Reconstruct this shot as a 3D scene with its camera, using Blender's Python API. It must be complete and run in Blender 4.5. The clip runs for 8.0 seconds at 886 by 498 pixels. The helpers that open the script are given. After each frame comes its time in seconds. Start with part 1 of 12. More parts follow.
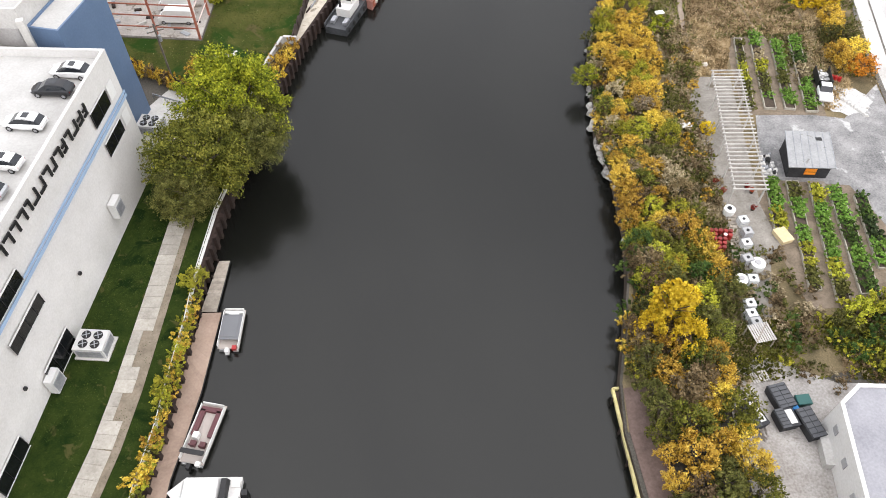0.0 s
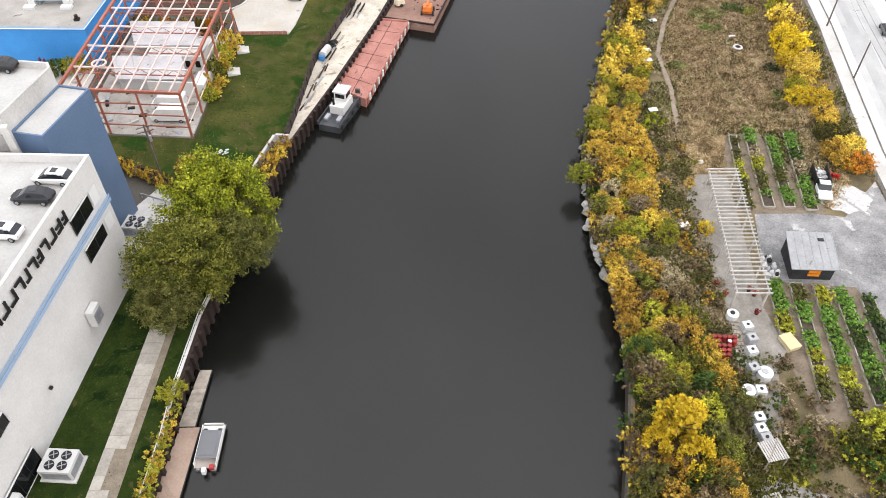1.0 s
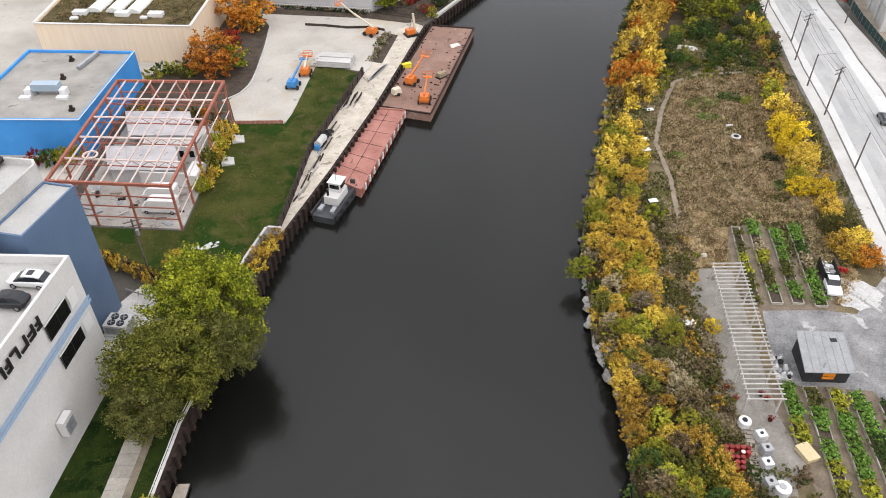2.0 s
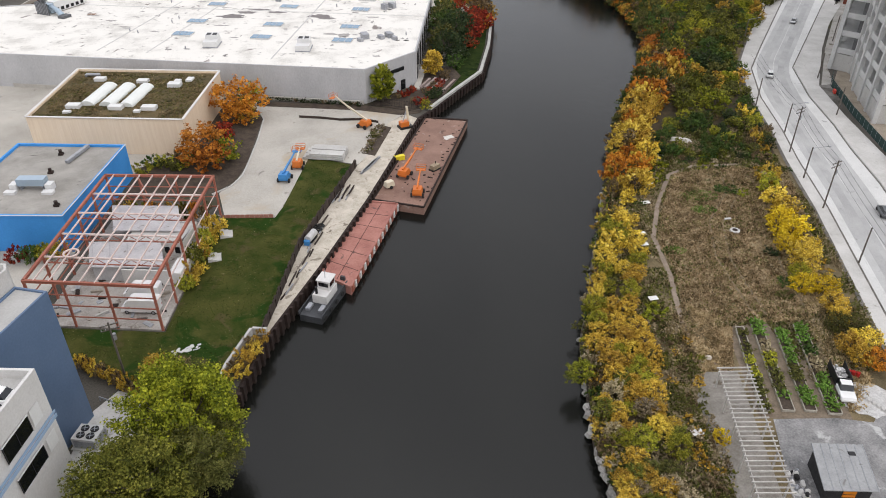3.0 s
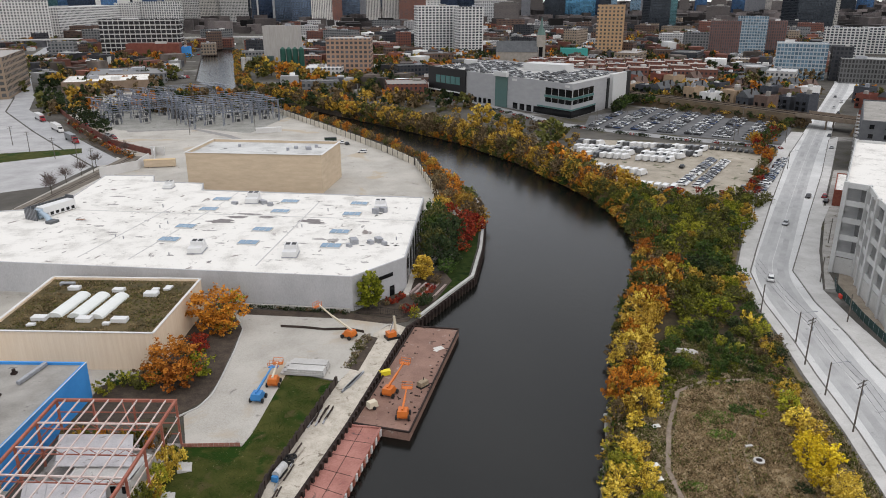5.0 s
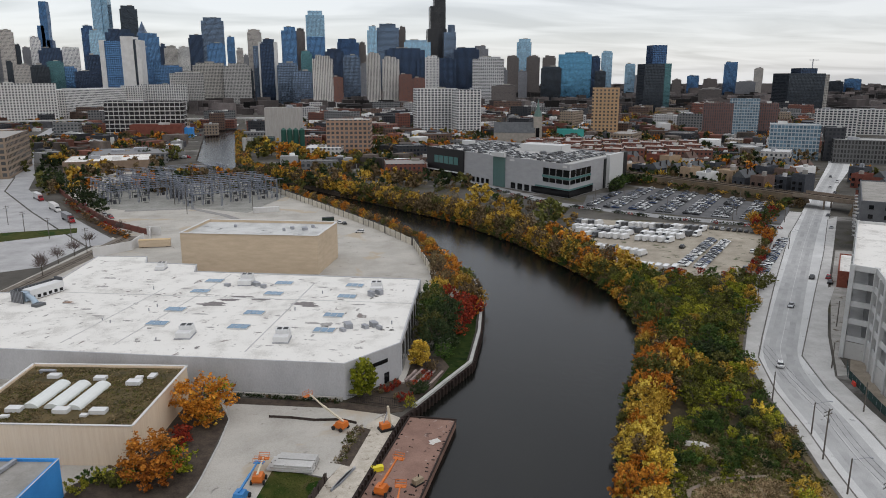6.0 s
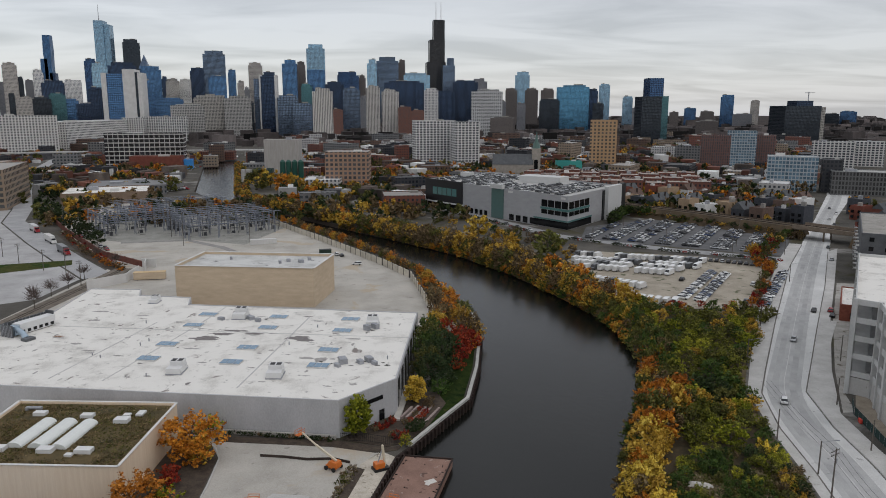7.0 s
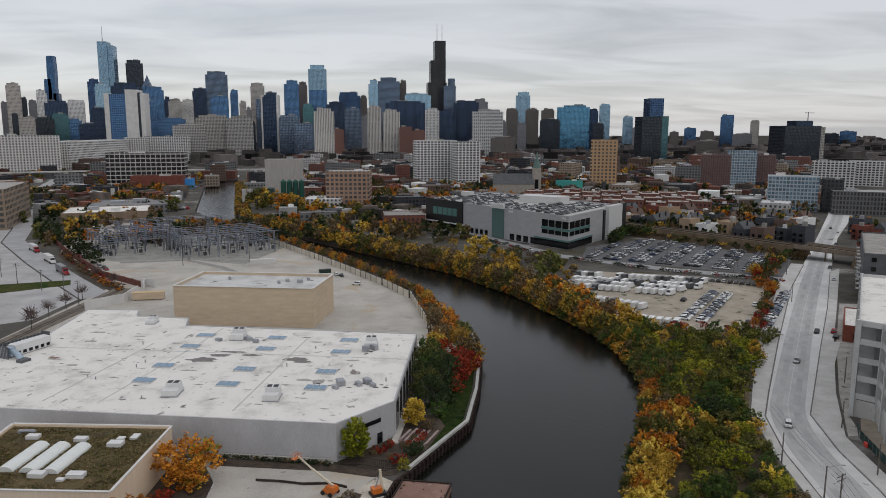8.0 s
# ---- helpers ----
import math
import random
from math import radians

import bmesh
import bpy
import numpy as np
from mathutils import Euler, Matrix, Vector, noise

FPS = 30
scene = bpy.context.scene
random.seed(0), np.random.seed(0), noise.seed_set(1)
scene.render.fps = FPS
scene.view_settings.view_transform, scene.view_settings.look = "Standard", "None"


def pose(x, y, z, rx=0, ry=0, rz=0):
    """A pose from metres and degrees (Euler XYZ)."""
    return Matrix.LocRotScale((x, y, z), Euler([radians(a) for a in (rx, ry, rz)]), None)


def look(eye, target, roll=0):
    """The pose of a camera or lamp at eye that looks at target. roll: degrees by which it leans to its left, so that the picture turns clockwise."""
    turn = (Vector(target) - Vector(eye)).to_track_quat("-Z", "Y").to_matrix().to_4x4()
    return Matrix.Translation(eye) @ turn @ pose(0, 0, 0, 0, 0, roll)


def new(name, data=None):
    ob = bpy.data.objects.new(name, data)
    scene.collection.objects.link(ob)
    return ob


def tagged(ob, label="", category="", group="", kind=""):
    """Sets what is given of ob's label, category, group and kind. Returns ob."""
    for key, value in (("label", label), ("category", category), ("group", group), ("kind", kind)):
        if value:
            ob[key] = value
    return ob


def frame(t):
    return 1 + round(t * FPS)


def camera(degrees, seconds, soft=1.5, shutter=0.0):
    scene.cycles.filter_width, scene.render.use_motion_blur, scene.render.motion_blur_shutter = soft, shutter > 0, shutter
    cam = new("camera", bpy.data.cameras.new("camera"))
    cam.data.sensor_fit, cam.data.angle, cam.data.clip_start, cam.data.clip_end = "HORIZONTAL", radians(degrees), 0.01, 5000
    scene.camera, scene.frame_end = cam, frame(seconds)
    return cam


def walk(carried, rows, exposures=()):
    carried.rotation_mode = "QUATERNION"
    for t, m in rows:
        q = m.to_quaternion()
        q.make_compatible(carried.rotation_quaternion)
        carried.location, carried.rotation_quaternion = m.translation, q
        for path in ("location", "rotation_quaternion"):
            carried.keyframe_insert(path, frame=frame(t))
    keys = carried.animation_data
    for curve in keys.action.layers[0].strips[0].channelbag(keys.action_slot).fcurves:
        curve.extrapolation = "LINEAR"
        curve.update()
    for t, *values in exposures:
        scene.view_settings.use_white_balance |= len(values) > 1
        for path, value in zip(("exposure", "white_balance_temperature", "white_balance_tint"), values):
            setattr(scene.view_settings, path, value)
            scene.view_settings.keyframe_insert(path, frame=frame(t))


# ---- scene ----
cam = camera(62.7, 8.0, soft=0.95)
PATH = [
    (0.0, (-2.58, 2.42, 72.25), (-2.434, 3.656, 70.681), 0.15),
    (0.5, (-1.76, 4.92, 72.21), (-1.603, 6.233, 70.708), 0.1),
    (1.0, (-1.06, 7.31, 72.16), (-0.895, 8.698, 70.732), 0.05),
    (1.5, (-0.485, 9.78, 72.12), (-0.314, 11.236, 70.761), 0.05),
    (3.0, (1.338, 17.60, 72.195), (1.545, 19.252, 71.081), 0.15),
    (3.5, (1.904, 20.37, 72.466), (2.122, 22.081, 71.453), 0.15),
    (4.0, (2.846, 23.94, 72.6), (3.074, 25.718, 71.71), 0.15),
    (4.5, (3.868, 27.07, 72.55), (4.103, 28.894, 71.767), 0.1),
    (5.0, (4.663, 30.09, 72.605), (4.904, 31.963, 71.943), 0.05),
    (6.5, (6.39, 37.22, 72.846), (6.645, 39.166, 72.442), 0.1),
    (7.0, (6.882, 38.12, 72.858), (7.137, 40.065, 72.482), 0.1),
    (7.5, (7.255, 38.79, 72.867), (7.509, 40.747, 72.518), 0.1),
    (8.0, (7.554, 39.49, 72.95), (7.808, 41.451, 72.625), 0.1),
]
walk(cam, [(t, look(e, g, r)) for t, e, g, r in PATH],
     exposures=[(0.0, 0.42, 7000, 15), (1.5, 0.26, 7000, 15), (3.5, -0.47, 6950, 15), (5.0, -0.52, 6900, 14), (6.5, -1.06, 6750, 13), (8.0, -1.18, 6800, 14)])

# ---- daylight: a closed cloud cover with a weak, wide sun behind it ----
SUN_UP, SUN_TURN = radians(42), radians(150)
world = bpy.data.worlds.new("overcast")
scene.world = world
world.use_nodes = True
wn, wl = world.node_tree.nodes, world.node_tree.links
wn.clear()


def wnode(kind, **values):
    n = wn.new(kind)
    for k, v in values.items():
        n.inputs[k].default_value = v
    return n


sky = wn.new("ShaderNodeTexSky")
sky.sky_type, sky.sun_disc = "NISHITA", False
sky.sun_elevation, sky.sun_rotation = SUN_UP, SUN_TURN
coord = wn.new("ShaderNodeTexCoord")
split = wn.new("ShaderNodeSeparateXYZ")
wl.new(coord.outputs["Generated"], split.inputs[0])
# the cloud deck is a flat layer: its pattern is spread by 1 / (height of the look)
lift = wn.new("ShaderNodeMath")
lift.operation = "MAXIMUM"
lift.inputs[1].default_value = 0.0
wl.new(split.outputs[2], lift.inputs[0])
rise = wn.new("ShaderNodeMath")
rise.operation = "ADD"
rise.inputs[1].default_value = 0.09
wl.new(lift.outputs[0], rise.inputs[0])
flat = wn.new("ShaderNodeVectorMath")
flat.operation = "DIVIDE"
wl.new(coord.outputs["Generated"], flat.inputs[0])
wl.new(rise.outputs[0], flat.inputs[1])
clouds = wnode("ShaderNodeTexNoise", Scale=1.1, Detail=10.0, Roughness=0.52, Distortion=0.6)
squash = wn.new("ShaderNodeMapping")
squash.inputs["Scale"].default_value = (0.55, 1.0, 0.0)
squash.inputs["Location"].default_value = (3.1, 1.7, 0.0)
wl.new(flat.outputs[0], squash.inputs[0])
wl.new(squash.outputs[0], clouds.inputs["Vector"])
tone = wn.new("ShaderNodeValToRGB")
tone.color_ramp.elements[0].position, tone.color_ramp.elements[0].color = 0.36, (0.78, 0.825, 0.875, 1)
tone.color_ramp.elements[1].position, tone.color_ramp.elements[1].color = 0.58, (1.07, 1.13, 1.19, 1)
wl.new(clouds.outputs["Fac"], tone.inputs[0])
# brighter towards the zenith, as under any closed cover
zen = wn.new("ShaderNodeMapRange")
zen.inputs["To Min"].default_value, zen.inputs["To Max"].default_value = 1.22, 2.15
high = wn.new("ShaderNodeMath")
high.operation = "POWER"
high.inputs[1].default_value = 2.4
wl.new(lift.outputs[0], high.inputs[0])
wl.new(high.outputs[0], zen.inputs["Value"])
grade = wn.new("ShaderNodeVectorMath")
grade.operation = "SCALE"
wl.new(tone.outputs[0], grade.inputs[0])
wl.new(zen.outputs[0], grade.inputs["Scale"])
back = wn.new("ShaderNodeBackground")
back.inputs[1].default_value = 0.92
wl.new(grade.outputs[0], back.inputs[0])
clear = wn.new("ShaderNodeBackground")
clear.inputs[1].default_value = 0.06
wl.new(sky.outputs[0], clear.inputs[0])
both = wn.new("ShaderNodeAddShader")
wl.new(back.outputs[0], both.inputs[0])
wl.new(clear.outputs[0], both.inputs[1])
wout = wn.new("ShaderNodeOutputWorld")
wl.new(both.outputs[0], wout.inputs[0])

sun_data = bpy.data.lights.new("sun", "SUN")
sun_data.energy, sun_data.angle, sun_data.color = 0.5, radians(25), (1.0, 0.97, 0.92)
sun = new("sun", sun_data)
sun.matrix_world = look((0, 0, 200), (-60 * math.sin(SUN_TURN), -60 * math.cos(SUN_TURN), 200 - 60 * math.tan(SUN_UP)))

# ---- materials ----
MATS = {}


def rgb(c):
    return (c[0], c[1], c[2], 1.0)


def surf(name, c1, c2, size=4.0, rough=0.85, metal=0.0, bump=0.15, grain=40.0, vary=0.0, lo=0.35, hi=0.68, spec=0.3, island=0.0, stretch=(1, 1, 1), spots=None):
    """A surface of two colours mixed by stains (size, in metres) and fine grain. vary: per object; island: per joined piece. spots: (colour, size, share) of sharper-edged patches."""
    if name in MATS:
        return MATS[name]
    m = bpy.data.materials.new(name)
    m.use_nodes = True
    n, l = m.node_tree.nodes, m.node_tree.links
    p = n["Principled BSDF"]
    tc = n.new("ShaderNodeTexCoord")
    mp = n.new("ShaderNodeMapping")
    mp.inputs["Scale"].default_value = stretch
    l.new(tc.outputs["Object"], mp.inputs[0])
    a = n.new("ShaderNodeTexNoise")
    a.inputs["Scale"].default_value, a.inputs["Detail"].default_value, a.inputs["Roughness"].default_value = 1.0 / size, 7.0, 0.62
    l.new(mp.outputs[0], a.inputs["Vector"])
    b = n.new("ShaderNodeTexNoise")
    b.inputs["Scale"].default_value, b.inputs["Detail"].default_value = grain / 10.0, 4.0
    l.new(mp.outputs[0], b.inputs["Vector"])
    mixf = n.new("ShaderNodeMath")
    mixf.operation = "MULTIPLY_ADD"
    mixf.inputs[1].default_value = 0.35
    l.new(b.outputs["Fac"], mixf.inputs[0])
    sc = n.new("ShaderNodeMath")
    sc.operation = "MULTIPLY"
    sc.inputs[1].default_value = 0.68
    l.new(a.outputs["Fac"], sc.inputs[0])
    l.new(sc.outputs[0], mixf.inputs[2])
    ramp = n.new("ShaderNodeValToRGB")
    ramp.color_ramp.elements[0].position, ramp.color_ramp.elements[0].color = lo, rgb(c1)
    ramp.color_ramp.elements[1].position, ramp.color_ramp.elements[1].color = hi, rgb(c2)
    l.new(mixf.outputs[0], ramp.inputs[0])
    col = ramp.outputs[0]
    for colour, reach, share in spots or ():
        sn = n.new("ShaderNodeTexNoise")
        sn.inputs["Scale"].default_value, sn.inputs["Detail"].default_value, sn.inputs["Roughness"].default_value, sn.inputs["Distortion"].default_value = 1.0 / reach, 5.0, 0.58, 0.6
        l.new(mp.outputs[0], sn.inputs["Vector"])
        sr = n.new("ShaderNodeMapRange")
        sr.inputs["From Min"].default_value, sr.inputs["From Max"].default_value = 0.70 - share, 0.76 - share
        l.new(sn.outputs["Fac"], sr.inputs["Value"])
        sm = n.new("ShaderNodeMix")
        sm.data_type = "RGBA"
        l.new(sr.outputs[0], sm.inputs["Factor"])
        l.new(col, sm.inputs["A"])
        sm.inputs["B"].default_value = rgb(colour)
        col = sm.outputs["Result"]
    for amount, node, out in ((vary, "ShaderNodeObjectInfo", "Random"), (island, "ShaderNodeNewGeometry", "Random Per Island")):
        if amount:
            r = n.new(node)
            mr = n.new("ShaderNodeMapRange")
            mr.inputs["To Min"].default_value, mr.inputs["To Max"].default_value = 1 - amount, 1 + amount
            l.new(r.outputs[out], mr.inputs["Value"])
            hv = n.new("ShaderNodeHueSaturation")
            l.new(mr.outputs[0], hv.inputs["Value"])
            l.new(col, hv.inputs["Color"])
            col = hv.outputs[0]
    l.new(col, p.inputs["Base Color"])
    p.inputs["Roughness"].default_value, p.inputs["Metallic"].default_value = rough, metal
    p.inputs["Specular IOR Level"].default_value = spec
    if bump:
        bp = n.new("ShaderNodeBump")
        bp.inputs["Strength"].default_value, bp.inputs["Distance"].default_value = bump, 0.08
        l.new(mixf.outputs[0], bp.inputs["Height"])
        l.new(bp.outputs[0], p.inputs["Normal"])
    MATS[name] = m
    return m


def plain(name, c, rough=0.5, metal=0.0, spec=0.4, vary=0.0):
    k = 0.88
    return surf(name, (c[0] * k, c[1] * k, c[2] * k), c, 1.2, rough, metal, 0.03, 60, vary, spec=spec)


def leaf(name, c1, c2, c3, through_light=0.15):
    """Leaves: three colours by piece, and a shift by tree."""
    if name in MATS:
        return MATS[name]
    m = bpy.data.materials.new(name)
    m.use_nodes = True
    n, l = m.node_tree.nodes, m.node_tree.links
    p = n["Principled BSDF"]
    g = n.new("ShaderNodeNewGeometry")
    o = n.new("ShaderNodeObjectInfo")
    tc = n.new("ShaderNodeTexCoord")
    nz = n.new("ShaderNodeTexNoise")
    nz.inputs["Scale"].default_value, nz.inputs["Detail"].default_value = 0.45, 3
    l.new(tc.outputs["Object"], nz.inputs["Vector"])
    ad = n.new("ShaderNodeMath")
    ad.operation = "MULTIPLY_ADD"
    ad.inputs[1].default_value = 0.42
    l.new(g.outputs["Random Per Island"], ad.inputs[0])
    l.new(nz.outputs["Fac"], ad.inputs[2])
    ramp = n.new("ShaderNodeValToRGB")
    e = ramp.color_ramp.elements
    e[0].position, e[0].color = 0.47, rgb([c * 0.8 for c in c1])
    e[1].position, e[1].color = 1.0, rgb(c3)
    mid = e.new(0.72)
    mid.color = rgb(c2)
    l.new(ad.outputs[0], ramp.inputs[0])
    hv = n.new("ShaderNodeHueSaturation")
    mr = n.new("ShaderNodeMapRange")
    mr.inputs["To Min"].default_value, mr.inputs["To Max"].default_value = 0.72, 1.25
    l.new(o.outputs["Random"], mr.inputs["Value"])
    l.new(mr.outputs[0], hv.inputs["Value"])
    hs = n.new("ShaderNodeMapRange")
    hs.inputs["To Min"].default_value, hs.inputs["To Max"].default_value = 0.492, 0.508
    l.new(o.outputs["Random"], hs.inputs["Value"])
    l.new(hs.outputs[0], hv.inputs["Hue"])
    # sprays that have turned before the others
    nt = n.new("ShaderNodeTexNoise")
    nt.inputs["Scale"].default_value, nt.inputs["Detail"].default_value = 0.8, 4
    l.new(tc.outputs["Object"], nt.inputs["Vector"])
    tr = n.new("ShaderNodeMapRange")
    tr.inputs["From Min"].default_value, tr.inputs["From Max"].default_value, tr.inputs["To Max"].default_value = 0.56, 0.67, 0.5
    l.new(nt.outputs["Fac"], tr.inputs["Value"])
    turned = n.new("ShaderNodeMix")
    turned.data_type = "RGBA"
    l.new(tr.outputs[0], turned.inputs["Factor"])
    l.new(ramp.outputs[0], turned.inputs["A"])
    turned.inputs["B"].default_value = rgb([0.45 * c1[0] + 0.055, 0.45 * c1[1] + 0.042, 0.45 * c1[2] + 0.012])
    l.new(turned.outputs["Result"], hv.inputs["Color"])
    l.new(hv.outputs[0], p.inputs["Base Color"])
    p.inputs["Roughness"].default_value, p.inputs["Specular IOR Level"].default_value = 0.75, 0.12
    t = n.new("ShaderNodeBsdfTranslucent")
    l.new(hv.outputs[0], t.inputs[0])
    mx = n.new("ShaderNodeMixShader")
    mx.inputs[0].default_value = through_light
    l.new(p.outputs[0], mx.inputs[1])
    l.new(t.outputs[0], mx.inputs[2])
    l.new(mx.outputs[0], n["Material Output"].inputs[0])
    MATS[name] = m
    return m


def facade(name, wall, glass, pw=3.0, ph=3.8, fu=0.35, fz=0.4, rough=0.25, glass2=None, roof=(0.25, 0.25, 0.25), mirror=0.0):
    """A far wall whose windows are too small to be told apart: bays pw wide and storeys ph high. fu, fz: the part of a bay or storey that is wall."""
    if name in MATS:
        return MATS[name]
    m = bpy.data.materials.new(name)
    m.use_nodes = True
    n, l = m.node_tree.nodes, m.node_tree.links
    p = n["Principled BSDF"]

    def mth(op, a, b=None):
        k = n.new("ShaderNodeMath")
        k.operation = op
        for i, v in enumerate((a, b)):
            if v is None:
                continue
            if isinstance(v, (int, float)):
                k.inputs[i].default_value = v
            else:
                l.new(v, k.inputs[i])
        return k.outputs[0]

    tc = n.new("ShaderNodeTexCoord")
    so, sn = n.new("ShaderNodeSeparateXYZ"), n.new("ShaderNodeSeparateXYZ")
    l.new(tc.outputs["Object"], so.inputs[0])
    l.new(tc.outputs["Normal"], sn.inputs[0])
    side = mth("GREATER_THAN", mth("ABSOLUTE", sn.outputs[0]), 0.707)
    u = mth("ADD", mth("MULTIPLY", so.outputs[1], side), mth("MULTIPLY", so.outputs[0], mth("SUBTRACT", 1.0, side)))
    u = mth("ADD", mth("DIVIDE", u, pw), 500.0)
    v = mth("DIVIDE", so.outputs[2], ph)
    wu = mth("GREATER_THAN", mth("FRACT", u), fu)
    wv = mth("GREATER_THAN", mth("FRACT", v), fz)
    up = mth("GREATER_THAN", sn.outputs[2], 0.5)
    g = mth("MULTIPLY", mth("MULTIPLY", wu, wv), mth("SUBTRACT", 1.0, up))
    cell = n.new("ShaderNodeCombineXYZ")
    l.new(mth("FLOOR", u), cell.inputs[0])
    l.new(mth("FLOOR", v), cell.inputs[1])
    wnz = n.new("ShaderNodeTexWhiteNoise")
    l.new(cell.outputs[0], wnz.inputs["Vector"])
    gm = n.new("ShaderNodeMix")
    gm.data_type = "RGBA"
    gm.inputs["A"].default_value = rgb(glass)
    gm.inputs["B"].default_value = rgb(glass2 or [min(1, c * 1.9 + 0.01) for c in glass])
    pw4 = mth("POWER", wnz.outputs["Value"], 2.5)
    l.new(pw4, gm.inputs["Factor"])
    st = n.new("ShaderNodeTexNoise")
    st.inputs["Scale"].default_value, st.inputs["Detail"].default_value = 0.06, 5
    l.new(tc.outputs["Object"], st.inputs["Vector"])
    wm = n.new("ShaderNodeMix")
    wm.data_type = "RGBA"
    wm.inputs["A"].default_value = rgb([c * 0.82 for c in wall])
    wm.inputs["B"].default_value = rgb([min(1, c * 1.12) for c in wall])
    l.new(st.outputs["Fac"], wm.inputs["Factor"])
    mg = n.new("ShaderNodeMix")
    mg.data_type = "RGBA"
    l.new(g, mg.inputs["Factor"])
    l.new(wm.outputs["Result"], mg.inputs["A"])
    l.new(gm.outputs["Result"], mg.inputs["B"])
    mr = n.new("ShaderNodeMix")
    mr.data_type = "RGBA"
    l.new(up, mr.inputs["Factor"])
    l.new(mg.outputs["Result"], mr.inputs["A"])
    mr.inputs["B"].default_value = rgb(roof)
    o = n.new("ShaderNodeObjectInfo")
    rr = n.new("ShaderNodeMapRange")
    rr.inputs["To Min"].default_value, rr.inputs["To Max"].default_value = 0.85, 1.15
    l.new(o.outputs["Random"], rr.inputs["Value"])
    hv = n.new("ShaderNodeHueSaturation")
    l.new(rr.outputs[0], hv.inputs["Value"])
    l.new(mr.outputs["Result"], hv.inputs["Color"])
    l.new(hv.outputs[0], p.inputs["Base Color"])
    rg = n.new("ShaderNodeMapRange")
    rg.inputs["To Min"].default_value, rg.inputs["To Max"].default_value = 0.8, rough
    l.new(g, rg.inputs["Value"])
    l.new(rg.outputs[0], p.inputs["Roughness"])
    p.inputs["Specular IOR Level"].default_value = 0.5
    if mirror:
        # coated panes, each set a little out of true
        l.new(mth("MULTIPLY", g, mirror), p.inputs["Metallic"])
        big = n.new("ShaderNodeCombineXYZ")
        l.new(mth("FLOOR", mth("DIVIDE", u, 3.0)), big.inputs[0])
        l.new(mth("FLOOR", mth("DIVIDE", v, 2.0)), big.inputs[1])
        bw = n.new("ShaderNodeTexWhiteNoise")
        l.new(big.outputs[0], bw.inputs["Vector"])
        off = n.new("ShaderNodeVectorMath")
        off.operation = "SUBTRACT"
        off.inputs[1].default_value = (0.5, 0.5, 0.5)
        l.new(bw.outputs["Color"], off.inputs[0])
        amt = n.new("ShaderNodeVectorMath")
        amt.operation = "SCALE"
        amt.inputs["Scale"].default_value = 0.018
        l.new(off.outputs[0], amt.inputs[0])
        geo = n.new("ShaderNodeNewGeometry")
        tilt = n.new("ShaderNodeVectorMath")
        l.new(geo.outputs["Normal"], tilt.inputs[0])
        l.new(amt.outputs[0], tilt.inputs[1])
        nn = n.new("ShaderNodeVectorMath")
        nn.operation = "NORMALIZE"
        l.new(tilt.outputs[0], nn.inputs[0])
        l.new(nn.outputs[0], p.inputs["Normal"])
    MATS[name] = m
    return m


WHITE = surf("white_paint", (0.50, 0.49, 0.47), (0.66, 0.65, 0.635), 9, 0.7, bump=0.05)
ROOFWHITE = surf("white_roof_membrane", (0.36, 0.34, 0.305), (0.71, 0.69, 0.645), 7, 0.8, bump=0.05, lo=0.30, hi=0.52, spots=(((0.40, 0.385, 0.36), 2.2, 0.07), ((0.21, 0.18, 0.165), 5.0, 0.055)))
CONCRETE = surf("concrete", (0.33, 0.32, 0.30), (0.52, 0.51, 0.49), 7, 0.9, lo=0.3, hi=0.62, spots=(((0.28, 0.265, 0.245), 1.4, 0.05),))
LOT = surf("pale_lot_concrete", (0.245, 0.23, 0.20), (0.455, 0.43, 0.385), 17, 0.9, lo=0.28, hi=0.6, spots=(((0.22, 0.205, 0.185), 3.0, 0.05), ((0.40, 0.34, 0.26), 24.0, 0.12)))
ROADMAT = surf("dusty_road", (0.38, 0.38, 0.372), (0.59, 0.59, 0.575), 16, 0.9, lo=0.28, hi=0.62, spots=(((0.27, 0.27, 0.265), 4.0, 0.06),))
ASPHALT = surf("asphalt", (0.055, 0.056, 0.06), (0.14, 0.14, 0.14), 8, 0.9)
GRASS = surf("mown_grass", (0.006, 0.017, 0.003), (0.030, 0.045, 0.009), 2.2, 0.95, bump=0.6, grain=90, spec=0.08, spots=(((0.055, 0.055, 0.018), 1.6, 0.09), ((0.006, 0.016, 0.003), 4.0, 0.14)))
GRASS2 = surf("autumn_grass", (0.013, 0.032, 0.004), (0.082, 0.077, 0.022), 5, 0.95, bump=0.6, grain=70, spec=0.08, spots=(((0.070, 0.060, 0.024), 4.5, 0.12), ((0.016, 0.040, 0.006), 9.0, 0.16)))
FIELD = surf("dry_field", (0.10, 0.08, 0.04), (0.32, 0.25, 0.15), 4, 0.95, bump=0.8, grain=60, lo=0.3, hi=0.62, spots=(((0.07, 0.072, 0.022), 6.0, 0.13), ((0.20, 0.145, 0.09), 2.5, 0.06)))
SCRUB = surf("scrub_soil", (0.065, 0.055, 0.028), (0.21, 0.16, 0.09), 3.5, 0.95, bump=0.8, grain=60)
SAND = surf("sandy_gravel", (0.30, 0.265, 0.21), (0.54, 0.49, 0.415), 3, 0.95, bump=0.4, lo=0.32, hi=0.62, spots=(((0.19, 0.16, 0.125), 1.6, 0.09),))
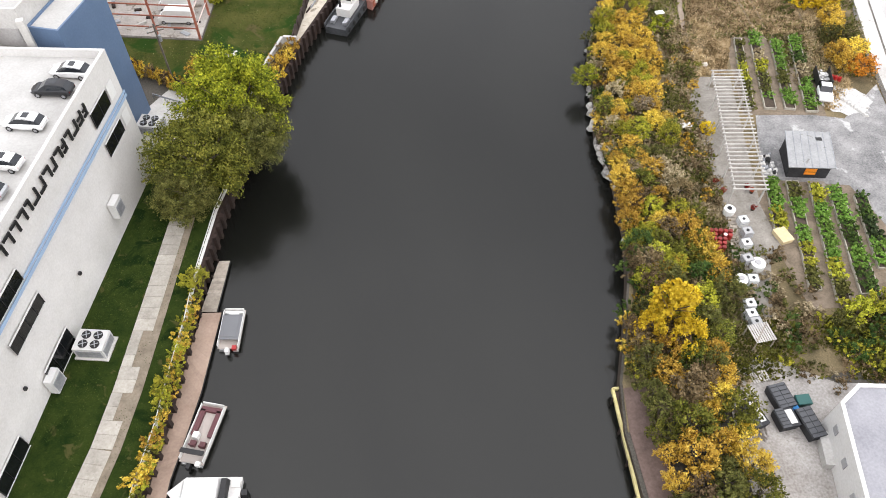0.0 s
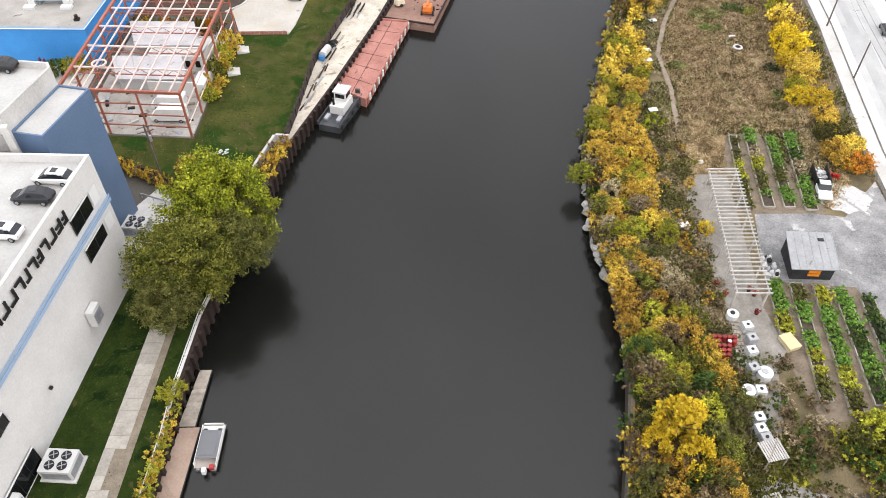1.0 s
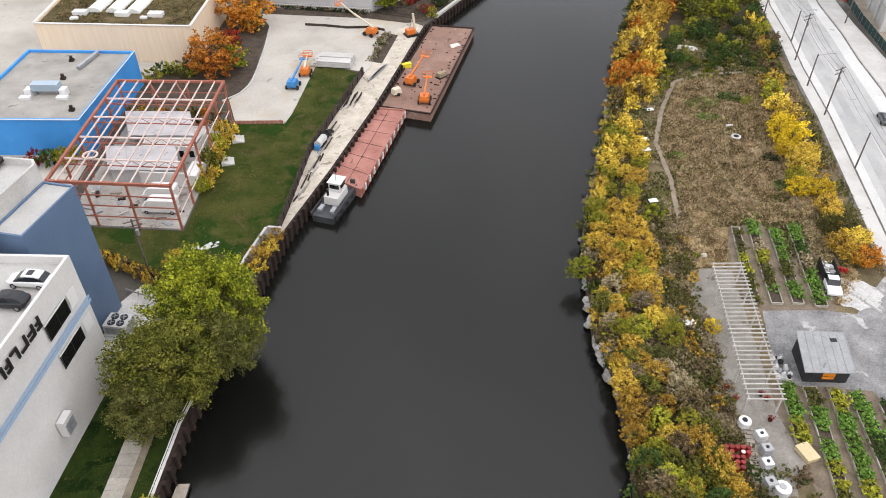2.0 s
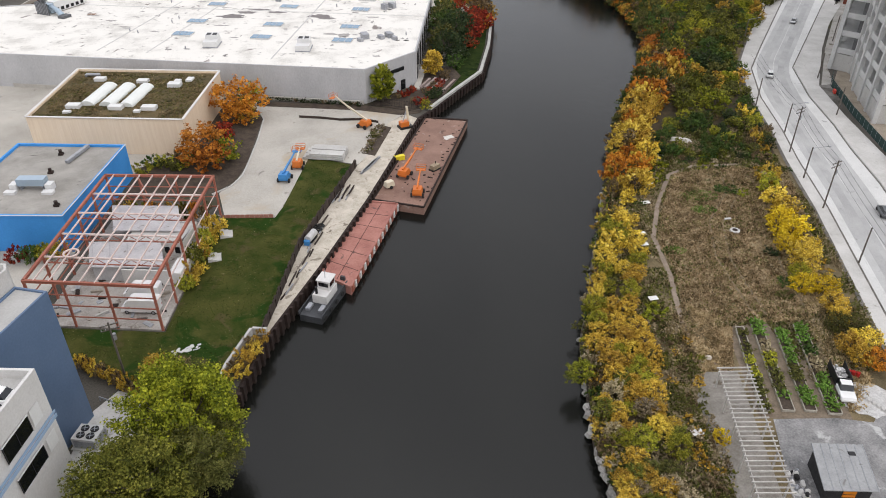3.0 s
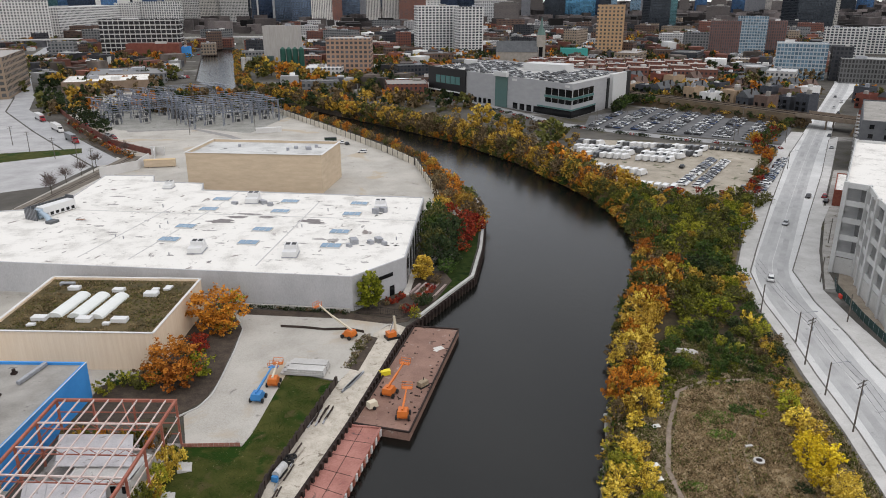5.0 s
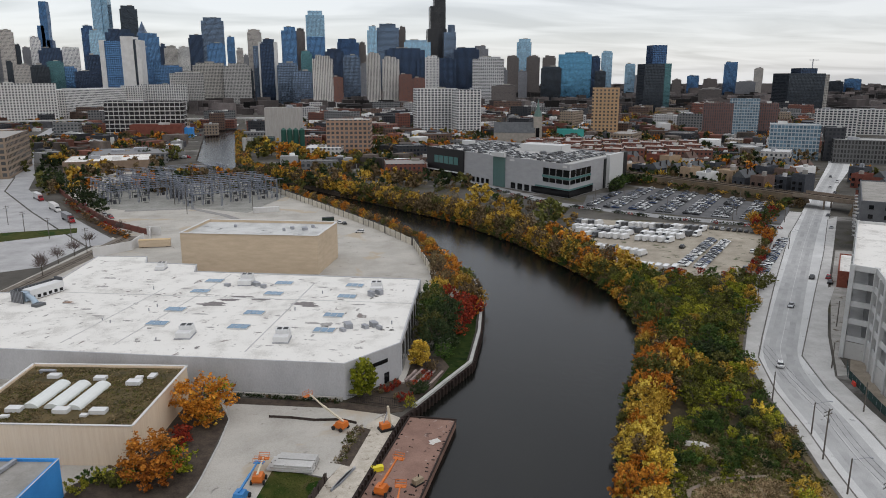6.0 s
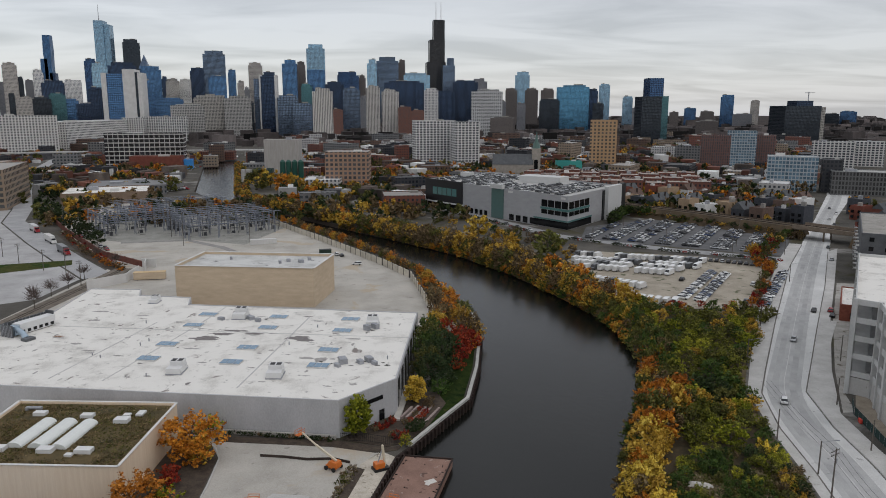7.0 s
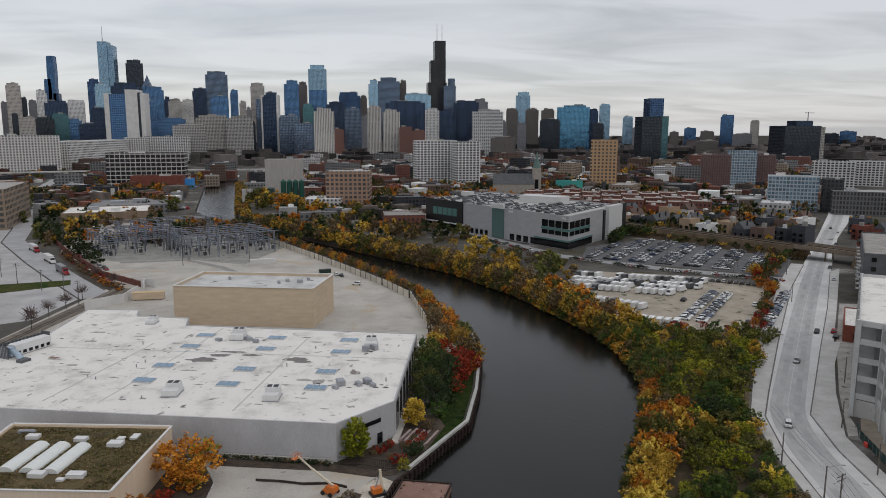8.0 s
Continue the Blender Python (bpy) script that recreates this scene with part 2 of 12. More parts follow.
SOIL = surf("brown_soil", (0.03, 0.022, 0.017), (0.09, 0.068, 0.05), 2, 0.95, bump=0.5)
CITY = surf("city_ground", (0.022, 0.02, 0.016), (0.115, 0.105, 0.09), 22, 0.95, lo=0.34, hi=0.66, spots=(((0.22, 0.21, 0.195), 40.0, 0.10), ((0.05, 0.045, 0.022), 25.0, 0.14)))
BLACK = plain("black_paint", (0.012, 0.012, 0.013), 0.5)
DARKGLASS = plain("dark_glass", (0.008, 0.009, 0.010), 0.10, spec=0.3)
RUST = surf("rusty_steel", (0.012, 0.009, 0.008), (0.050, 0.031, 0.025), 1.6, 0.85, 0.1)
REDSTEEL = surf("red_primer_steel", (0.24, 0.075, 0.05), (0.38, 0.14, 0.095), 2.5, 0.7)
PINKSTEEL = surf("faded_pink_steel", (0.55, 0.40, 0.36), (0.72, 0.62, 0.58), 2.0, 0.7)
WOOD = surf("weathered_wood", (0.20, 0.17, 0.14), (0.36, 0.32, 0.27), 1.2, 0.85, vary=0.15)
BROWNDECK = surf("brown_deck", (0.25, 0.175, 0.135), (0.35, 0.26, 0.205), 3, 0.85, vary=0.06)
GALV = surf("galvanised_steel", (0.25, 0.26, 0.28), (0.42, 0.43, 0.45), 2, 0.5, 0.5)
BARK = surf("bark", (0.05, 0.04, 0.03), (0.12, 0.10, 0.08), 0.6, 0.95, bump=0.5)


# ---- building blocks ----
class Mesh:
    """Collects faces for one mesh object."""

    def __init__(self):
        self.v, self.f = [], []

    def add(self, verts, faces):
        k = len(self.v)
        self.v += [tuple(p) for p in verts]
        self.f += [tuple(i + k for i in f) for f in faces]
        return self

    def box(self, x, y, z, sx, sy, sz, rz=0.0):
        """A box whose base is centred on (x, y, z)."""
        c, s = math.cos(rz), math.sin(rz)
        vs = []
        for dz in (0, sz):
            for dx, dy in ((-1, -1), (1, -1), (1, 1), (-1, 1)):
                px, py = dx * sx / 2, dy * sy / 2
                vs.append((x + px * c - py * s, y + px * s + py * c, z + dz))
        return self.add(vs, [(3, 2, 1, 0), (4, 5, 6, 7), (0, 1, 5, 4), (1, 2, 6, 5), (2, 3, 7, 6), (3, 0, 4, 7)])

    def prism(self, poly, z0, z1, top=None):
        n = len(poly)
        top = top or poly
        vs = [(p[0], p[1], z0) for p in poly] + [(p[0], p[1], z1) for p in top]
        area = sum(poly[i][0] * poly[(i + 1) % n][1] - poly[(i + 1) % n][0] * poly[i][1] for i in range(n))
        fs = [tuple(range(n, 2 * n)), tuple(range(n - 1, -1, -1))] + [(i, (i + 1) % n, n + (i + 1) % n, n + i) for i in range(n)]
        if area < 0:
            fs = [tuple(reversed(f)) for f in fs]
        return self.add(vs, fs)

    def bar(self, a, b, w, h=None):
        """A square bar from a to b."""
        a, b = Vector(a), Vector(b)
        d = (b - a).normalized()
        side = d.cross(Vector((0, 0, 1)))
        side = side.normalized() if side.length > 1e-3 else Vector((1, 0, 0))
        up = side.cross(d).normalized()
        h = h or w
        vs = []
        for p in (a, b):
            for i, j in ((-1, -1), (1, -1), (1, 1), (-1, 1)):
                vs.append(p + side * (i * w / 2) + up * (j * h / 2))
        return self.add(vs, [(0, 1, 2, 3), (7, 6, 5, 4), (4, 5, 1, 0), (5, 6, 2, 1), (6, 7, 3, 2), (7, 4, 0, 3)])

    def cyl(self, a, b, r0, r1=None, n=8):
        a, b = Vector(a), Vector(b)
        r1 = r0 if r1 is None else r1
        d = (b - a).normalized()
        side = d.cross(Vector((0, 0, 1)))
        side = side.normalized() if side.length > 1e-3 else Vector((1, 0, 0))
        up = side.cross(d).normalized()
        vs = [p + (side * math.cos(2 * math.pi * i / n) + up * math.sin(2 * math.pi * i / n)) * r for p, r in ((a, r0), (b, r1)) for i in range(n)]
        fs = [((i + 1) % n, i, n + i, n + (i + 1) % n) for i in range(n)]
        return self.add(vs, fs + [tuple(range(n)), tuple(range(2 * n - 1, n - 1, -1))])

    def profile(self, pts, half, inset=0.0, edge=0.0):
        """A side profile (x, z), extruded across y; the flanks' outlines are drawn in by inset, the last edge of the width."""
        n = len(pts)
        cx, cz = sum(p[0] for p in pts) / n, sum(p[1] for p in pts) / n
        rings = [(-half, 1 - inset), (-half + edge, 1.0), (half - edge, 1.0), (half, 1 - inset)] if edge else [(-half, 1.0), (half, 1.0)]
        vs = [(cx + (x - cx) * k, y, cz + (z - cz) * k) for y, k in rings for x, z in pts]
        fs = [tuple(range(n)), tuple(range(len(rings) * n - 1, (len(rings) - 1) * n - 1, -1))]
        for r in range(len(rings) - 1):
            fs += [(r * n + (i + 1) % n, r * n + i, (r + 1) * n + i, (r + 1) * n + (i + 1) % n) for i in range(n)]
        return self.add(vs, fs)

    def loft(self, rings):
        """A closed skin over rings of equally many points, capped at both ends."""
        n = len(rings[0])
        fs = [tuple(range(n - 1, -1, -1)), tuple(range((len(rings) - 1) * n, len(rings) * n))]
        for r in range(len(rings) - 1):
            fs += [(r * n + i, r * n + (i + 1) % n, (r + 1) * n + (i + 1) % n, (r + 1) * n + i) for i in range(n)]
        return self.add([p for ring in rings for p in ring], fs)

    def data(self, name, mat=None):
        me = bpy.data.meshes.new(name)
        me.from_pydata(self.v, [], self.f)
        if mat:
            me.materials.append(mat)
        me.update()
        return me

    def obj(self, name, mat, parent=None, label="", smooth=False):
        return part(name, self.data(name, mat), None, parent, label, smooth)


def part(name, data, mat=None, parent=None, label="", smooth=False):
    """One mesh object under a thing or a part. mat: overrides the mesh's own material on this object."""
    ob = new(name, data)
    if mat:
        if not data.materials:
            data.materials.append(mat)
        ob.material_slots[0].link = "OBJECT"
        ob.material_slots[0].material = mat
    if parent:
        ob.parent = parent
    if label:
        ob["label"] = label
    if smooth:
        data.polygons.foreach_set("use_smooth", [True] * len(data.polygons))
    return ob


def thing(name, label, category, m=None, group="", kind=""):
    ob = new(name)
    ob.empty_display_size = 0.3
    if m is not None:
        ob.matrix_basis = m
    return tagged(ob, label, category, group, kind)


def slab(name, mat, poly, z0, z1, label, category, parent=None):
    ob = Mesh().prism(poly, z0, z1).obj(name, mat, parent)
    return tagged(ob, label, category, kind="structure") if not parent else ob


def along(line, step):
    """Points and directions each step metres along a line of points."""
    out, left = [], 0.0
    for (x0, y0), (x1, y1) in zip(line, line[1:]):
        d = math.hypot(x1 - x0, y1 - y0)
        s = left
        while s < d:
            out.append((x0 + (x1 - x0) * s / d, y0 + (y1 - y0) * s / d, math.atan2(y1 - y0, x1 - x0)))
            s += step
        left = s - d
    return out


def beside(line, off):
    """The line moved to its left by off metres."""
    out = []
    for i, (x, y) in enumerate(line):
        a, b = line[max(i - 1, 0)], line[min(i + 1, len(line) - 1)]
        d = math.hypot(b[0] - a[0], b[1] - a[1])
        out.append((x - (b[1] - a[1]) / d * off, y + (b[0] - a[0]) / d * off))
    return out


def inside(poly, x, y):
    c, n = False, len(poly)
    for i in range(n):
        (x0, y0), (x1, y1) = poly[i], poly[(i + 1) % n]
        if (y0 > y) != (y1 > y) and x < (x1 - x0) * (y - y0) / (y1 - y0) + x0:
            c = not c
    return c

# ---- trees and shrubs ----
YELLOW = leaf("yellow_leaves", (0.30, 0.19, 0.025), (0.68, 0.48, 0.06), (0.88, 0.70, 0.16))
BRIGHT = leaf("bright_yellow_leaves", (0.40, 0.27, 0.02), (0.68, 0.48, 0.025), (0.84, 0.66, 0.06))
GOLD = leaf("golden_leaves", (0.21, 0.115, 0.02), (0.52, 0.32, 0.042), (0.72, 0.52, 0.11))
LIME = leaf("yellow_green_leaves", (0.13, 0.15, 0.02), (0.34, 0.34, 0.035), (0.54, 0.50, 0.06))
GREEN = leaf("green_leaves", (0.022, 0.045, 0.012), (0.055, 0.10, 0.022), (0.12, 0.17, 0.04))
FRESH = leaf("fresh_green_leaves", (0.065, 0.085, 0.009), (0.20, 0.225, 0.018), (0.40, 0.39, 0.035))
OLIVE = leaf("olive_leaves", (0.045, 0.05, 0.014), (0.11, 0.115, 0.03), (0.20, 0.185, 0.055))
MOSSY = leaf("mossy_green_leaves", (0.04, 0.05, 0.009), (0.13, 0.138, 0.022), (0.28, 0.27, 0.05))
DARKG = leaf("dark_green_leaves", (0.012, 0.022, 0.010), (0.03, 0.048, 0.018), (0.06, 0.08, 0.03), 0.12)
ORANGE = leaf("orange_leaves", (0.23, 0.072, 0.011), (0.55, 0.20, 0.025), (0.72, 0.34, 0.05))
RED = leaf("red_leaves", (0.10, 0.014, 0.011), (0.30, 0.034, 0.02), (0.45, 0.08, 0.036))
RUSSET = leaf("russet_leaves", (0.16, 0.05, 0.010), (0.40, 0.13, 0.02), (0.55, 0.22, 0.042))
BROWN = leaf("brown_leaves", (0.07, 0.05, 0.025), (0.17, 0.12, 0.06), (0.30, 0.22, 0.13))
TAN = leaf("dry_tan_leaves", (0.17, 0.13, 0.07), (0.34, 0.27, 0.16), (0.50, 0.43, 0.29))
STRAW = leaf("straw", (0.20, 0.14, 0.07), (0.41, 0.30, 0.17), (0.58, 0.46, 0.29))
BLADES = leaf("lawn_blades", (0.016, 0.036, 0.005), (0.04, 0.07, 0.010), (0.085, 0.10, 0.02))


def leaves_mesh(name, seed, r, h, z0, clumps, per, size, cone=0.0):
    """A crown: clumps of leaves round an uneven ellipsoid (or a cone), with gaps between them."""
    g = np.random.default_rng(seed)
    c = g.normal(size=(clumps, 3))
    c /= np.linalg.norm(c, axis=1)[:, None]
    rad = g.uniform(0.45, 1.0, clumps) ** 0.6
    c *= rad[:, None]
    lop = 1.0 + 0.22 * np.sin(2.0 * np.arctan2(c[:, 1], c[:, 0]) + g.uniform(0, 6)) + 0.12 * np.sin(5.0 * np.arctan2(c[:, 1], c[:, 0]) + g.uniform(0, 6))
    zz = (c[:, 2] * 0.5 + 0.5)
    keep = 1.0 - cone * zz
    cx, cy, cz = c[:, 0] * r * lop * keep, c[:, 1] * r * lop * keep, z0 + zz * (h - z0)
    cr = g.uniform(0.12, 0.25, clumps) * r * (1.2 if clumps < 100 else 0.95)
    n = clumps * per
    own = np.repeat(np.arange(clumps), per)
    o = np.clip(g.normal(size=(n, 3)), -1.5, 1.5) * np.array([0.46, 0.46, 0.36])
    # sprays: each clump is drawn out along its twig, outwards and up
    twig = c + np.array([0, 0, 0.55]) + g.normal(size=(clumps, 3)) * 0.35
    twig /= np.linalg.norm(twig, axis=1)[:, None]
    out = g.uniform(-0.9, 1.5, n)
    o *= (1.15 - 0.4 * np.abs(out))[:, None]
    p = np.stack([cx[own], cy[own], cz[own]], 1) + (o + twig[own] * (out * 0.8)[:, None]) * cr[own][:, None]
    p[:, 2] = np.maximum(p[:, 2], 0.05)
    nrm = o + np.array([0, 0, 0.35]) + g.normal(size=(n, 3)) * 0.45
    nrm /= np.linalg.norm(nrm, axis=1)[:, None]
    a = np.cross(nrm, g.normal(size=(n, 3)))
    a /= np.linalg.norm(a, axis=1)[:, None]
    b = np.cross(nrm, a)
    s = size * g.uniform(0.6, 1.35, n)[:, None]
    k = g.uniform(0.5, 0.9, n)[:, None]
    quad = np.stack([p - a * s, p - b * s * k, p + a * s, p + b * s * k], 1).reshape(-1, 3)
    me = bpy.data.meshes.new(name)
    me.vertices.add(4 * n)
    me.vertices.foreach_set("co", quad.astype(np.float32).ravel())
    me.loops.add(4 * n)
    me.loops.foreach_set("vertex_index", np.arange(4 * n, dtype=np.int32))
    me.polygons.add(n)
    me.polygons.foreach_set("loop_start", np.arange(0, 4 * n, 4, dtype=np.int32))
    me.materials.append(GREEN)
    me.update(calc_edges=True)
    return me


def trunk_mesh(name, seed, r, h, thick, limbs):
    rng = random.Random(seed)
    m = Mesh()
    top = h * 0.55
    m.cyl((0, 0, -0.2), (0.04 * r, 0.02 * r, top), thick, thick * 0.55, 7)
    for i in range(limbs):
        a = 2 * math.pi * (i + rng.random() * 0.6) / limbs
        z = top * rng.uniform(0.45, 1.0)
        reach = r * rng.uniform(0.5, 0.85)
        mid = (math.cos(a) * reach * 0.5, math.sin(a) * reach * 0.5, z + (h - z) * 0.35)
        m.cyl((0.02 * r, 0, z), mid, thick * 0.42, thick * 0.28, 5)
        m.cyl(mid, (math.cos(a + 0.25) * reach, math.sin(a + 0.25) * reach, z + (h - z) * 0.62), thick * 0.28, thick * 0.10, 5)
        m.cyl(mid, (math.cos(a - 0.5) * reach * 0.8, math.sin(a - 0.5) * reach * 0.8, z + (h - z) * 0.75), thick * 0.22, thick * 0.08, 4)
    return m.data(name, BARK)


#        radius, height, crown from, clumps, leaves, size, trunk, limbs, cone
SORTS = {
    "shrub": (2.0, 2.4, 0.2, 22, 42, 0.17, 0.06, 5, 0.0),
    "tree": (3.0, 6.0, 0.5, 104, 23, 0.165, 0.14, 7, 0.25),
    "big": (7.0, 14.0, 1.0, 330, 115, 0.165, 0.38, 9, 0.22),
    "mid": (3.5, 6.5, 0.3, 46, 17, 0.33, 0.16, 4, 0.15),
    "crop": (2.0, 2.4, 0.1, 9, 10, 0.48, 0.05, 2, 0.0),
    "far": (4.0, 8.0, 0.8, 28, 16, 0.52, 0.2, 4, 0.2),
    "dot": (4.0, 7.0, 0.3, 14, 7, 0.95, 0.25, 1, 0.15),
    "weed": (2.0, 2.4, 0.1, 13, 20, 0.27, 0.05, 2, 0.0),
    "bush": (4.0, 8.0, 0.3, 18, 14, 0.62, 0.15, 2, 0.2),
    "full": (2.6, 8.0, 0.4, 120, 50, 0.21, 0.16, 8, 0.4),
    "spire": (2.4, 9.0, 0.6, 64, 60, 0.17, 0.16, 8, 0.7),
}
CROWNS, TRUNKS = {}, {}
for sort, (r, h, z0, cl, per, size, thick, limbs, cone) in SORTS.items():
    CROWNS[sort] = [leaves_mesh(sort + "_crown", 11 * k + len(sort) * 7, r, h, z0, cl, per, size, cone) for k in range(4)]
    TRUNKS[sort] = [trunk_mesh(sort + "_trunk", 5 * k + 3, r, h, thick, limbs) for k in range(4)]
LEAFWORD = {"yellow_leaves": "yellow", "bright_yellow_leaves": "bright golden yellow", "golden_leaves": "golden brown", "yellow_green_leaves": "yellow-green", "green_leaves": "green", "fresh_green_leaves": "fresh green",
            "olive_leaves": "olive green", "mossy_green_leaves": "mossy green", "dark_green_leaves": "dark green", "orange_leaves": "orange", "red_leaves": "deep red", "russet_leaves": "russet", "brown_leaves": "brown", "dry_tan_leaves": "dry tan", "straw": "straw"}
TREE_RNG = random.Random(77)


JOINED = {}


def tree(x, y, mat, r=3.0, h=None, sort="tree", z=0.0, group="", bare=False, into=""):
    """A tree as a thing of its own, or, past what one could count, as a piece of the joined growth named by into."""
    far_off = sort == "tree" and y > 118 and r < 4.0
    h = h or SORTS[sort][1] * r / SORTS[sort][0]
    sort = "mid" if far_off else sort
    r0, h0 = SORTS[sort][0], SORTS[sort][1]
    k = TREE_RNG.randrange(4)
    if into:
        m = pose(x, y, z, 0, 0, TREE_RNG.uniform(0, 360)) @ Matrix.Diagonal((r / r0, r / r0, h / h0, 1))
        JOINED.setdefault(into, []).append((np.array(m), CROWNS[sort][k], mat))
        if sort != "dot":
            JOINED[into].append((np.array(m), TRUNKS[sort][k], BARK))
        return None
    word = LEAFWORD[mat.name]
    if sort == "shrub":
        t = thing("shrub", f"uneven {word} shrub growing from the ground", "shrub", group=group)
    else:
        t = thing("tree", f"{word} autumn tree with an uneven leafy crown", "tree", group=group)
    t.matrix_basis = pose(x, y, z, 0, 0, TREE_RNG.uniform(0, 360)) @ Matrix.Diagonal((r / r0, r / r0, h / h0, 1))
    part("trunk" if sort != "shrub" else "stem", TRUNKS[sort][k], None, t)
    if not bare:
        part("crown", CROWNS[sort][k], mat, t)
    return t


def scatter(poly, count, mats, r0, r1, sort="shrub", seed=1, squash=1.0, avoid=(), group="", z=0.0, gap=0.55, into=""):
    """Shrubs or trees strewn over a stretch of ground, kept apart."""
    rng = random.Random(seed)
    xs, ys = [p[0] for p in poly], [p[1] for p in poly]
    done, tries = [], 0
    while len(done) < count and tries < count * 40:
        tries += 1
        x, y = rng.uniform(min(xs), max(xs)), rng.uniform(min(ys), max(ys))
        r = rng.uniform(r0, r1)
        if not inside(poly, x, y) or any(inside(a, x, y) for a in avoid) or any((x - u) ** 2 + (y - v) ** 2 < (gap * (r + q)) ** 2 for u, v, q in done):
            continue
        done.append((x, y, r))
        s = SORTS[sort]
        tree(x, y, rng.choice(mats), r, s[1] * r / s[0] * squash * rng.uniform(0.85, 1.2), sort, z, group, into=into)
    return done


def tufts(name, poly, count, mat, size, label, category, seed, z=0.05, avoid=(), tall=1.0, parent=None, patchy=True):
    """Grass and weeds: one joined sheet of blades."""
    g = np.random.default_rng(seed)
    xs, ys = [p[0] for p in poly], [p[1] for p in poly]
    pts = []
    while len(pts) < count:
        x, y = g.uniform(min(xs), max(xs)), g.uniform(min(ys), max(ys))
        if noise.noise((x * 0.22, y * 0.22, seed * 3.3)) < (-0.12 if patchy else -0.45) + g.uniform(-0.25, 0.25):
            continue
        if inside(poly, x, y) and not any(inside(a, x, y) for a in avoid):
            pts.append((x, y))
    p = np.array(pts)
    n = len(p)
    a = g.uniform(0, 2 * math.pi, n)
    s = size * g.uniform(0.5, 1.4, n)
    lean = g.normal(size=(n, 2)) * 0.5 * s[:, None]
    z0 = np.full(n, z)
    d = np.stack([np.cos(a), np.sin(a)], 1) * s[:, None] * 0.55
    v = np.zeros((n, 3, 3))
    v[:, 0, :2], v[:, 1, :2], v[:, 2, :2] = p - d, p + d, p + lean
    v[:, 0, 2], v[:, 1, 2], v[:, 2, 2] = z0, z0, z0 + s * tall
    me = bpy.data.meshes.new(name)
    me.vertices.add(3 * n)
    me.vertices.foreach_set("co", v.astype(np.float32).ravel())
    me.loops.add(3 * n)
    me.loops.foreach_set("vertex_index", np.arange(3 * n, dtype=np.int32))
    me.polygons.add(n)
    me.polygons.foreach_set("loop_start", np.arange(0, 3 * n, 3, dtype=np.int32))
    me.materials.append(mat)
    me.update(calc_edges=True)
    ob = new(name, me)
    if parent:
        ob.parent = parent
        return ob
    return tagged(ob, label, category, kind="stuff")


def joined_growth(name, label, category):
    """All the trees that were sent into one growth, as ONE mesh."""
    vs, starts, loops, mats, slots, nv, nl = [], [], [], [], [], 0, 0
    for m, me, mat in JOINED[name]:
        co = np.empty(len(me.vertices) * 3, np.float32)
        me.vertices.foreach_get("co", co)
        co = co.reshape(-1, 3) @ m[:3, :3].T + m[:3, 3]
        li = np.empty(len(me.loops), np.int32)
        me.loops.foreach_get("vertex_index", li)
        st = np.empty(len(me.polygons), np.int32)
        me.polygons.foreach_get("loop_start", st)
        if mat not in slots:
            slots.append(mat)
        vs.append(co)
        loops.append(li + nv)
        starts.append(st + nl)
        mats.append(np.full(len(st), slots.index(mat), np.int32))
        nv, nl = nv + len(co), nl + len(li)
    me = bpy.data.meshes.new(name)
    me.vertices.add(nv)
    me.vertices.foreach_set("co", np.concatenate(vs).astype(np.float32).ravel())
    me.loops.add(nl)
    me.loops.foreach_set("vertex_index", np.concatenate(loops))
    starts = np.concatenate(starts)
    me.polygons.add(len(starts))
    me.polygons.foreach_set("loop_start", starts)
    for mat in slots:
        me.materials.append(mat)
    me.polygons.foreach_set("material_index", np.concatenate(mats))
    me.update(calc_edges=True)
    return tagged(new(name, me), label, category, kind="stuff")

# ---- vehicles ----
PAINT = {
    "white": plain("car_white", (0.72, 0.72, 0.71), 0.25, 0.0, 0.5), "black": plain("car_black", (0.012, 0.012, 0.014), 0.2, 0.0, 0.5), "silver": plain("car_silver", (0.45, 0.46, 0.47), 0.3, 0.4, 0.5),
    "grey": plain("car_grey", (0.12, 0.125, 0.13), 0.3, 0.3, 0.5), "blue": plain("car_blue", (0.025, 0.05, 0.12), 0.25, 0.1, 0.5), "red": plain("car_red", (0.30, 0.02, 0.025), 0.25, 0.0, 0.5),
}
TYRE = plain("tyre_rubber", (0.018, 0.018, 0.018), 0.85)
RIM = plain("alloy_rim", (0.4, 0.4, 0.41), 0.35, 0.7)
LAMPRED = plain("tail_lamp_red", (0.35, 0.02, 0.02), 0.3)
LAMPCLEAR = plain("headlamp_clear", (0.6, 0.6, 0.6), 0.15)
CARGLASS = plain("car_glass", (0.015, 0.018, 0.022), 0.06, spec=0.6)
wheel_m = Mesh().cyl((0, -0.11, 0), (0, 0.11, 0), 0.35, 0.35, 12).data("wheel", TYRE)
rim_m = Mesh().cyl((0, -0.12, 0), (0, 0.12, 0), 0.21, 0.21, 8).data("rim", RIM)
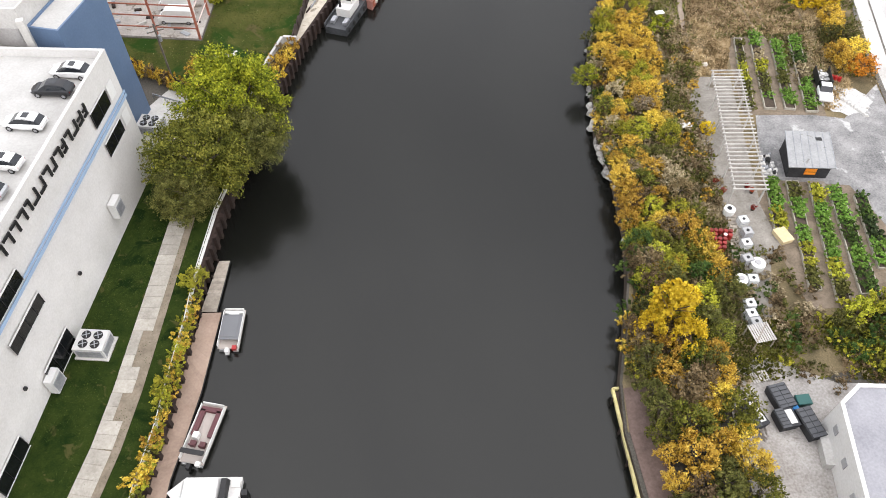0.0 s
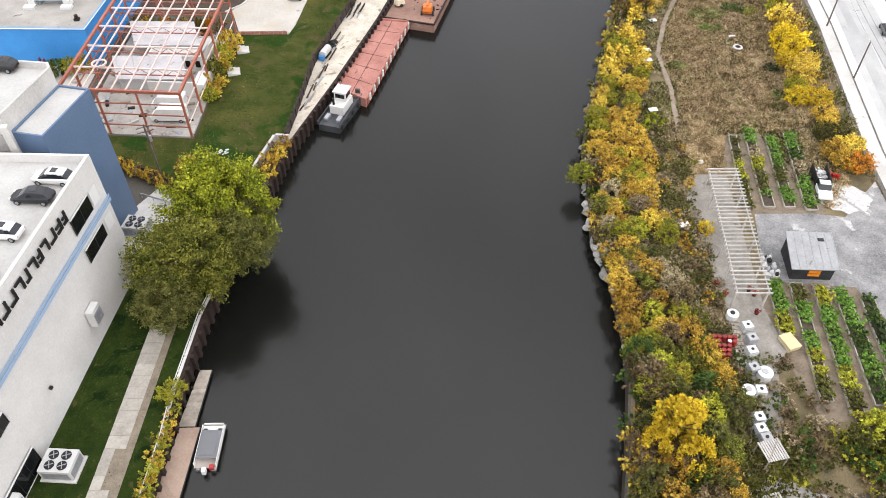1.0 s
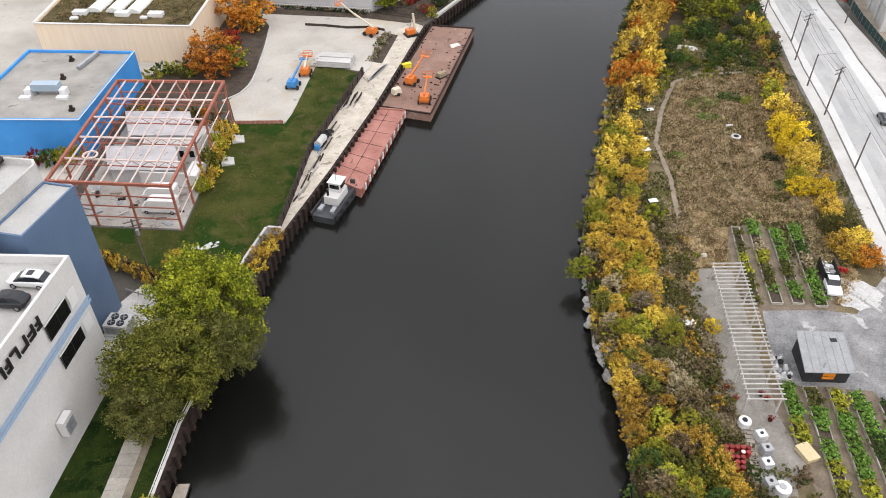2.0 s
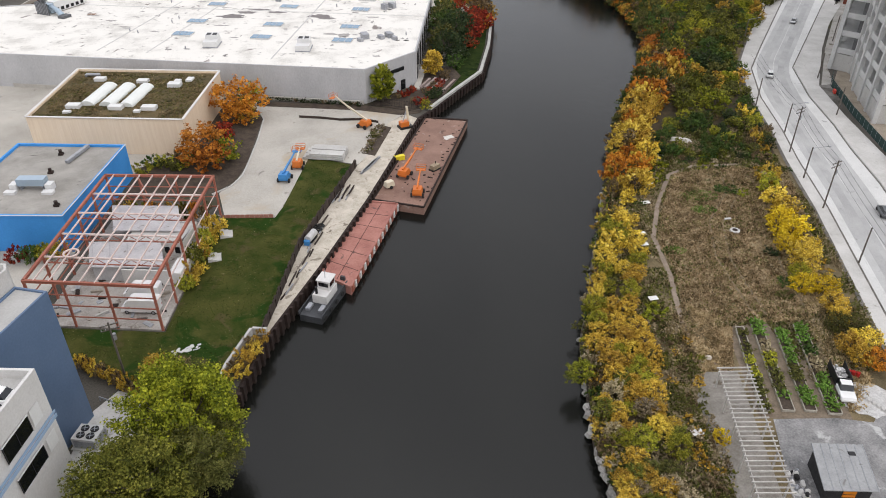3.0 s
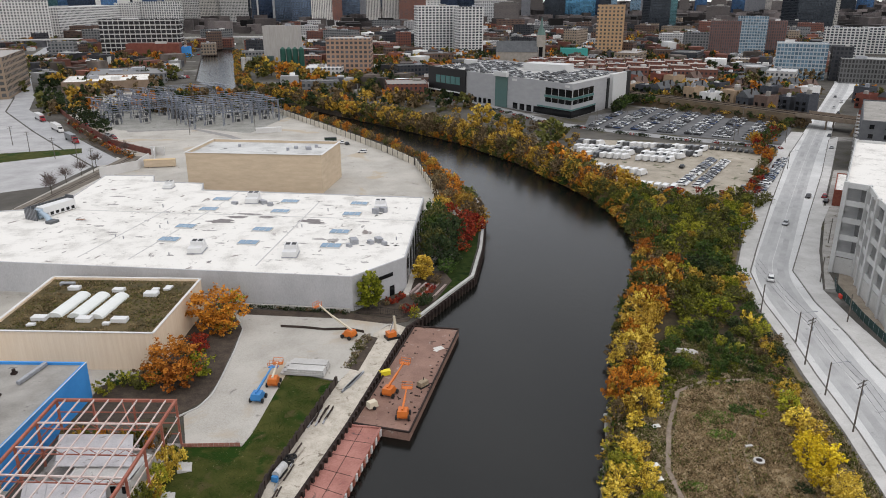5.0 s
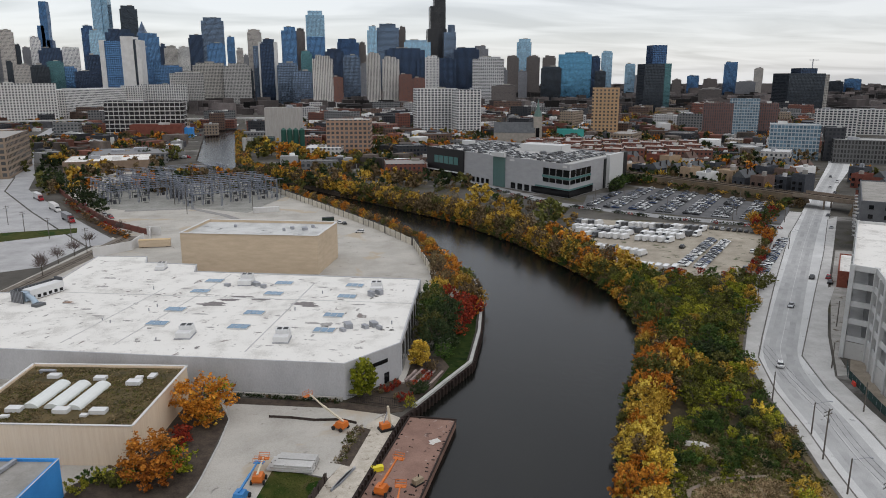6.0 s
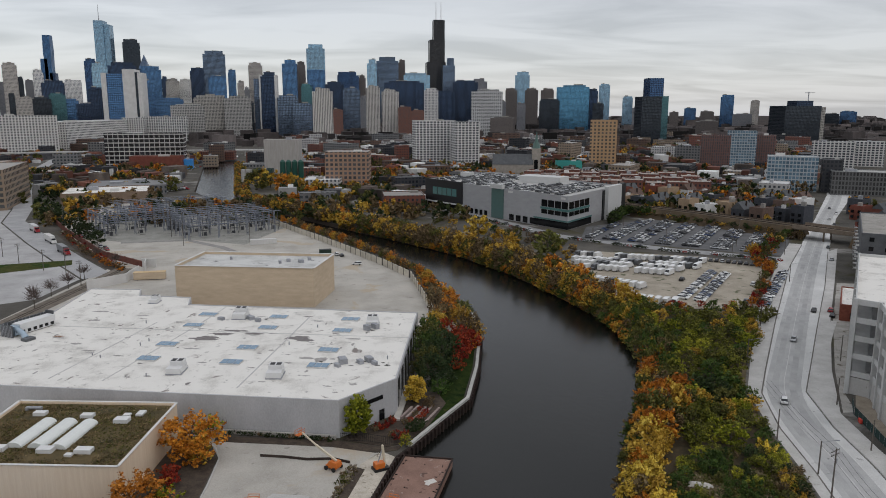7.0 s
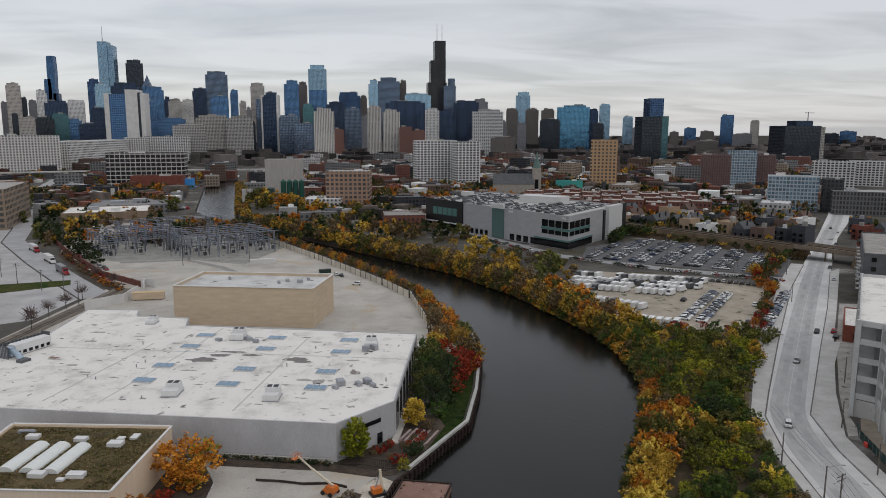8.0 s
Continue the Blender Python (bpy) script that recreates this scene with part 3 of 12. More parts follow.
#      along, half width, sill, belt (the body's top edge)
SUV = [(-2.34, 0.72, 0.55, 0.86), (-2.22, 0.88, 0.36, 1.04), (-1.5, 0.94, 0.30, 1.10), (0.0, 0.95, 0.28, 1.06), (1.0, 0.94, 0.30, 1.00), (1.75, 0.90, 0.32, 0.90), (2.2, 0.78, 0.36, 0.76), (2.36, 0.58, 0.45, 0.62)]
SEDAN = [(-2.32, 0.70, 0.50, 0.80), (-2.2, 0.86, 0.34, 0.95), (-1.5, 0.91, 0.28, 0.99), (0.0, 0.92, 0.26, 0.96), (1.0, 0.91, 0.28, 0.92), (1.75, 0.87, 0.30, 0.82), (2.15, 0.76, 0.34, 0.70), (2.3, 0.56, 0.42, 0.58)]
#      along, half width at the belt, height, half width at the roof
SUVCAB = [(-2.16, 0.78, 1.06, 0.74), (-1.72, 0.84, 1.50, 0.66), (-1.1, 0.86, 1.63, 0.66), (-0.2, 0.86, 1.66, 0.66), (0.35, 0.86, 1.58, 0.64), (1.28, 0.84, 1.02, 0.78)]
SEDCAB = [(-1.9, 0.76, 0.98, 0.70), (-1.1, 0.82, 1.32, 0.63), (-0.6, 0.83, 1.42, 0.62), (0.0, 0.83, 1.43, 0.62), (0.4, 0.83, 1.37, 0.60), (1.3, 0.80, 0.92, 0.74)]
VAN = [(-2.9, 0.4), (-2.95, 2.55), (-2.7, 2.68), (1.2, 2.68), (1.65, 2.5), (2.25, 1.45), (2.9, 1.15), (2.98, 0.5), (2.9, 0.36)]


def car_kit(prefix, body, cab, half, roof_z):
    """The skins of a car: the lower body, the glazed cabin, the painted roof with its sunroof, and the lamps."""
    rings = [[(x, -w * 0.90, lo), (x, -w, lo + 0.22), (x, -w * 0.985, up - 0.14), (x, -w * 0.88, up), (x, w * 0.88, up), (x, w * 0.985, up - 0.14), (x, w, lo + 0.22), (x, w * 0.90, lo)] for x, w, lo, up in body]
    k = {"body": Mesh().loft(rings).data(prefix + "_body", PAINT["white"])}
    k["windows"] = Mesh().loft([[(x, -wb, roof_z - 0.68), (x, -wr, z), (x, wr, z), (x, wb, roof_z - 0.68)] for x, wb, z, wr in cab]).data(prefix + "_windows", CARGLASS)
    tops = [c for c in cab if c[2] > roof_z - 0.18]
    k["roof"] = Mesh().loft([[(x, -wr - 0.03, z - 0.06), (x, -wr + 0.04, z + 0.03), (x, 0, z + 0.05), (x, wr - 0.04, z + 0.03), (x, wr + 0.03, z - 0.06)] for x, wb, z, wr in tops]).data(prefix + "_roof", PAINT["white"])
    k["sunroof"] = Mesh().box(-0.5, 0, max(c[2] for c in tops) + 0.02, 0.7, 0.8, 0.045).data(prefix + "_sunroof", CARGLASS)
    k["headlight"] = Mesh().box(0, 0, 0, 0.26, 0.30, 0.12).data(prefix + "_headlight", LAMPCLEAR)
    k["tail_light"] = Mesh().box(0, 0, 0, 0.12, 0.3, 0.16).data(prefix + "_tail_light", LAMPRED)
    k["front"], k["back"], k["half"] = max(p[0] for p in body), min(p[0] for p in body), half
    return k


def with_wheels(me, front, back, half):
    """The body with its four tyres in one mesh, for cars too far off to tell the wheels apart."""
    m = Mesh().add([v.co for v in me.vertices], [tuple(p.vertices) for p in me.polygons])
    n = len(m.f)
    for x in (front - 0.9, back + 0.85):
        for y in (-1, 1):
            m.cyl((x, y * (half - 0.2), 0.35), (x, y * (half + 0.01), 0.35), 0.35, 0.35, 8)
    out = m.data("far_body", PAINT["white"])
    out.materials.append(TYRE)
    out.polygons.foreach_set("material_index", [0] * n + [1] * (len(m.f) - n))
    return out


KITS = {"suv": car_kit("suv", SUV, SUVCAB, 0.94, 1.65), "sedan": car_kit("sedan", SEDAN, SEDCAB, 0.90, 1.45)}
KITS["van"] = {"body": Mesh().profile(VAN, 1.0, 0.03, 0.1).data("van_body", PAINT["white"]), "front": 2.98, "back": -2.95, "half": 1.0,
               "windows": Mesh().add([(1.62, -0.86, 2.42), (1.62, 0.86, 2.42), (2.28, 0.92, 1.5), (2.28, -0.92, 1.5), (1.66, -0.86, 2.47), (1.66, 0.86, 2.47), (2.32, 0.92, 1.53), (2.32, -0.92, 1.53)],
                                     [(4, 7, 6, 5), (0, 1, 2, 3), (0, 4, 5, 1), (2, 6, 7, 3), (1, 5, 6, 2), (3, 7, 4, 0)]).data("van_windows", CARGLASS),
               "headlight": KITS["suv"]["headlight"], "tail_light": KITS["suv"]["tail_light"], "roof": None}
for kit in KITS.values():
    kit["far"] = with_wheels(kit["body"], kit["front"], kit["back"], kit["half"])
WORDS = {"suv": "parked sport utility car", "sedan": "parked saloon car", "van": "parked high-roofed delivery van"}


def car(x, y, turn, colour="white", sort="suv", z=0.05, group="", full=True, where="", scale=1.0, into=""):
    """A car that heads along turn (degrees from +x); into: a piece of the joined rows of that name."""
    k = KITS[sort]
    if into:
        m = np.array(pose(x, y, z, 0, 0, turn))
        for key in ("body", "windows", "roof"):
            if k[key]:
                JOINED.setdefault(into, []).append((m, k[key], CARGLASS if key == "windows" else PAINT[colour]))
        for sx in (k["front"] - 0.9, k["back"] + 0.85):
            for sy in (1, -1):
                JOINED[into].append((m @ np.array(Matrix.Translation((sx, sy * (k["half"] - 0.1), 0.35))), wheel_m, TYRE))
        return None
    word = {"grey": "dark grey"}.get(colour, colour)
    t = thing({"suv": "car", "sedan": "car", "van": "van"}[sort], f"{word} {WORDS[sort]}" + (" " + where if where else " with dark windows"), "van" if sort == "van" else "car", pose(x, y, z, 0, 0, turn) @ Matrix.Scale(scale, 4), group)
    part("body", k["body" if full else "far"], PAINT[colour], t)
    part("glazing", k["windows"], None, t)
    if k["roof"]:
        part("roof", k["roof"], PAINT[colour], t)
        if full:
            part("sunroof", k["sunroof"], None, t)
    for sx in ((1, -1) if full else ()):
        for sy in (1, -1):
            w = part("wheel", wheel_m, None, t)
            w.location = ((k["front"] - 0.9) if sx > 0 else (k["back"] + 0.85), sy * (k["half"] - 0.1), 0.35)
            part("rim", rim_m, None, w)
            lamp = part("headlight" if sx > 0 else "tail_light", k["headlight" if sx > 0 else "tail_light"], None, t)
            lamp.location = ((k["front"] - 0.17) if sx > 0 else (k["back"] + 0.07), sy * (k["half"] - 0.34), 0.66 if sort != "van" else 0.95)
    return t


CAR_RNG = random.Random(21)


def car_row(a, b, turn, pitch=2.75, sorts=("suv", "sedan"), colours=("white", "black", "silver", "grey", "blue", "white"), group="", miss=0.06, z=0.05, where="in a full row", into=""):
    for x, y, _ in along([a, b], pitch):
        if CAR_RNG.random() > miss:
            car(x, y, turn + CAR_RNG.uniform(-2, 2) + (180 if CAR_RNG.random() < 0.25 else 0), CAR_RNG.choice(colours), CAR_RNG.choice(sorts), z, group, False, where, into=into)

# ---- ground, river and banks ----
WATER_Z = -2.2
EDGE_LEFT = [(-31.0, -400), (-30.6, 20), (-29.6, 32), (-28.2, 39), (-27.4, 45), (-26.6, 52), (-25.9, 59), (-24.3, 69), (-20.8, 82), (-17.3, 93.5), (-14.0, 104.7),
             (-6.5, 121.8), (2.2, 143.4), (16.1, 182.2), (19.5, 186.4), (28.3, 199.2), (36.6, 211), (43.0, 234), (48.3, 259), (51.5, 290), (48, 312), (43, 350), (25, 402),
             (1, 455), (-31, 521), (-55, 566), (-92, 628), (-130, 712), (-182, 1040), (-206, 1240)]
EDGE_RIGHT = [(20.4, -400), (20.4, 32.5), (21.4, 38.3), (23.8, 45), (26.4, 53), (28, 60), (29.1, 70), (28.6, 77.5), (30.1, 86), (32.6, 99), (37.1, 110), (40, 118), (47.1, 135.6),
              (57, 160), (72, 191), (83, 212), (93, 238), (98, 262), (97.8, 285), (92, 312), (82, 356), (62, 408), (33, 455), (1, 503), (-32, 556), (-57, 602), (-88, 676), (-142, 1050), (-166, 1240)]


def ground_sheet():
    far = 4950
    ring = [(-far, -400)] + EDGE_LEFT + EDGE_RIGHT[::-1] + [(far, -400), (far, far), (-far, far)]
    from mathutils.geometry import tessellate_polygon
    tris = tessellate_polygon([[Vector((x, y, 0)) for x, y in ring]])
    me = bpy.data.meshes.new("ground")
    vs = [(x, y, 0.0) for x, y in ring]
    fs = []
    for a, b, c in tris:
        n = (Vector(vs[b]) - Vector(vs[a])).cross(Vector(vs[c]) - Vector(vs[a]))
        fs.append((a, b, c) if n.z > 0 else (a, c, b))
    me.from_pydata(vs, [], fs)
    me.materials.append(CITY)
    ob = new("ground", me)
    return tagged(ob, "patchy grey city ground reaching to the horizon", "ground", kind="structure")


ground_sheet()


def water_material():
    m = bpy.data.materials.new("river_water")
    m.use_nodes = True
    n, l = m.node_tree.nodes, m.node_tree.links
    p = n["Principled BSDF"]
    p.inputs["Base Color"].default_value = (0.021, 0.022, 0.017, 1)
    p.inputs["Roughness"].default_value = 0.19
    p.inputs["IOR"].default_value = 1.33
    lw = n.new("ShaderNodeLayerWeight")
    lw.inputs["Blend"].default_value = 0.5
    gl = n.new("ShaderNodeMapRange")
    gl.inputs["From Min"].default_value, gl.inputs["From Max"].default_value = 0.2, 0.6
    gl.inputs["To Min"].default_value, gl.inputs["To Max"].default_value = 0.66, 0.3
    l.new(lw.outputs["Facing"], gl.inputs["Value"])
    l.new(gl.outputs[0], p.inputs["Specular IOR Level"])
    tc = n.new("ShaderNodeTexCoord")
    mp = n.new("ShaderNodeMapping")
    mp.inputs["Scale"].default_value = (1, 0.45, 1)
    l.new(tc.outputs["Object"], mp.inputs[0])
    a, b = n.new("ShaderNodeTexNoise"), n.new("ShaderNodeTexNoise")
    a.inputs["Scale"].default_value, a.inputs["Detail"].default_value = 1.1, 6
    b.inputs["Scale"].default_value, b.inputs["Detail"].default_value = 0.05, 4
    l.new(mp.outputs[0], a.inputs["Vector"])
    l.new(mp.outputs[0], b.inputs["Vector"])
    ml = n.new("ShaderNodeMath")
    ml.operation = "MULTIPLY"
    l.new(a.outputs["Fac"], ml.inputs[0])
    l.new(b.outputs["Fac"], ml.inputs[1])
    bp = n.new("ShaderNodeBump")
    bp.inputs["Strength"].default_value, bp.inputs["Distance"].default_value = 0.5, 0.16
    l.new(ml.outputs[0], bp.inputs["Height"])
    l.new(bp.outputs[0], p.inputs["Normal"])
    # silt drifts
    rp = n.new("ShaderNodeValToRGB")
    rp.color_ramp.elements[0].position, rp.color_ramp.elements[0].color = 0.35, (0.0055, 0.0058, 0.0049, 1)
    rp.color_ramp.elements[1].position, rp.color_ramp.elements[1].color = 0.7, (0.0095, 0.0098, 0.0083, 1)
    l.new(b.outputs["Fac"], rp.inputs[0])
    l.new(rp.outputs[0], p.inputs["Base Color"])
    return m


WATER = water_material()
ring = beside(EDGE_LEFT, 0.6) + beside(EDGE_RIGHT, -0.6)[::-1]
w = Mesh()
w.add([(x, y, WATER_Z) for x, y in ring], [tuple(range(len(ring)))])
wat = w.obj("water", WATER)
if wat.data.polygons[0].normal.z < 0:
    wat.data.flip_normals()
tagged(wat, "dark calm river water with faint ripples", "river", kind="structure")


def bank_wall(name, line, mat, label, thick=0.5, top=0.15, bottom=-3.2, side=1):
    """A retaining wall along the river's edge."""
    poly = list(line) + beside(line, side * thick)[::-1]
    return slab(name, mat, poly, bottom, top, label, "wall")


PILES_A = EDGE_LEFT[1:8]
PILES_B = EDGE_LEFT[9:14]
PILES_C = EDGE_LEFT[13:20]
bank_wall("wall_bank_south", EDGE_LEFT[:10], RUST, "rusty sheet pile river wall with a pale cap", side=1)
bank_wall("wall_bank_yard", PILES_B, RUST, "rusty sheet pile wall along the work strip", side=1)
bank_wall("wall_bank_promenade", PILES_C, RUST, "rusty sheet pile wall under the promenade", side=1)
bank_wall("wall_bank_north", EDGE_LEFT[19:], SOIL, "earth river bank below the wooded edge", side=1, top=-0.02)
bank_wall("wall_bank_garden", EDGE_RIGHT, SOIL, "broken earth and stone bank below the garden", side=-1, top=-0.02)


def sheet_piles(line, name, off=-0.1, pitch=0.9, top=0.25, every=1):
    """The corrugated face of a sheet pile wall: proud and recessed pans, as one joined run."""
    m = Mesh()
    for i, (x, y, a) in enumerate(along(line, pitch)):
        if i % 2 == 0:
            m.box(x + math.sin(a) * 0.25, y - math.cos(a) * 0.25, -3.0, pitch * 0.62, 0.5, 3.0 + top, a)
        else:
            m.box(x + math.sin(a) * 0.04, y - math.cos(a) * 0.04, -3.0, pitch * 1.1, 0.14, 3.0 + top - 0.04, a)
    return tagged(m.obj(name, RUST), "corrugated rusty sheet piles along the water", "sheet piles", kind="stuff")


sheet_piles(EDGE_LEFT[1:10], "sheet_piles")
sheet_piles(PILES_B, "sheet_piles", top=0.55)
sheet_piles(PILES_C, "sheet_piles", top=0.0)

# -- left bank surfaces --
GAR_E = [(-44.5, 20), (-42.8, 33), (-40.9, 45), (-39.0, 55), (-36.9, 67), (-34.4, 80)]
FENCE = [(-31.4, 20), (-30.3, 32), (-28.9, 39), (-28.2, 45), (-27.2, 52), (-26.6, 59), (-25.0, 69), (-21.4, 82)]
slab("lawn", GRASS, GAR_E + FENCE[::-1], -0.3, 0.06, "dark mown lawn between the showroom wall and the river", "lawn")
LAWN2 = [(-52, 108), (-40.2, 100.5), (-33.5, 96), (-21.5, 91.5), (-19.6, 97.7), (-16.8, 104.7), (-15.2, 105.2), (-13.8, 111.6), (-10.8, 127.6), (-6.5, 139.9), (0.2, 158.8), (-9.9, 164.4),
         (-14.5, 143), (-15.8, 139), (-25.4, 140), (-26.8, 134), (-30.0, 107), (-49, 110.5)]
slab("lawn", GRASS2, LAWN2, -0.3, 0.06, "patchy green autumn lawn beside the construction strip", "lawn")
STRIP = [(-15.0, 104.9), (-13.6, 111.6), (-10.6, 127.6), (-6.3, 139.9), (0.4, 158.8), (6.0, 170), (8.0, 180), (13.0, 185), (15.6, 182.2), (1.7, 143.5), (-7.0, 122), (-14.2, 105)]
slab("pavement_strip", SAND, STRIP, -0.3, 0.07, "pale sandy gravel work strip along the river wall", "gravel")
YARD = [(-26.2, 197.9), (-10.7, 194.6), (3.0, 190.5), (13.0, 185.5), (8.2, 180), (6.2, 170), (0.5, 159.3), (-9.9, 164.5), (-14.4, 143), (-15.7, 139.2), (-25.2, 140.2), (-27.5, 150), (-24.6, 155), (-22.9, 162), (-21.5, 186)]
slab("pavement_yard", LOT, YARD, -0.3, 0.08, "pale stained concrete yard with faint tyre marks", "pavement")
BED = [(-29.0, 150), (-25.0, 155), (-23.3, 162), (-21.9, 186), (-26.4, 194), (-32.6, 200), (-37.5, 170), (-46, 163), (-46, 150)]
slab("planting_bed", SOIL, BED, -0.3, 0.05, "dark mulch bed round the autumn trees", "mulch")
slab("pavement_west", LOT, [(-140, 110), (-52, 108), (-50, 131), (-46, 162), (-37.5, 170), (-70, 174), (-67, 204), (-26, 198), (-89, 216), (-140, 228)], -0.3, 0.03, "grey concrete forecourt beside the flat-roofed buildings", "pavement")
slab("pavement_north", LOT, [(-125, 228), (28, 262), (45, 270), (38, 300), (34, 348), (14, 398), (-10, 449), (-42, 515), (-64, 557), (-150, 640), (-200, 620), (-163, 490), (-104, 386)], -0.3, 0.03, "wide pale concrete yard around the warehouse and substation", "pavement")

# -- right bank surfaces --
R_WALK = [(66, 40), (70.5, 62), (74, 80), (76.5, 91), (81.5, 108), (88, 130), (93, 150), (97.4, 165), (102, 184), (109.6, 207.6), (120.2, 225), (149.5, 271.5), (207.5, 353), (249.5, 407.5)]
R_ROAD_W = [(69, 40), (73.5, 62), (77, 80), (79.5, 91), (84.5, 108), (91, 130), (96, 150), (100.4, 165), (105.2, 185), (113, 206), (124, 222.5), (155.3, 268.3), (212.6, 350), (254.5, 404), (326, 497), (420, 620), (560, 820)]
R_ROAD_E = [(84, 40), (89, 62), (92.5, 80), (95.5, 95), (100, 112), (107.7, 138), (111, 153), (114.6, 166), (118.5, 184), (125.5, 205), (143.8, 229.7), (164.4, 257.6), (205, 312), (256, 383), (337, 491), (436, 610), (576, 810)]
R_FENCE = [(92, 40), (97, 62), (100, 80), (104, 98), (110, 122), (115.5, 145), (120.5, 172), (125.0, 191), (142.6, 219.4), (174.6, 265.5), (213, 317.5), (266, 390)]
slab("road", ROADMAT, R_ROAD_W + R_ROAD_E[::-1], -0.3, 0.02, "dusty pale grey street with worn lane lines", "road")
slab("pavement_west_walk", CONCRETE, R_WALK + R_ROAD_W[:14][::-1], -0.3, 0.16, "pale concrete sidewalk with a kerb along the street", "sidewalk")
slab("pavement_east_walk", CONCRETE, R_ROAD_E[:14] + R_FENCE[::-1], -0.3, 0.16, "pale concrete sidewalk beside the construction fence", "sidewalk")
GARDEN = [p for p in EDGE_RIGHT[1:18]] + [(128, 287), (160, 282), (163, 277)] + R_WALK[:11][::-1]
slab("garden_ground", SCRUB, [(x + 0.3, y) for x, y in EDGE_RIGHT[1:18]] + [(112, 300), (128, 286), (158, 276)] + R_WALK[:11][::-1], -0.3, 0.03, "brown scrubby ground of the community garden", "ground")
# ground sheets whose dark colour stands for the shade in gaps between trees
FLOOR_SHADE = surf("floor_shade", (0.022, 0.020, 0.010), (0.085, 0.062, 0.034), 2.5, 0.95, bump=0.8, grain=70)
slab("wood_floor", FLOOR_SHADE, [(66, 151), (80, 150.6), (91, 147), (95.2, 163), (99.6, 182), (107.5, 206), (118.5, 225), (139, 254), (150, 275), (128, 285), (112, 298), (99.5, 286), (98.6, 262), (93.8, 238), (84, 212), (73, 190.5), (61, 163)], -0.2, 0.05, "leafy ground darkened for the shade under the riverside wood", "ground")
slab("bank_floor", FLOOR_SHADE, [(22.6, 39), (24.6, 45), (27.2, 53), (28.8, 60), (29.9, 70), (29.4, 77.5), (30.9, 86), (33.4, 99), (37.9, 110), (41, 118), (48, 135.6), (57.6, 159), (62, 158), (53, 135), (48, 118), (43, 102), (39.5, 88), (39, 70), (37.5, 55), (33, 41)], -0.2, 0.045, "leafy ground darkened for the shade under the bank thicket", "ground")
DRY = [(66, 147), (80, 149), (91, 145), (86, 130), (79, 112), (73, 100), (66, 97.5), (56, 99), (50.5, 103.5), (53, 112), (53.5, 122), (58, 132)]
slab("meadow", FIELD, DRY, -0.2, 0.06, "dry tan meadow of matted autumn grass", "meadow")
PATHL = [(82, 149.6), (72, 150), (65.5, 147), (58.5, 135), (53.5, 124), (52, 112), (49, 100), (48.3, 93), (51, 88.5)]
DIRT = surf("trodden_dirt", (0.16, 0.125, 0.095), (0.30, 0.24, 0.19), 2.0, 0.95)
slab("footpath", DIRT, beside(PATHL, 0.42) + beside(PATHL, -0.42)[::-1], -0.2, 0.075, "narrow trodden earth path round the meadow", "path")
TRACKS = ([(61, 100), (62, 116), (66, 128), (74, 138), (77, 147)], [(63, 100), (64.2, 115), (68, 126.5), (75.6, 136.5), (79, 147)], [(70, 101), (72, 112), (76, 124), (81, 136), (82, 147)])
for track in TRACKS:
    slab("wheel_track", surf("flattened_straw", (0.12, 0.09, 0.055), (0.24, 0.185, 0.12), 1.5, 0.95), beside(track, 0.2) + beside(track, -0.2)[::-1], -0.2, 0.068, "faint flattened track through the meadow grass", "track")
PALEDUST = surf("dusty_asphalt", (0.10, 0.10, 0.102), (0.29, 0.285, 0.28), 5, 0.9, lo=0.35, hi=0.62, spots=(((0.42, 0.42, 0.41), 3.5, 0.09),))
slab("pavement_garden", PALEDUST, [(49.3, 67.3), (53.2, 79.2), (61.7, 78.3), (66, 77), (72, 82), (74.5, 84), (70.5, 62), (67, 45), (63, 45.5), (61.9, 57), (60.5, 64), (50, 66.3)], -0.2, 0.06, "grey asphalt patch with white dust round the shed", "pavement")
slab("pavement_path", surf("grey_gravel_walk", (0.15, 0.135, 0.115), (0.30, 0.28, 0.25), 2.5, 0.95, spots=(((0.12, 0.10, 0.075), 2.0, 0.08),)), [(44.6, 84), (48.0, 88.8), (52.6, 88.2), (47.0, 61.8), (47.0, 55), (45.0, 53.5), (41.0, 43), (37.6, 43.4), (41.8, 61), (43, 70)], -0.2, 0.055, "pale gravel walk under the pergola", "path")
MULCH = surf("bed_mulch", (0.10, 0.08, 0.055), (0.23, 0.18, 0.135), 1.5, 0.95)
slab("garden_mulch", MULCH, [(47.0, 66.8), (60.2, 65.4), (62, 57), (59.4, 44.5), (46.6, 45.2), (46.2, 56.5)], -0.2, 0.05, "brown mulched ground between the vegetable beds", "soil")
slab("garden_mulch", MULCH, [(55.5, 99.4), (68.6, 98.2), (63.6, 77.8), (51.4, 79.6)], -0.2, 0.05, "brown mulched ground between the vegetable beds", "soil")
slab("river_terrace", surf("brown_terrace", (0.075, 0.05, 0.042), (0.15, 0.105, 0.09), 1.6, 0.9), [(20.9, 15), (20.9, 32.4), (21.6, 37.6), (24.2, 37.6), (24.0, 15)], -0.3, 0.09, "dark brown planked terrace along the river edge", "terrace")
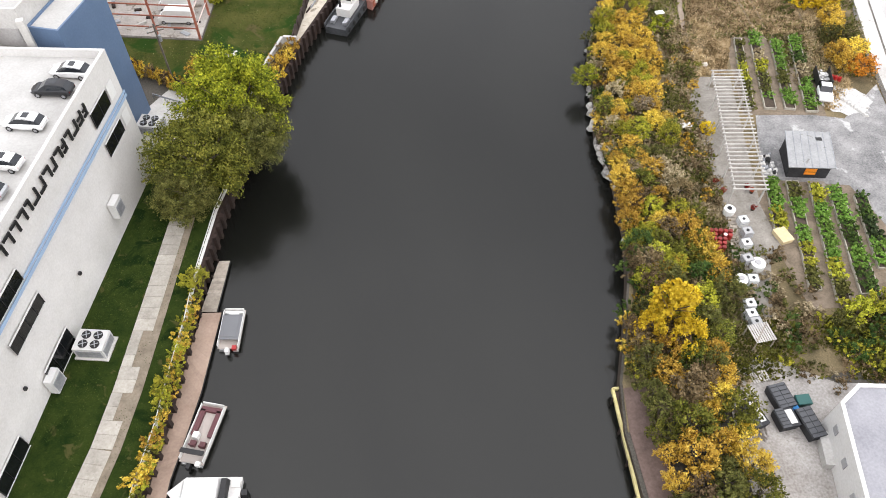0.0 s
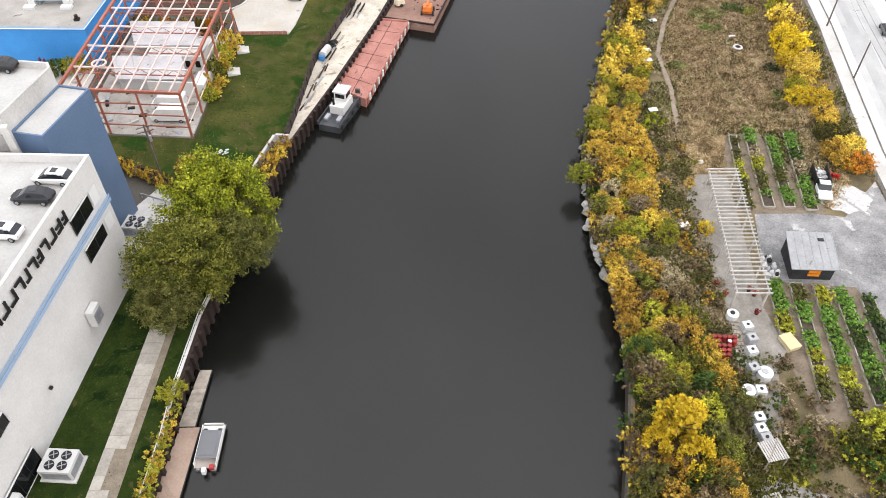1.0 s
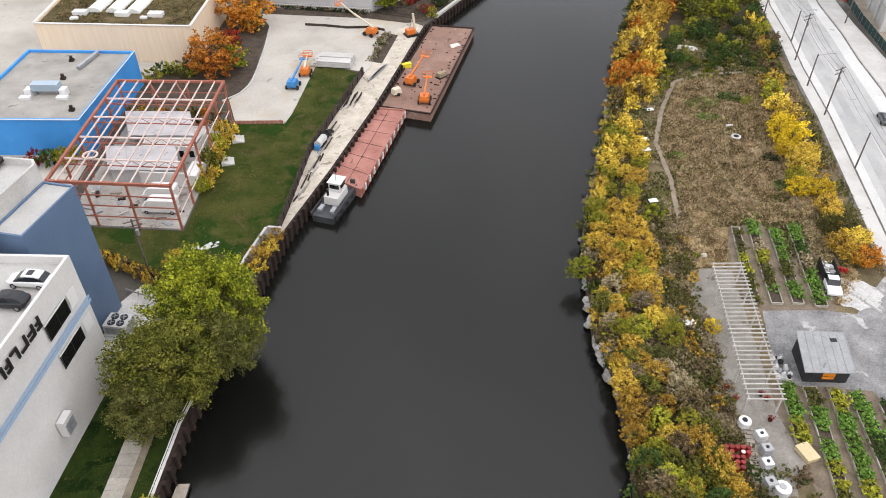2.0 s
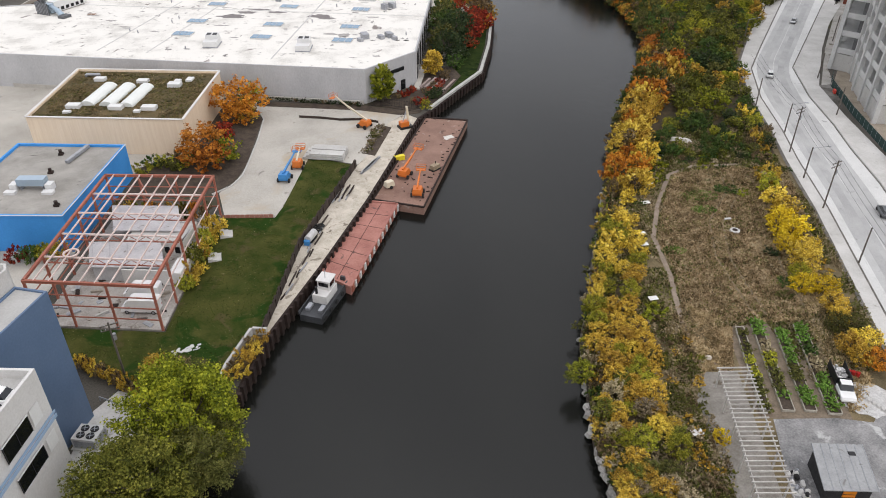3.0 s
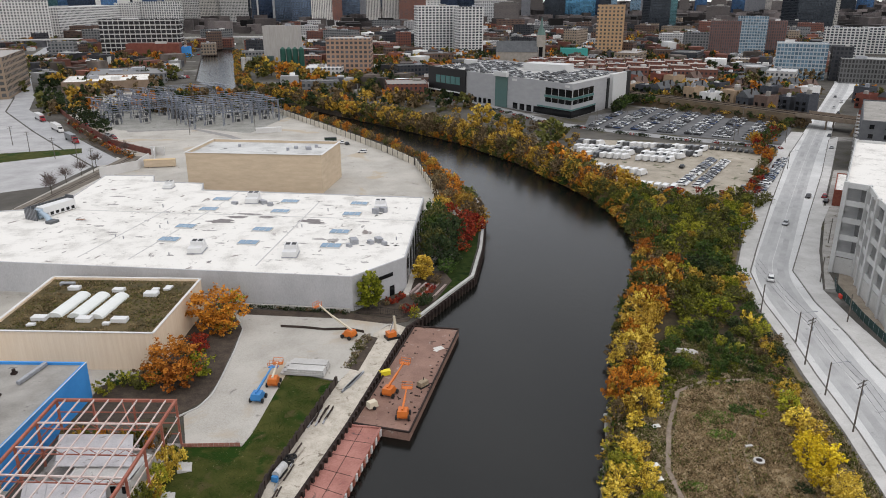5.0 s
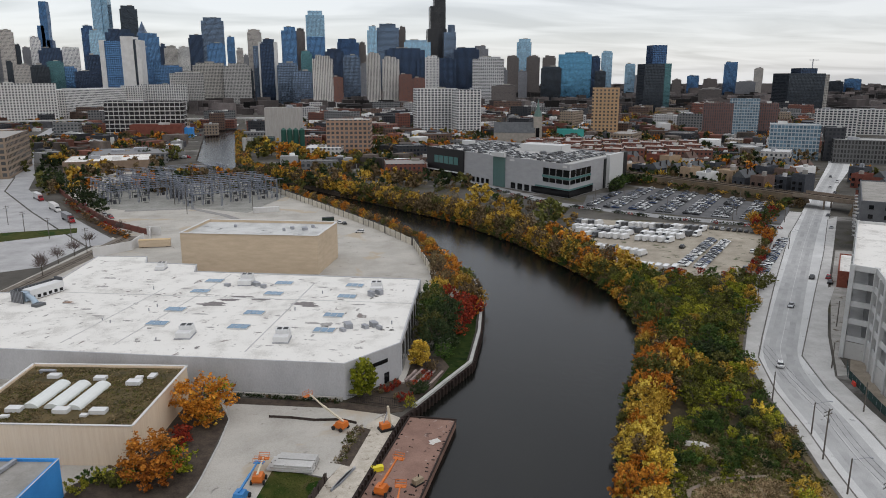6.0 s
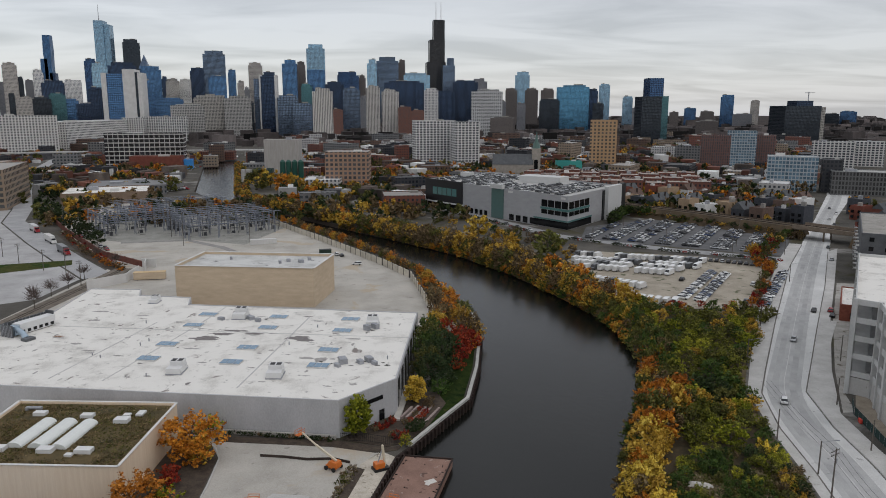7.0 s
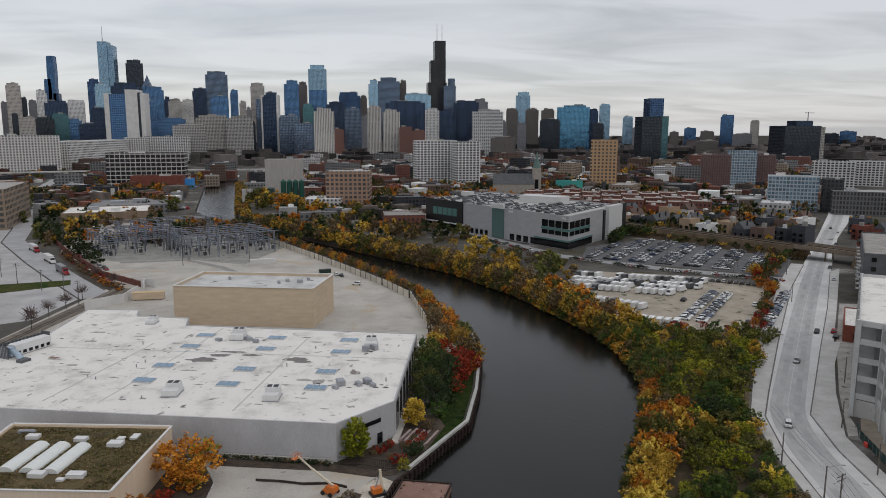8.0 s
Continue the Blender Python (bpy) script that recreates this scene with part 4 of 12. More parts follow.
slab("pavement_dirt_lot", surf("muddy_lot", (0.19, 0.17, 0.15), (0.42, 0.40, 0.38), 4, 0.9, spots=(((0.12, 0.105, 0.09), 3.0, 0.09), ((0.55, 0.55, 0.54), 2.2, 0.05))), [(31.2, 15), (31.4, 25), (31.8, 29), (33, 37), (38, 40), (45.4, 35.5), (58, 34), (60, 15)], -0.2, 0.05, "muddy grey gravel yard with puddle stains", "yard")

# ---- large buildings, left bank ----


def shell(name, label, poly, h, wall_mat, roof_mat, parapet=0.6, thick=0.4, category="building", extra=0.0):
    """A flat-roofed building: walls with a parapet, and the roof sheet inside it."""
    t = thing(name, label, category)
    n = len(poly)
    cx, cy = sum(p[0] for p in poly) / n, sum(p[1] for p in poly) / n
    area = sum(poly[i][0] * poly[(i + 1) % n][1] - poly[(i + 1) % n][0] * poly[i][1] for i in range(n))
    loop = poly if area > 0 else poly[::-1]
    inner = []
    for i in range(n):
        a, b, c = Vector(loop[i - 1]), Vector(loop[i]), Vector(loop[(i + 1) % n])
        d0, d1 = (b - a).normalized(), (c - b).normalized()
        n0, n1 = Vector((-d0.y, d0.x)), Vector((-d1.y, d1.x))
        k = (n0 + n1)
        inner.append(tuple(b + k * (thick / max(0.3, 1 + n0.dot(n1)))))
    for i in range(n):
        a, b = loop[i], loop[(i + 1) % n]
        Mesh().prism([a, b, inner[(i + 1) % n], inner[i]], -0.2, h).obj("wall", wall_mat, t)
    Mesh().prism(inner, h - parapet - 0.4, h - parapet).obj("roof", roof_mat, t)
    return t


TANWALL = surf("cream_metal_siding", (0.68, 0.53, 0.38), (0.78, 0.64, 0.485), 3, 0.6, stretch=(6, 6, 0.3))
SEDUM = surf("sedum_roof", (0.035, 0.033, 0.014), (0.15, 0.105, 0.048), 3.2, 0.95, bump=0.8)
BLUEWALL = surf("bright_blue_wall", (0.03, 0.22, 0.56), (0.05, 0.30, 0.70), 6, 0.6)
GREYROOF = surf("grey_gravel_roof", (0.20, 0.19, 0.17), (0.37, 0.35, 0.32), 5, 0.95, spots=(((0.10, 0.095, 0.085), 2.5, 0.06),))
GREYWALL = surf("pale_grey_stucco", (0.34, 0.34, 0.345), (0.50, 0.50, 0.505), 9, 0.8, stretch=(1, 1, 0.5))
TANBOX = surf("tan_ribbed_wall", (0.47, 0.37, 0.26), (0.60, 0.48, 0.35), 5, 0.7, stretch=(1, 1, 4))
SLATE = surf("slate_blue_metal", (0.085, 0.135, 0.22), (0.115, 0.175, 0.275), 6, 0.5)
DECK = surf("parking_deck", (0.34, 0.335, 0.32), (0.47, 0.465, 0.45), 5, 0.85)

green_hall = shell("green_roof_hall", "cream metal hall with a brown sedum roof and white skylights", [(-36.1, 168.2), (-32.1, 197.4), (-67.3, 203.2), (-70, 173.8)], 8.5, TANWALL, SEDUM, 0.5)
blue_hall = shell("blue_hall", "low bright blue hall with a grey gravel roof", [(-50.1, 131.6), (-46.1, 159.2), (-68, 162.5), (-72, 134.5)], 7.5, BLUEWALL, GREYROOF, 0.5)
warehouse = shell("warehouse", "long pale grey warehouse with a patched white membrane roof", [(3.7, 193.0), (17.5, 205.0), (28.2, 262.5), (-46.5, 282), (-47.8, 291.5), (-66.0, 296.5), (-68.0, 305.5), (-86.4, 308.7), (-88.6, 264.5), (-112, 262), (-142, 268), (-140, 228)], 9.0, GREYWALL, ROOFWHITE, 0.25)
tan_box = shell("tan_warehouse", "windowless tan warehouse with ribbed walls and a white roof", [(-58.6, 317), (-6.5, 305.5), (0.5, 332), (-52.5, 344)], 15.0, TANBOX, surf("weathered_roof_sheet", (0.26, 0.26, 0.25), (0.56, 0.56, 0.54), 9, 0.9, lo=0.3, hi=0.58, spots=(((0.14, 0.14, 0.14), 5.0, 0.07),)), 1.0)

# the showroom with cars on its roof
GARAGE = [(-34.0, 78.6), (-36.4, 66.5), (-38.6, 55), (-40.6, 45), (-42.8, 33), (-44.5, 20), (-90, 12), (-84, 86)]
showroom = shell("showroom", "white painted car showroom with rooftop parking and dark windows", GARAGE, 19.5, WHITE, DECK, 1.1, 0.35)
tower_s = shell("stair_tower", "slate blue stair tower with a pale flat roof", [(-39.3, 80.9), (-36.1, 90.6), (-40.2, 92), (-43.3, 82.2)], 20.8, SLATE, DECK, 0.25, 0.25)
deck2 = shell("upper_deck", "pale concrete upper parking deck with a parapet", [(-43.4, 82.0), (-40.3, 92), (-40.8, 93.2), (-80, 103), (-84, 90)], 23.3, CONCRETE, DECK, 0.9, 0.3)

# ---- showroom details ----
WALL_A, WALL_B = Vector((-34.0, 78.6, 0)), Vector((-42.8, 33, 0))
WALL_D = (WALL_B - WALL_A).normalized()
WALL_N = Vector((-WALL_D.y, WALL_D.x, 0))
WALL_ANGLE = math.atan2(WALL_D.y, WALL_D.x)
WALL_BOW = 0.12


def on_wall(s, z, out=0.0):
    return WALL_A + WALL_D * s + WALL_N * (out + WALL_BOW) + Vector((0, 0, z))


def wall_box(name, mat, s0, s1, z0, z1, proud, parent, label="", start=0.0):
    c = on_wall((s0 + s1) / 2, z0, start + proud / 2)
    return Mesh().box(c.x, c.y, c.z, abs(s1 - s0), proud, z1 - z0, WALL_ANGLE).obj(name, mat, parent, label)


STRIPE = plain("pale_blue_trim", (0.30, 0.42, 0.58), 0.5)
wall_box("trim_band", STRIPE, -0.2, 58, 12.3, 12.75, 0.10, showroom, "pale blue horizontal band")
wall_box("trim_band", STRIPE, -0.2, 58, 12.95, 13.3, 0.06, showroom, "pale blue horizontal band")
FRAMEGREY = plain("pale_frame", (0.55, 0.55, 0.54), 0.6)
for s0, s1, z0, z1 in ((3.7, 8.1, 14.2, 16.4), (3.3, 8.0, 9.6, 11.6), (28.8, 35.2, 8.6, 10.3), (29.2, 34.5, 13.2, 14.9), (28.6, 34.2, 0.2, 3.2), (41.2, 46.5, 0.2, 2.6), (42.0, 47.5, 8.6, 10.3), (14.0, 14.2, 8.0, 8.2)):
    if s1 - s0 < 1:
        continue
    wdw = wall_box("window", DARKGLASS, s0, s1, z0, z1, 0.10, showroom, "wide dark window opening")
    for z in (z0 - 0.08, z1):
        wall_box("frame", FRAMEGREY, s0 - 0.1, s1 + 0.1, z, z + 0.08, 0.16, wdw)
    k = max(2, int((s1 - s0) / 1.6))
    for i in range(k + 1):
        u = s0 + (s1 - s0) * i / k
        wall_box("mullion", BLACK, u - 0.04, u + 0.04, z0, z1, 0.14, wdw)
for s0, s1, z0, z1 in ((1.6, 3.2, 14.2, 16.4), (0.9, 2.6, 9.6, 11.6)):
    wall_box("panel", plain("pale_panel", (0.70, 0.70, 0.69), 0.6), s0, s1, z0, z1, 0.05, showroom, "pale blank wall panel")
for s, z in ((11.0, 3.7), (33.3, 0.3)):
    bx = wall_box("vent_hood", FRAMEGREY, s, s + 1.9, z, z + 2.4, 0.9, showroom, "pale boxy metal vent hood")
    wall_box("louvre", GALV, s + 0.15, s + 1.75, z + 0.2, z + 1.9, 0.05, bx, start=0.9)
# the raised sign along the parapet, as plain dark shapes
rng = random.Random(3)
s = 8.3
while s < 30:
    wide = rng.choice((0.9, 1.2, 1.3))
    mark = wall_box("sign_shape", BLACK, s, s + 0.32, 16.8, 18.3, 0.16, showroom, "black raised sign shape")
    kind = rng.choice((0, 1, 2))
    wall_box("stroke", BLACK, s + 0.32, s + wide, 16.8 if kind != 1 else 18.0, 17.1 if kind != 1 else 18.3, 0.16, mark)
    if kind == 2:
        wall_box("stroke", BLACK, s + 0.32, s + wide, 17.5, 17.75, 0.16, mark)
    s += wide + 0.3 + (0.9 if rng.random() < 0.12 else 0)
for s, z in ((1.7, 3.9), (22.4, 5.1), (37.0, 5.0)):
    wall_box("wall_lamp", BLACK, s, s + 0.35, z, z + 0.35, 0.3, showroom, "small black wall lamp")
# columns, and the bay under the upper deck, its shade put into darker concrete
for x, y in ((-43.0, 81.0), (-47.5, 81.9), (-58, 84.2), (-68, 86.4)):
    Mesh().box(x, y, 18.3, 0.8, 0.8, 4.2, 0.2).obj("column", CONCRETE, deck2)
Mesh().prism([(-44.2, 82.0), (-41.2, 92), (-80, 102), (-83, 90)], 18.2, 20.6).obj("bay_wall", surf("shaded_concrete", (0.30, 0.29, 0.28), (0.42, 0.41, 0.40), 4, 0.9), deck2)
for x, y, a, c in ((-37.4, 75.4, 168, "white"), (-38.8, 72.3, 170, "black"), (-40.6, 66.9, 168, "white"), (-41.6, 60.9, 166, "white"), (-42.3, 57.0, 166, "silver"), (-43.2, 51.5, 168, "white"), (-44.3, 46.0, 168, "black"), (-45, 42, 168, "white")):
    car(x, y, a, c, "suv", 18.42, "cars on the showroom roof", True, "on the rooftop deck")
car(-47.0, 93.6, 170, "black", "suv", 22.42, "cars on the showroom roof", True, "on the rooftop deck")


def condenser(x, y, turn, w=3.4, d=2.7, h=1.9, z=0.06):
    """A packaged cooling unit with four fans on a pad."""
    t = thing("cooling_unit", "pale metal cooling unit with four round fans on top", "air conditioner", pose(x, y, z, 0, 0, turn), "cooling units")
    Mesh().box(0, 0, 0, w + 0.5, d + 0.5, 0.15).obj("pad", CONCRETE, t)
    Mesh().box(0, 0, 0.15, w, d, h - 0.15).obj("housing", FRAMEGREY, t)
    for sx in (-1, 1):
        Mesh().box(sx * (w / 2 + 0.02), 0, 0.4, 0.06, d * 0.85, h * 0.6).obj("coil", GALV, t)
    for sy in (-1, 1):
        Mesh().box(0, sy * (d / 2 + 0.02), 0.4, w * 0.85, 0.06, h * 0.6).obj("coil", GALV, t)
    for sx in (-1, 1):
        for sy in (-1, 1):
            f = Mesh().cyl((sx * w * 0.2, sy * d * 0.22, h), (sx * w * 0.2, sy * d * 0.22, h + 0.12), 0.52, 0.52, 16).obj("fan", BLACK, t, "black round fan")
            b = Mesh()
            for k in range(4):
                a = k * math.pi / 2 + 0.4
                b.box(sx * w * 0.2 + 0.24 * math.cos(a), sy * d * 0.22 + 0.24 * math.sin(a), h + 0.125, 0.4, 0.10, 0.02, a)
            b.box(sx * w * 0.2, sy * d * 0.22, h + 0.125, 0.16, 0.16, 0.03)
            b.obj("blades", GALV, f)
    return t


condenser(-36.8, 49.4, -10)
condenser(-35.2, 86.0, -14, 3.2, 2.6, 1.8)
slab("pavement_service", CONCRETE, [(-37.5, 81), (-36.4, 91.5), (-34, 95), (-22.5, 90), (-24.5, 84), (-31, 80.4)], -0.2, 0.09, "stained concrete service pad beside the stair tower", "pavement")

# sidewalk of separate slabs, broken halfway
walk_l = [(-30.2, 80), (-30.8, 68), (-31.9, 59.8), (-32.9, 52.4), (-34.1, 43.7), (-35.3, 37.3), (-36.8, 31.6), (-38.6, 20)]
sidewalk = tagged(slab("sidewalk_bed", surf("gritty_soil", (0.14, 0.115, 0.085), (0.26, 0.22, 0.17), 1.5, 0.95), walk_l + beside(walk_l, 3.2)[::-1], -0.2, 0.075, "gritty earth bed below the sidewalk slabs", "sidewalk"))
SLABMAT = surf("sidewalk_concrete", (0.27, 0.25, 0.215), (0.41, 0.385, 0.34), 2.0, 0.9, vary=0.10)
for i, (x, y, a) in enumerate(along(walk_l, 1.6)):
    broken = 41.5 < y < 51.5
    wide = 2.3 if not broken else (1.2 if y > 47.8 or y < 44.5 else 2.2)
    nx, ny = -math.sin(a), math.cos(a)
    o = Mesh().box(x + nx * wide / 2 + 0.8 * math.cos(a), y + ny * wide / 2 + 0.8 * math.sin(a), 0.02, 1.57, wide, 0.10 if not broken else 0.12, a + (0.03 if broken and i % 2 else 0)).obj("slab", SLABMAT, sidewalk)

# white rail along the river wall
rail = thing("river_rail", "low white painted pipe rail along the river wall", "railing")
for (x0, y0), (x1, y1) in zip(FENCE, FENCE[1:]):
    Mesh().bar((x0 + 0.15, y0, 0.9), (x1 + 0.15, y1, 0.9), 0.09).obj("rail", plain("white_rail", (0.66, 0.66, 0.63), 0.5), rail)
    Mesh().bar((x0 + 0.15, y0, 0.12), (x1 + 0.15, y1, 0.12), 0.35, 0.15).obj("kerb", plain("white_rail", (0.66, 0.66, 0.63), 0.5), rail)
for x, y, a in along(FENCE, 2.4):
    Mesh().box(x + 0.15, y, 0.0, 0.08, 0.08, 0.9, a).obj("post", plain("white_rail", (0.66, 0.66, 0.63), 0.5), rail)


def dock(name, label, left, right, z, mat, board, joists=True):
    """A floating dock: boards across two beams, on piles."""
    t = thing(name, label, "dock")
    n = int(sum(math.hypot(b[0] - a[0], b[1] - a[1]) for a, b in zip(left, left[1:])) / board)

    def pick(line, f):
        f = f * (len(line) - 1)
        i = min(int(f), len(line) - 2)
        return Vector(line[i]).lerp(Vector(line[i + 1]), f - i)

    for i in range(n):
        g = 0.004 / n
        a, b, c, d = pick(left, i / n + g), pick(right, i / n + g), pick(right, (i + 1) / n - g), pick(left, (i + 1) / n - g)
        Mesh().prism([tuple(a), tuple(b), tuple(c), tuple(d)], z - 0.06, z).obj("board", mat, t)
    for line in (left, right):
        m = Mesh()
        for (x0, y0), (x1, y1) in zip(line, line[1:]):
            m.bar((x0, y0, z - 0.2), (x1, y1, z - 0.2), 0.14, 0.26)
        m.obj("beam", BLACK, t)
    for f in (0.02, 0.35, 0.68, 0.98):
        p = pick(left, f)
        Mesh().cyl((p.x, p.y, z - 2.5), (p.x, p.y, z + 0.5), 0.12, 0.12, 8).obj("pile", RUST, t)
    return t


dock("dock", "weathered grey plank dock floating at the river wall", [(-24.4, 61.9), (-26.0, 54.3)], [(-23.0, 61.8), (-24.1, 54.1)], -1.6, WOOD, 0.45)
dock("dock", "brown plank dock floating below the planted bank", [(-25.8, 54.1), (-27.2, 47), (-28.6, 39), (-29.6, 31), (-30.4, 22)], [(-23.5, 53.9), (-25.0, 43.5), (-26.2, 38), (-27.3, 33.5), (-28.4, 22)], -1.6, BROWNDECK, 0.62)


def pontoon(x, y, turn, length, wide, cover, label):
    t = thing("pontoon_boat", label, "boat", pose(x, y, WATER_Z, 0, 0, turn), "boats at the dock")
    hull = plain("boat_aluminium", (0.5, 0.5, 0.5), 0.35, 0.6)
    white = plain("boat_white", (0.72, 0.72, 0.70), 0.4)
    maroon = plain("boat_maroon", (0.10, 0.035, 0.04), 0.6)
    for k in (-1, 1):
        Mesh().cyl((-length / 2, k * wide * 0.33, 0.12), (length / 2 - 0.6, k * wide * 0.33, 0.12), 0.32, 0.32, 10).cyl((length / 2 - 0.6, k * wide * 0.33, 0.12), (length / 2, k * wide * 0.33, 0.25), 0.32, 0.05, 10).obj("pontoon", hull, t, smooth=False)
    Mesh().box(0, 0, 0.45, length * 0.96, wide, 0.10).obj("deck", plain("boat_carpet", (0.38, 0.34, 0.31), 0.9), t)
    for k in (-1, 1):
        Mesh().box(-0.1, k * wide * 0.48, 0.55, length * 0.88, 0.06, 0.62).obj("side_panel", white, t)
        Mesh().box(length * 0.14, k * wide * 0.34, 0.55, length * 0.42, wide * 0.2, 0.42).obj("bench", maroon if not cover else white, t)
    Mesh().box(length * 0.36, 0, 0.55, wide * 0.2, wide * 0.85, 0.42).obj("bench", maroon if not cover else white, t)
    Mesh().box(length * 0.45, 0, 0.55, 0.06, wide * 0.9, 0.6).obj("front_panel", white, t)
    if cover:
        Mesh().box(-length * 0.02, 0, 1.18, length * 0.62, wide * 0.92, 0.06).box(-length * 0.02, 0, 1.24, length * 0.5, wide * 0.7, 0.06).obj("cover", plain("boat_cover", (0.15, 0.155, 0.165), 0.8), t, "taut dark grey canvas cover")
    else:
        Mesh().box(-length * 0.08, wide * 0.18, 0.55, 0.7, 0.6, 0.75).obj("console", white, t)
        for sy in (-0.2, 0.2):
            Mesh().box(-length * 0.2, wide * sy, 0.55, 0.6, 0.6, 0.5).box(-length * 0.2 - 0.28, wide * sy, 0.9, 0.12, 0.6, 0.45).obj("seat", maroon, t)
        Mesh().box(-length * 0.36, 0, 1.5, 0.5, wide * 0.95, 0.18).obj("folded_canopy", BLACK, t, "folded black canopy")
        for k in (-1, 1):
            Mesh().bar((-length * 0.3, k * wide * 0.46, 0.6), (-length * 0.36, k * wide * 0.46, 1.55), 0.05).obj("canopy_pole", hull, t)
    mot = Mesh().box(-length / 2 - 0.35, 0, 0.35, 0.55, 0.42, 0.75).box(-length / 2 - 0.3, 0, -0.4, 0.2, 0.16, 0.8).obj("outboard_motor", BLACK if not cover else white, t)
    Mesh().box(-length / 2 + 0.1, -wide * 0.3, 0.55, 0.5, 0.5, 0.4).obj("fuel_box", LAMPRED if cover else white, t)
    return t


pontoon(-22.1, 51.4, 84, 5.6, 2.5, True, "covered pontoon boat moored at the brown dock")
pontoon(-24.3, 38.4, 73, 7.2, 2.7, False, "open pontoon boat with maroon seats at the dock")
cr = thing("cabin_cruiser", "white cabin cruiser with a pale canvas top at the dock", "boat", pose(-23.4, 31.6, WATER_Z, 0, 0, 174), "boats at the dock")
Mesh().prism([(-3.4, -1.4), (2.2, -1.45), (3.6, 0), (2.2, 1.45), (-3.4, 1.4)], -0.2, 0.95, [(-3.5, -1.6), (2.3, -1.6), (4.0, 0), (2.3, 1.6), (-3.5, 1.6)]).obj("hull", WHITE, cr)
Mesh().prism([(-1.6, -1.35), (2.6, -1.2), (2.6, 1.2), (-1.6, 1.35)], 0.95, 2.1, [(-1.3, -1.15), (2.0, -1.0), (2.0, 1.0), (-1.3, 1.15)]).obj("canvas_top", plain("white_canvas", (0.74, 0.74, 0.73), 0.8), cr, "pale taut canvas top")
Mesh().prism([(-2.3, -1.3), (-1.65, -1.3), (-1.65, 1.3), (-2.3, 1.3)], 0.95, 2.0, [(-2.2, -1.1), (-1.65, -1.1), (-1.65, 1.1), (-2.2, 1.1)]).obj("rear_screen", BLACK, cr)
Mesh().box(-3.9, 0, -0.1, 0.6, 0.6, 1.1).obj("outboard_motor", BLACK, cr)
for k in (-0.8, 0.8):
    Mesh().box(-3.0, k, 0.95, 0.9, 0.7, 0.35).obj("seat", WHITE, cr)

# ---- concrete flood wall, timber fence, utility pole ----
bank_wall("wall_corner", [(-20.9, 91.5), (-19.4, 97.7), (-16.7, 104.9)], CONCRETE, "pale low concrete retaining wall round a planted corner", 0.4, 1.3, -0.2)
bank_wall("wall_corner_end", [(-16.7, 104.9), (-14.6, 104.5)], CONCRETE, "pale low concrete wall end by the river", 0.4, 1.3, -0.2)
BOARD = surf("dark_fence_boards", (0.028, 0.021, 0.018), (0.07, 0.052, 0.043), 1.5, 0.9, vary=0.2)
FLINE = [(-40.6, 101), (-33.4, 96), (-30, 92.8), (-22.2, 91)]
fence = thing("board_fence", "dark weathered board fence overgrown with ivy", "fence")
for i, (x, y, a) in enumerate(along(FLINE, 0.5)):
    Mesh().box(x, y, 0, 0.47, 0.05, 1.9 + 0.06 * (i % 3), a).obj("board", BOARD, fence)
for x, y, a in along(FLINE, 2.5):
    Mesh().box(x - 0.08 * math.sin(a), y + 0.08 * math.cos(a), 0, 0.12, 0.12, 2.0, a).obj("post", BOARD, fence)
guard = thing("guard_rail", "bent galvanised guard rail beside the service pad", "guard rail")
Mesh().bar((-36, 93.4, 0.7), (-30.5, 90.5, 0.7), 0.08, 0.3).obj("beam", GALV, guard)
for k in range(4):
    f = k / 3
    Mesh().box(-36 + 5.5 * f, 93.4 - 2.9 * f, 0, 0.12, 0.12, 0.8).obj("post", GALV, guard)


def utility_pole(x, y, h, arm=1.6, turn=0.0, lamp=False, label="weathered timber utility pole with a crossarm"):
    t = thing("utility_pole", label, "pole", pose(x, y, 0, 0, 0, turn), "street poles")
    Mesh().cyl((0, 0, -0.3), (0, 0, h), 0.17, 0.12, 8).obj("pole", surf("pole_timber", (0.07, 0.06, 0.05), (0.16, 0.14, 0.12), 1.5, 0.9), t)
    if arm:
        for z in (h - 0.5, h - 1.3):
            Mesh().bar((-arm, 0.14, z), (arm, 0.14, z), 0.12).obj("crossarm", surf("pole_timber", (0.07, 0.06, 0.05), (0.16, 0.14, 0.12), 1.5, 0.9), t)
            for k in (-0.9, -0.45, 0.45, 0.9):
                Mesh().cyl((arm * k, 0.14, z + 0.06), (arm * k, 0.14, z + 0.28), 0.06, 0.04, 6).obj("insulator", GALV, t)
        Mesh().cyl((0.3, 0, h - 3.0), (0.3, 0, h - 2.0), 0.24, 0.24, 8).obj("transformer", GALV, t)
    if lamp:
        Mesh().cyl((0, 0, h - 0.3), (2.6, 0, h + 0.5), 0.05, 0.04, 6).obj("lamp_arm", GALV, t)
        Mesh().box(2.9, 0, h + 0.42, 0.8, 0.3, 0.14).obj("lamp_head", GALV, t)
    return t


utility_pole(-34.0, 98.4, 9.4, 1.2, 20)
g2 = random.Random(8)
sm = Mesh()
for i in range(26):
    a, x, y = g2.uniform(0, 3.1), g2.uniform(-1.9, 1.9), g2.uniform(-0.7, 0.7)
    sm.box(x, y + x * 0.3, 0, g2.uniform(0.3, 0.8), g2.uniform(0.2, 0.45), g2.uniform(0.02, 0.12), a)
scr0 = tagged(sm.obj("debris", plain("pale_plastic", (0.55, 0.55, 0.54), 0.5)), "scattered pale scraps lying on the lawn", "debris", kind="stuff")
scr0.location = (-26.2, 102.6, 0.07)

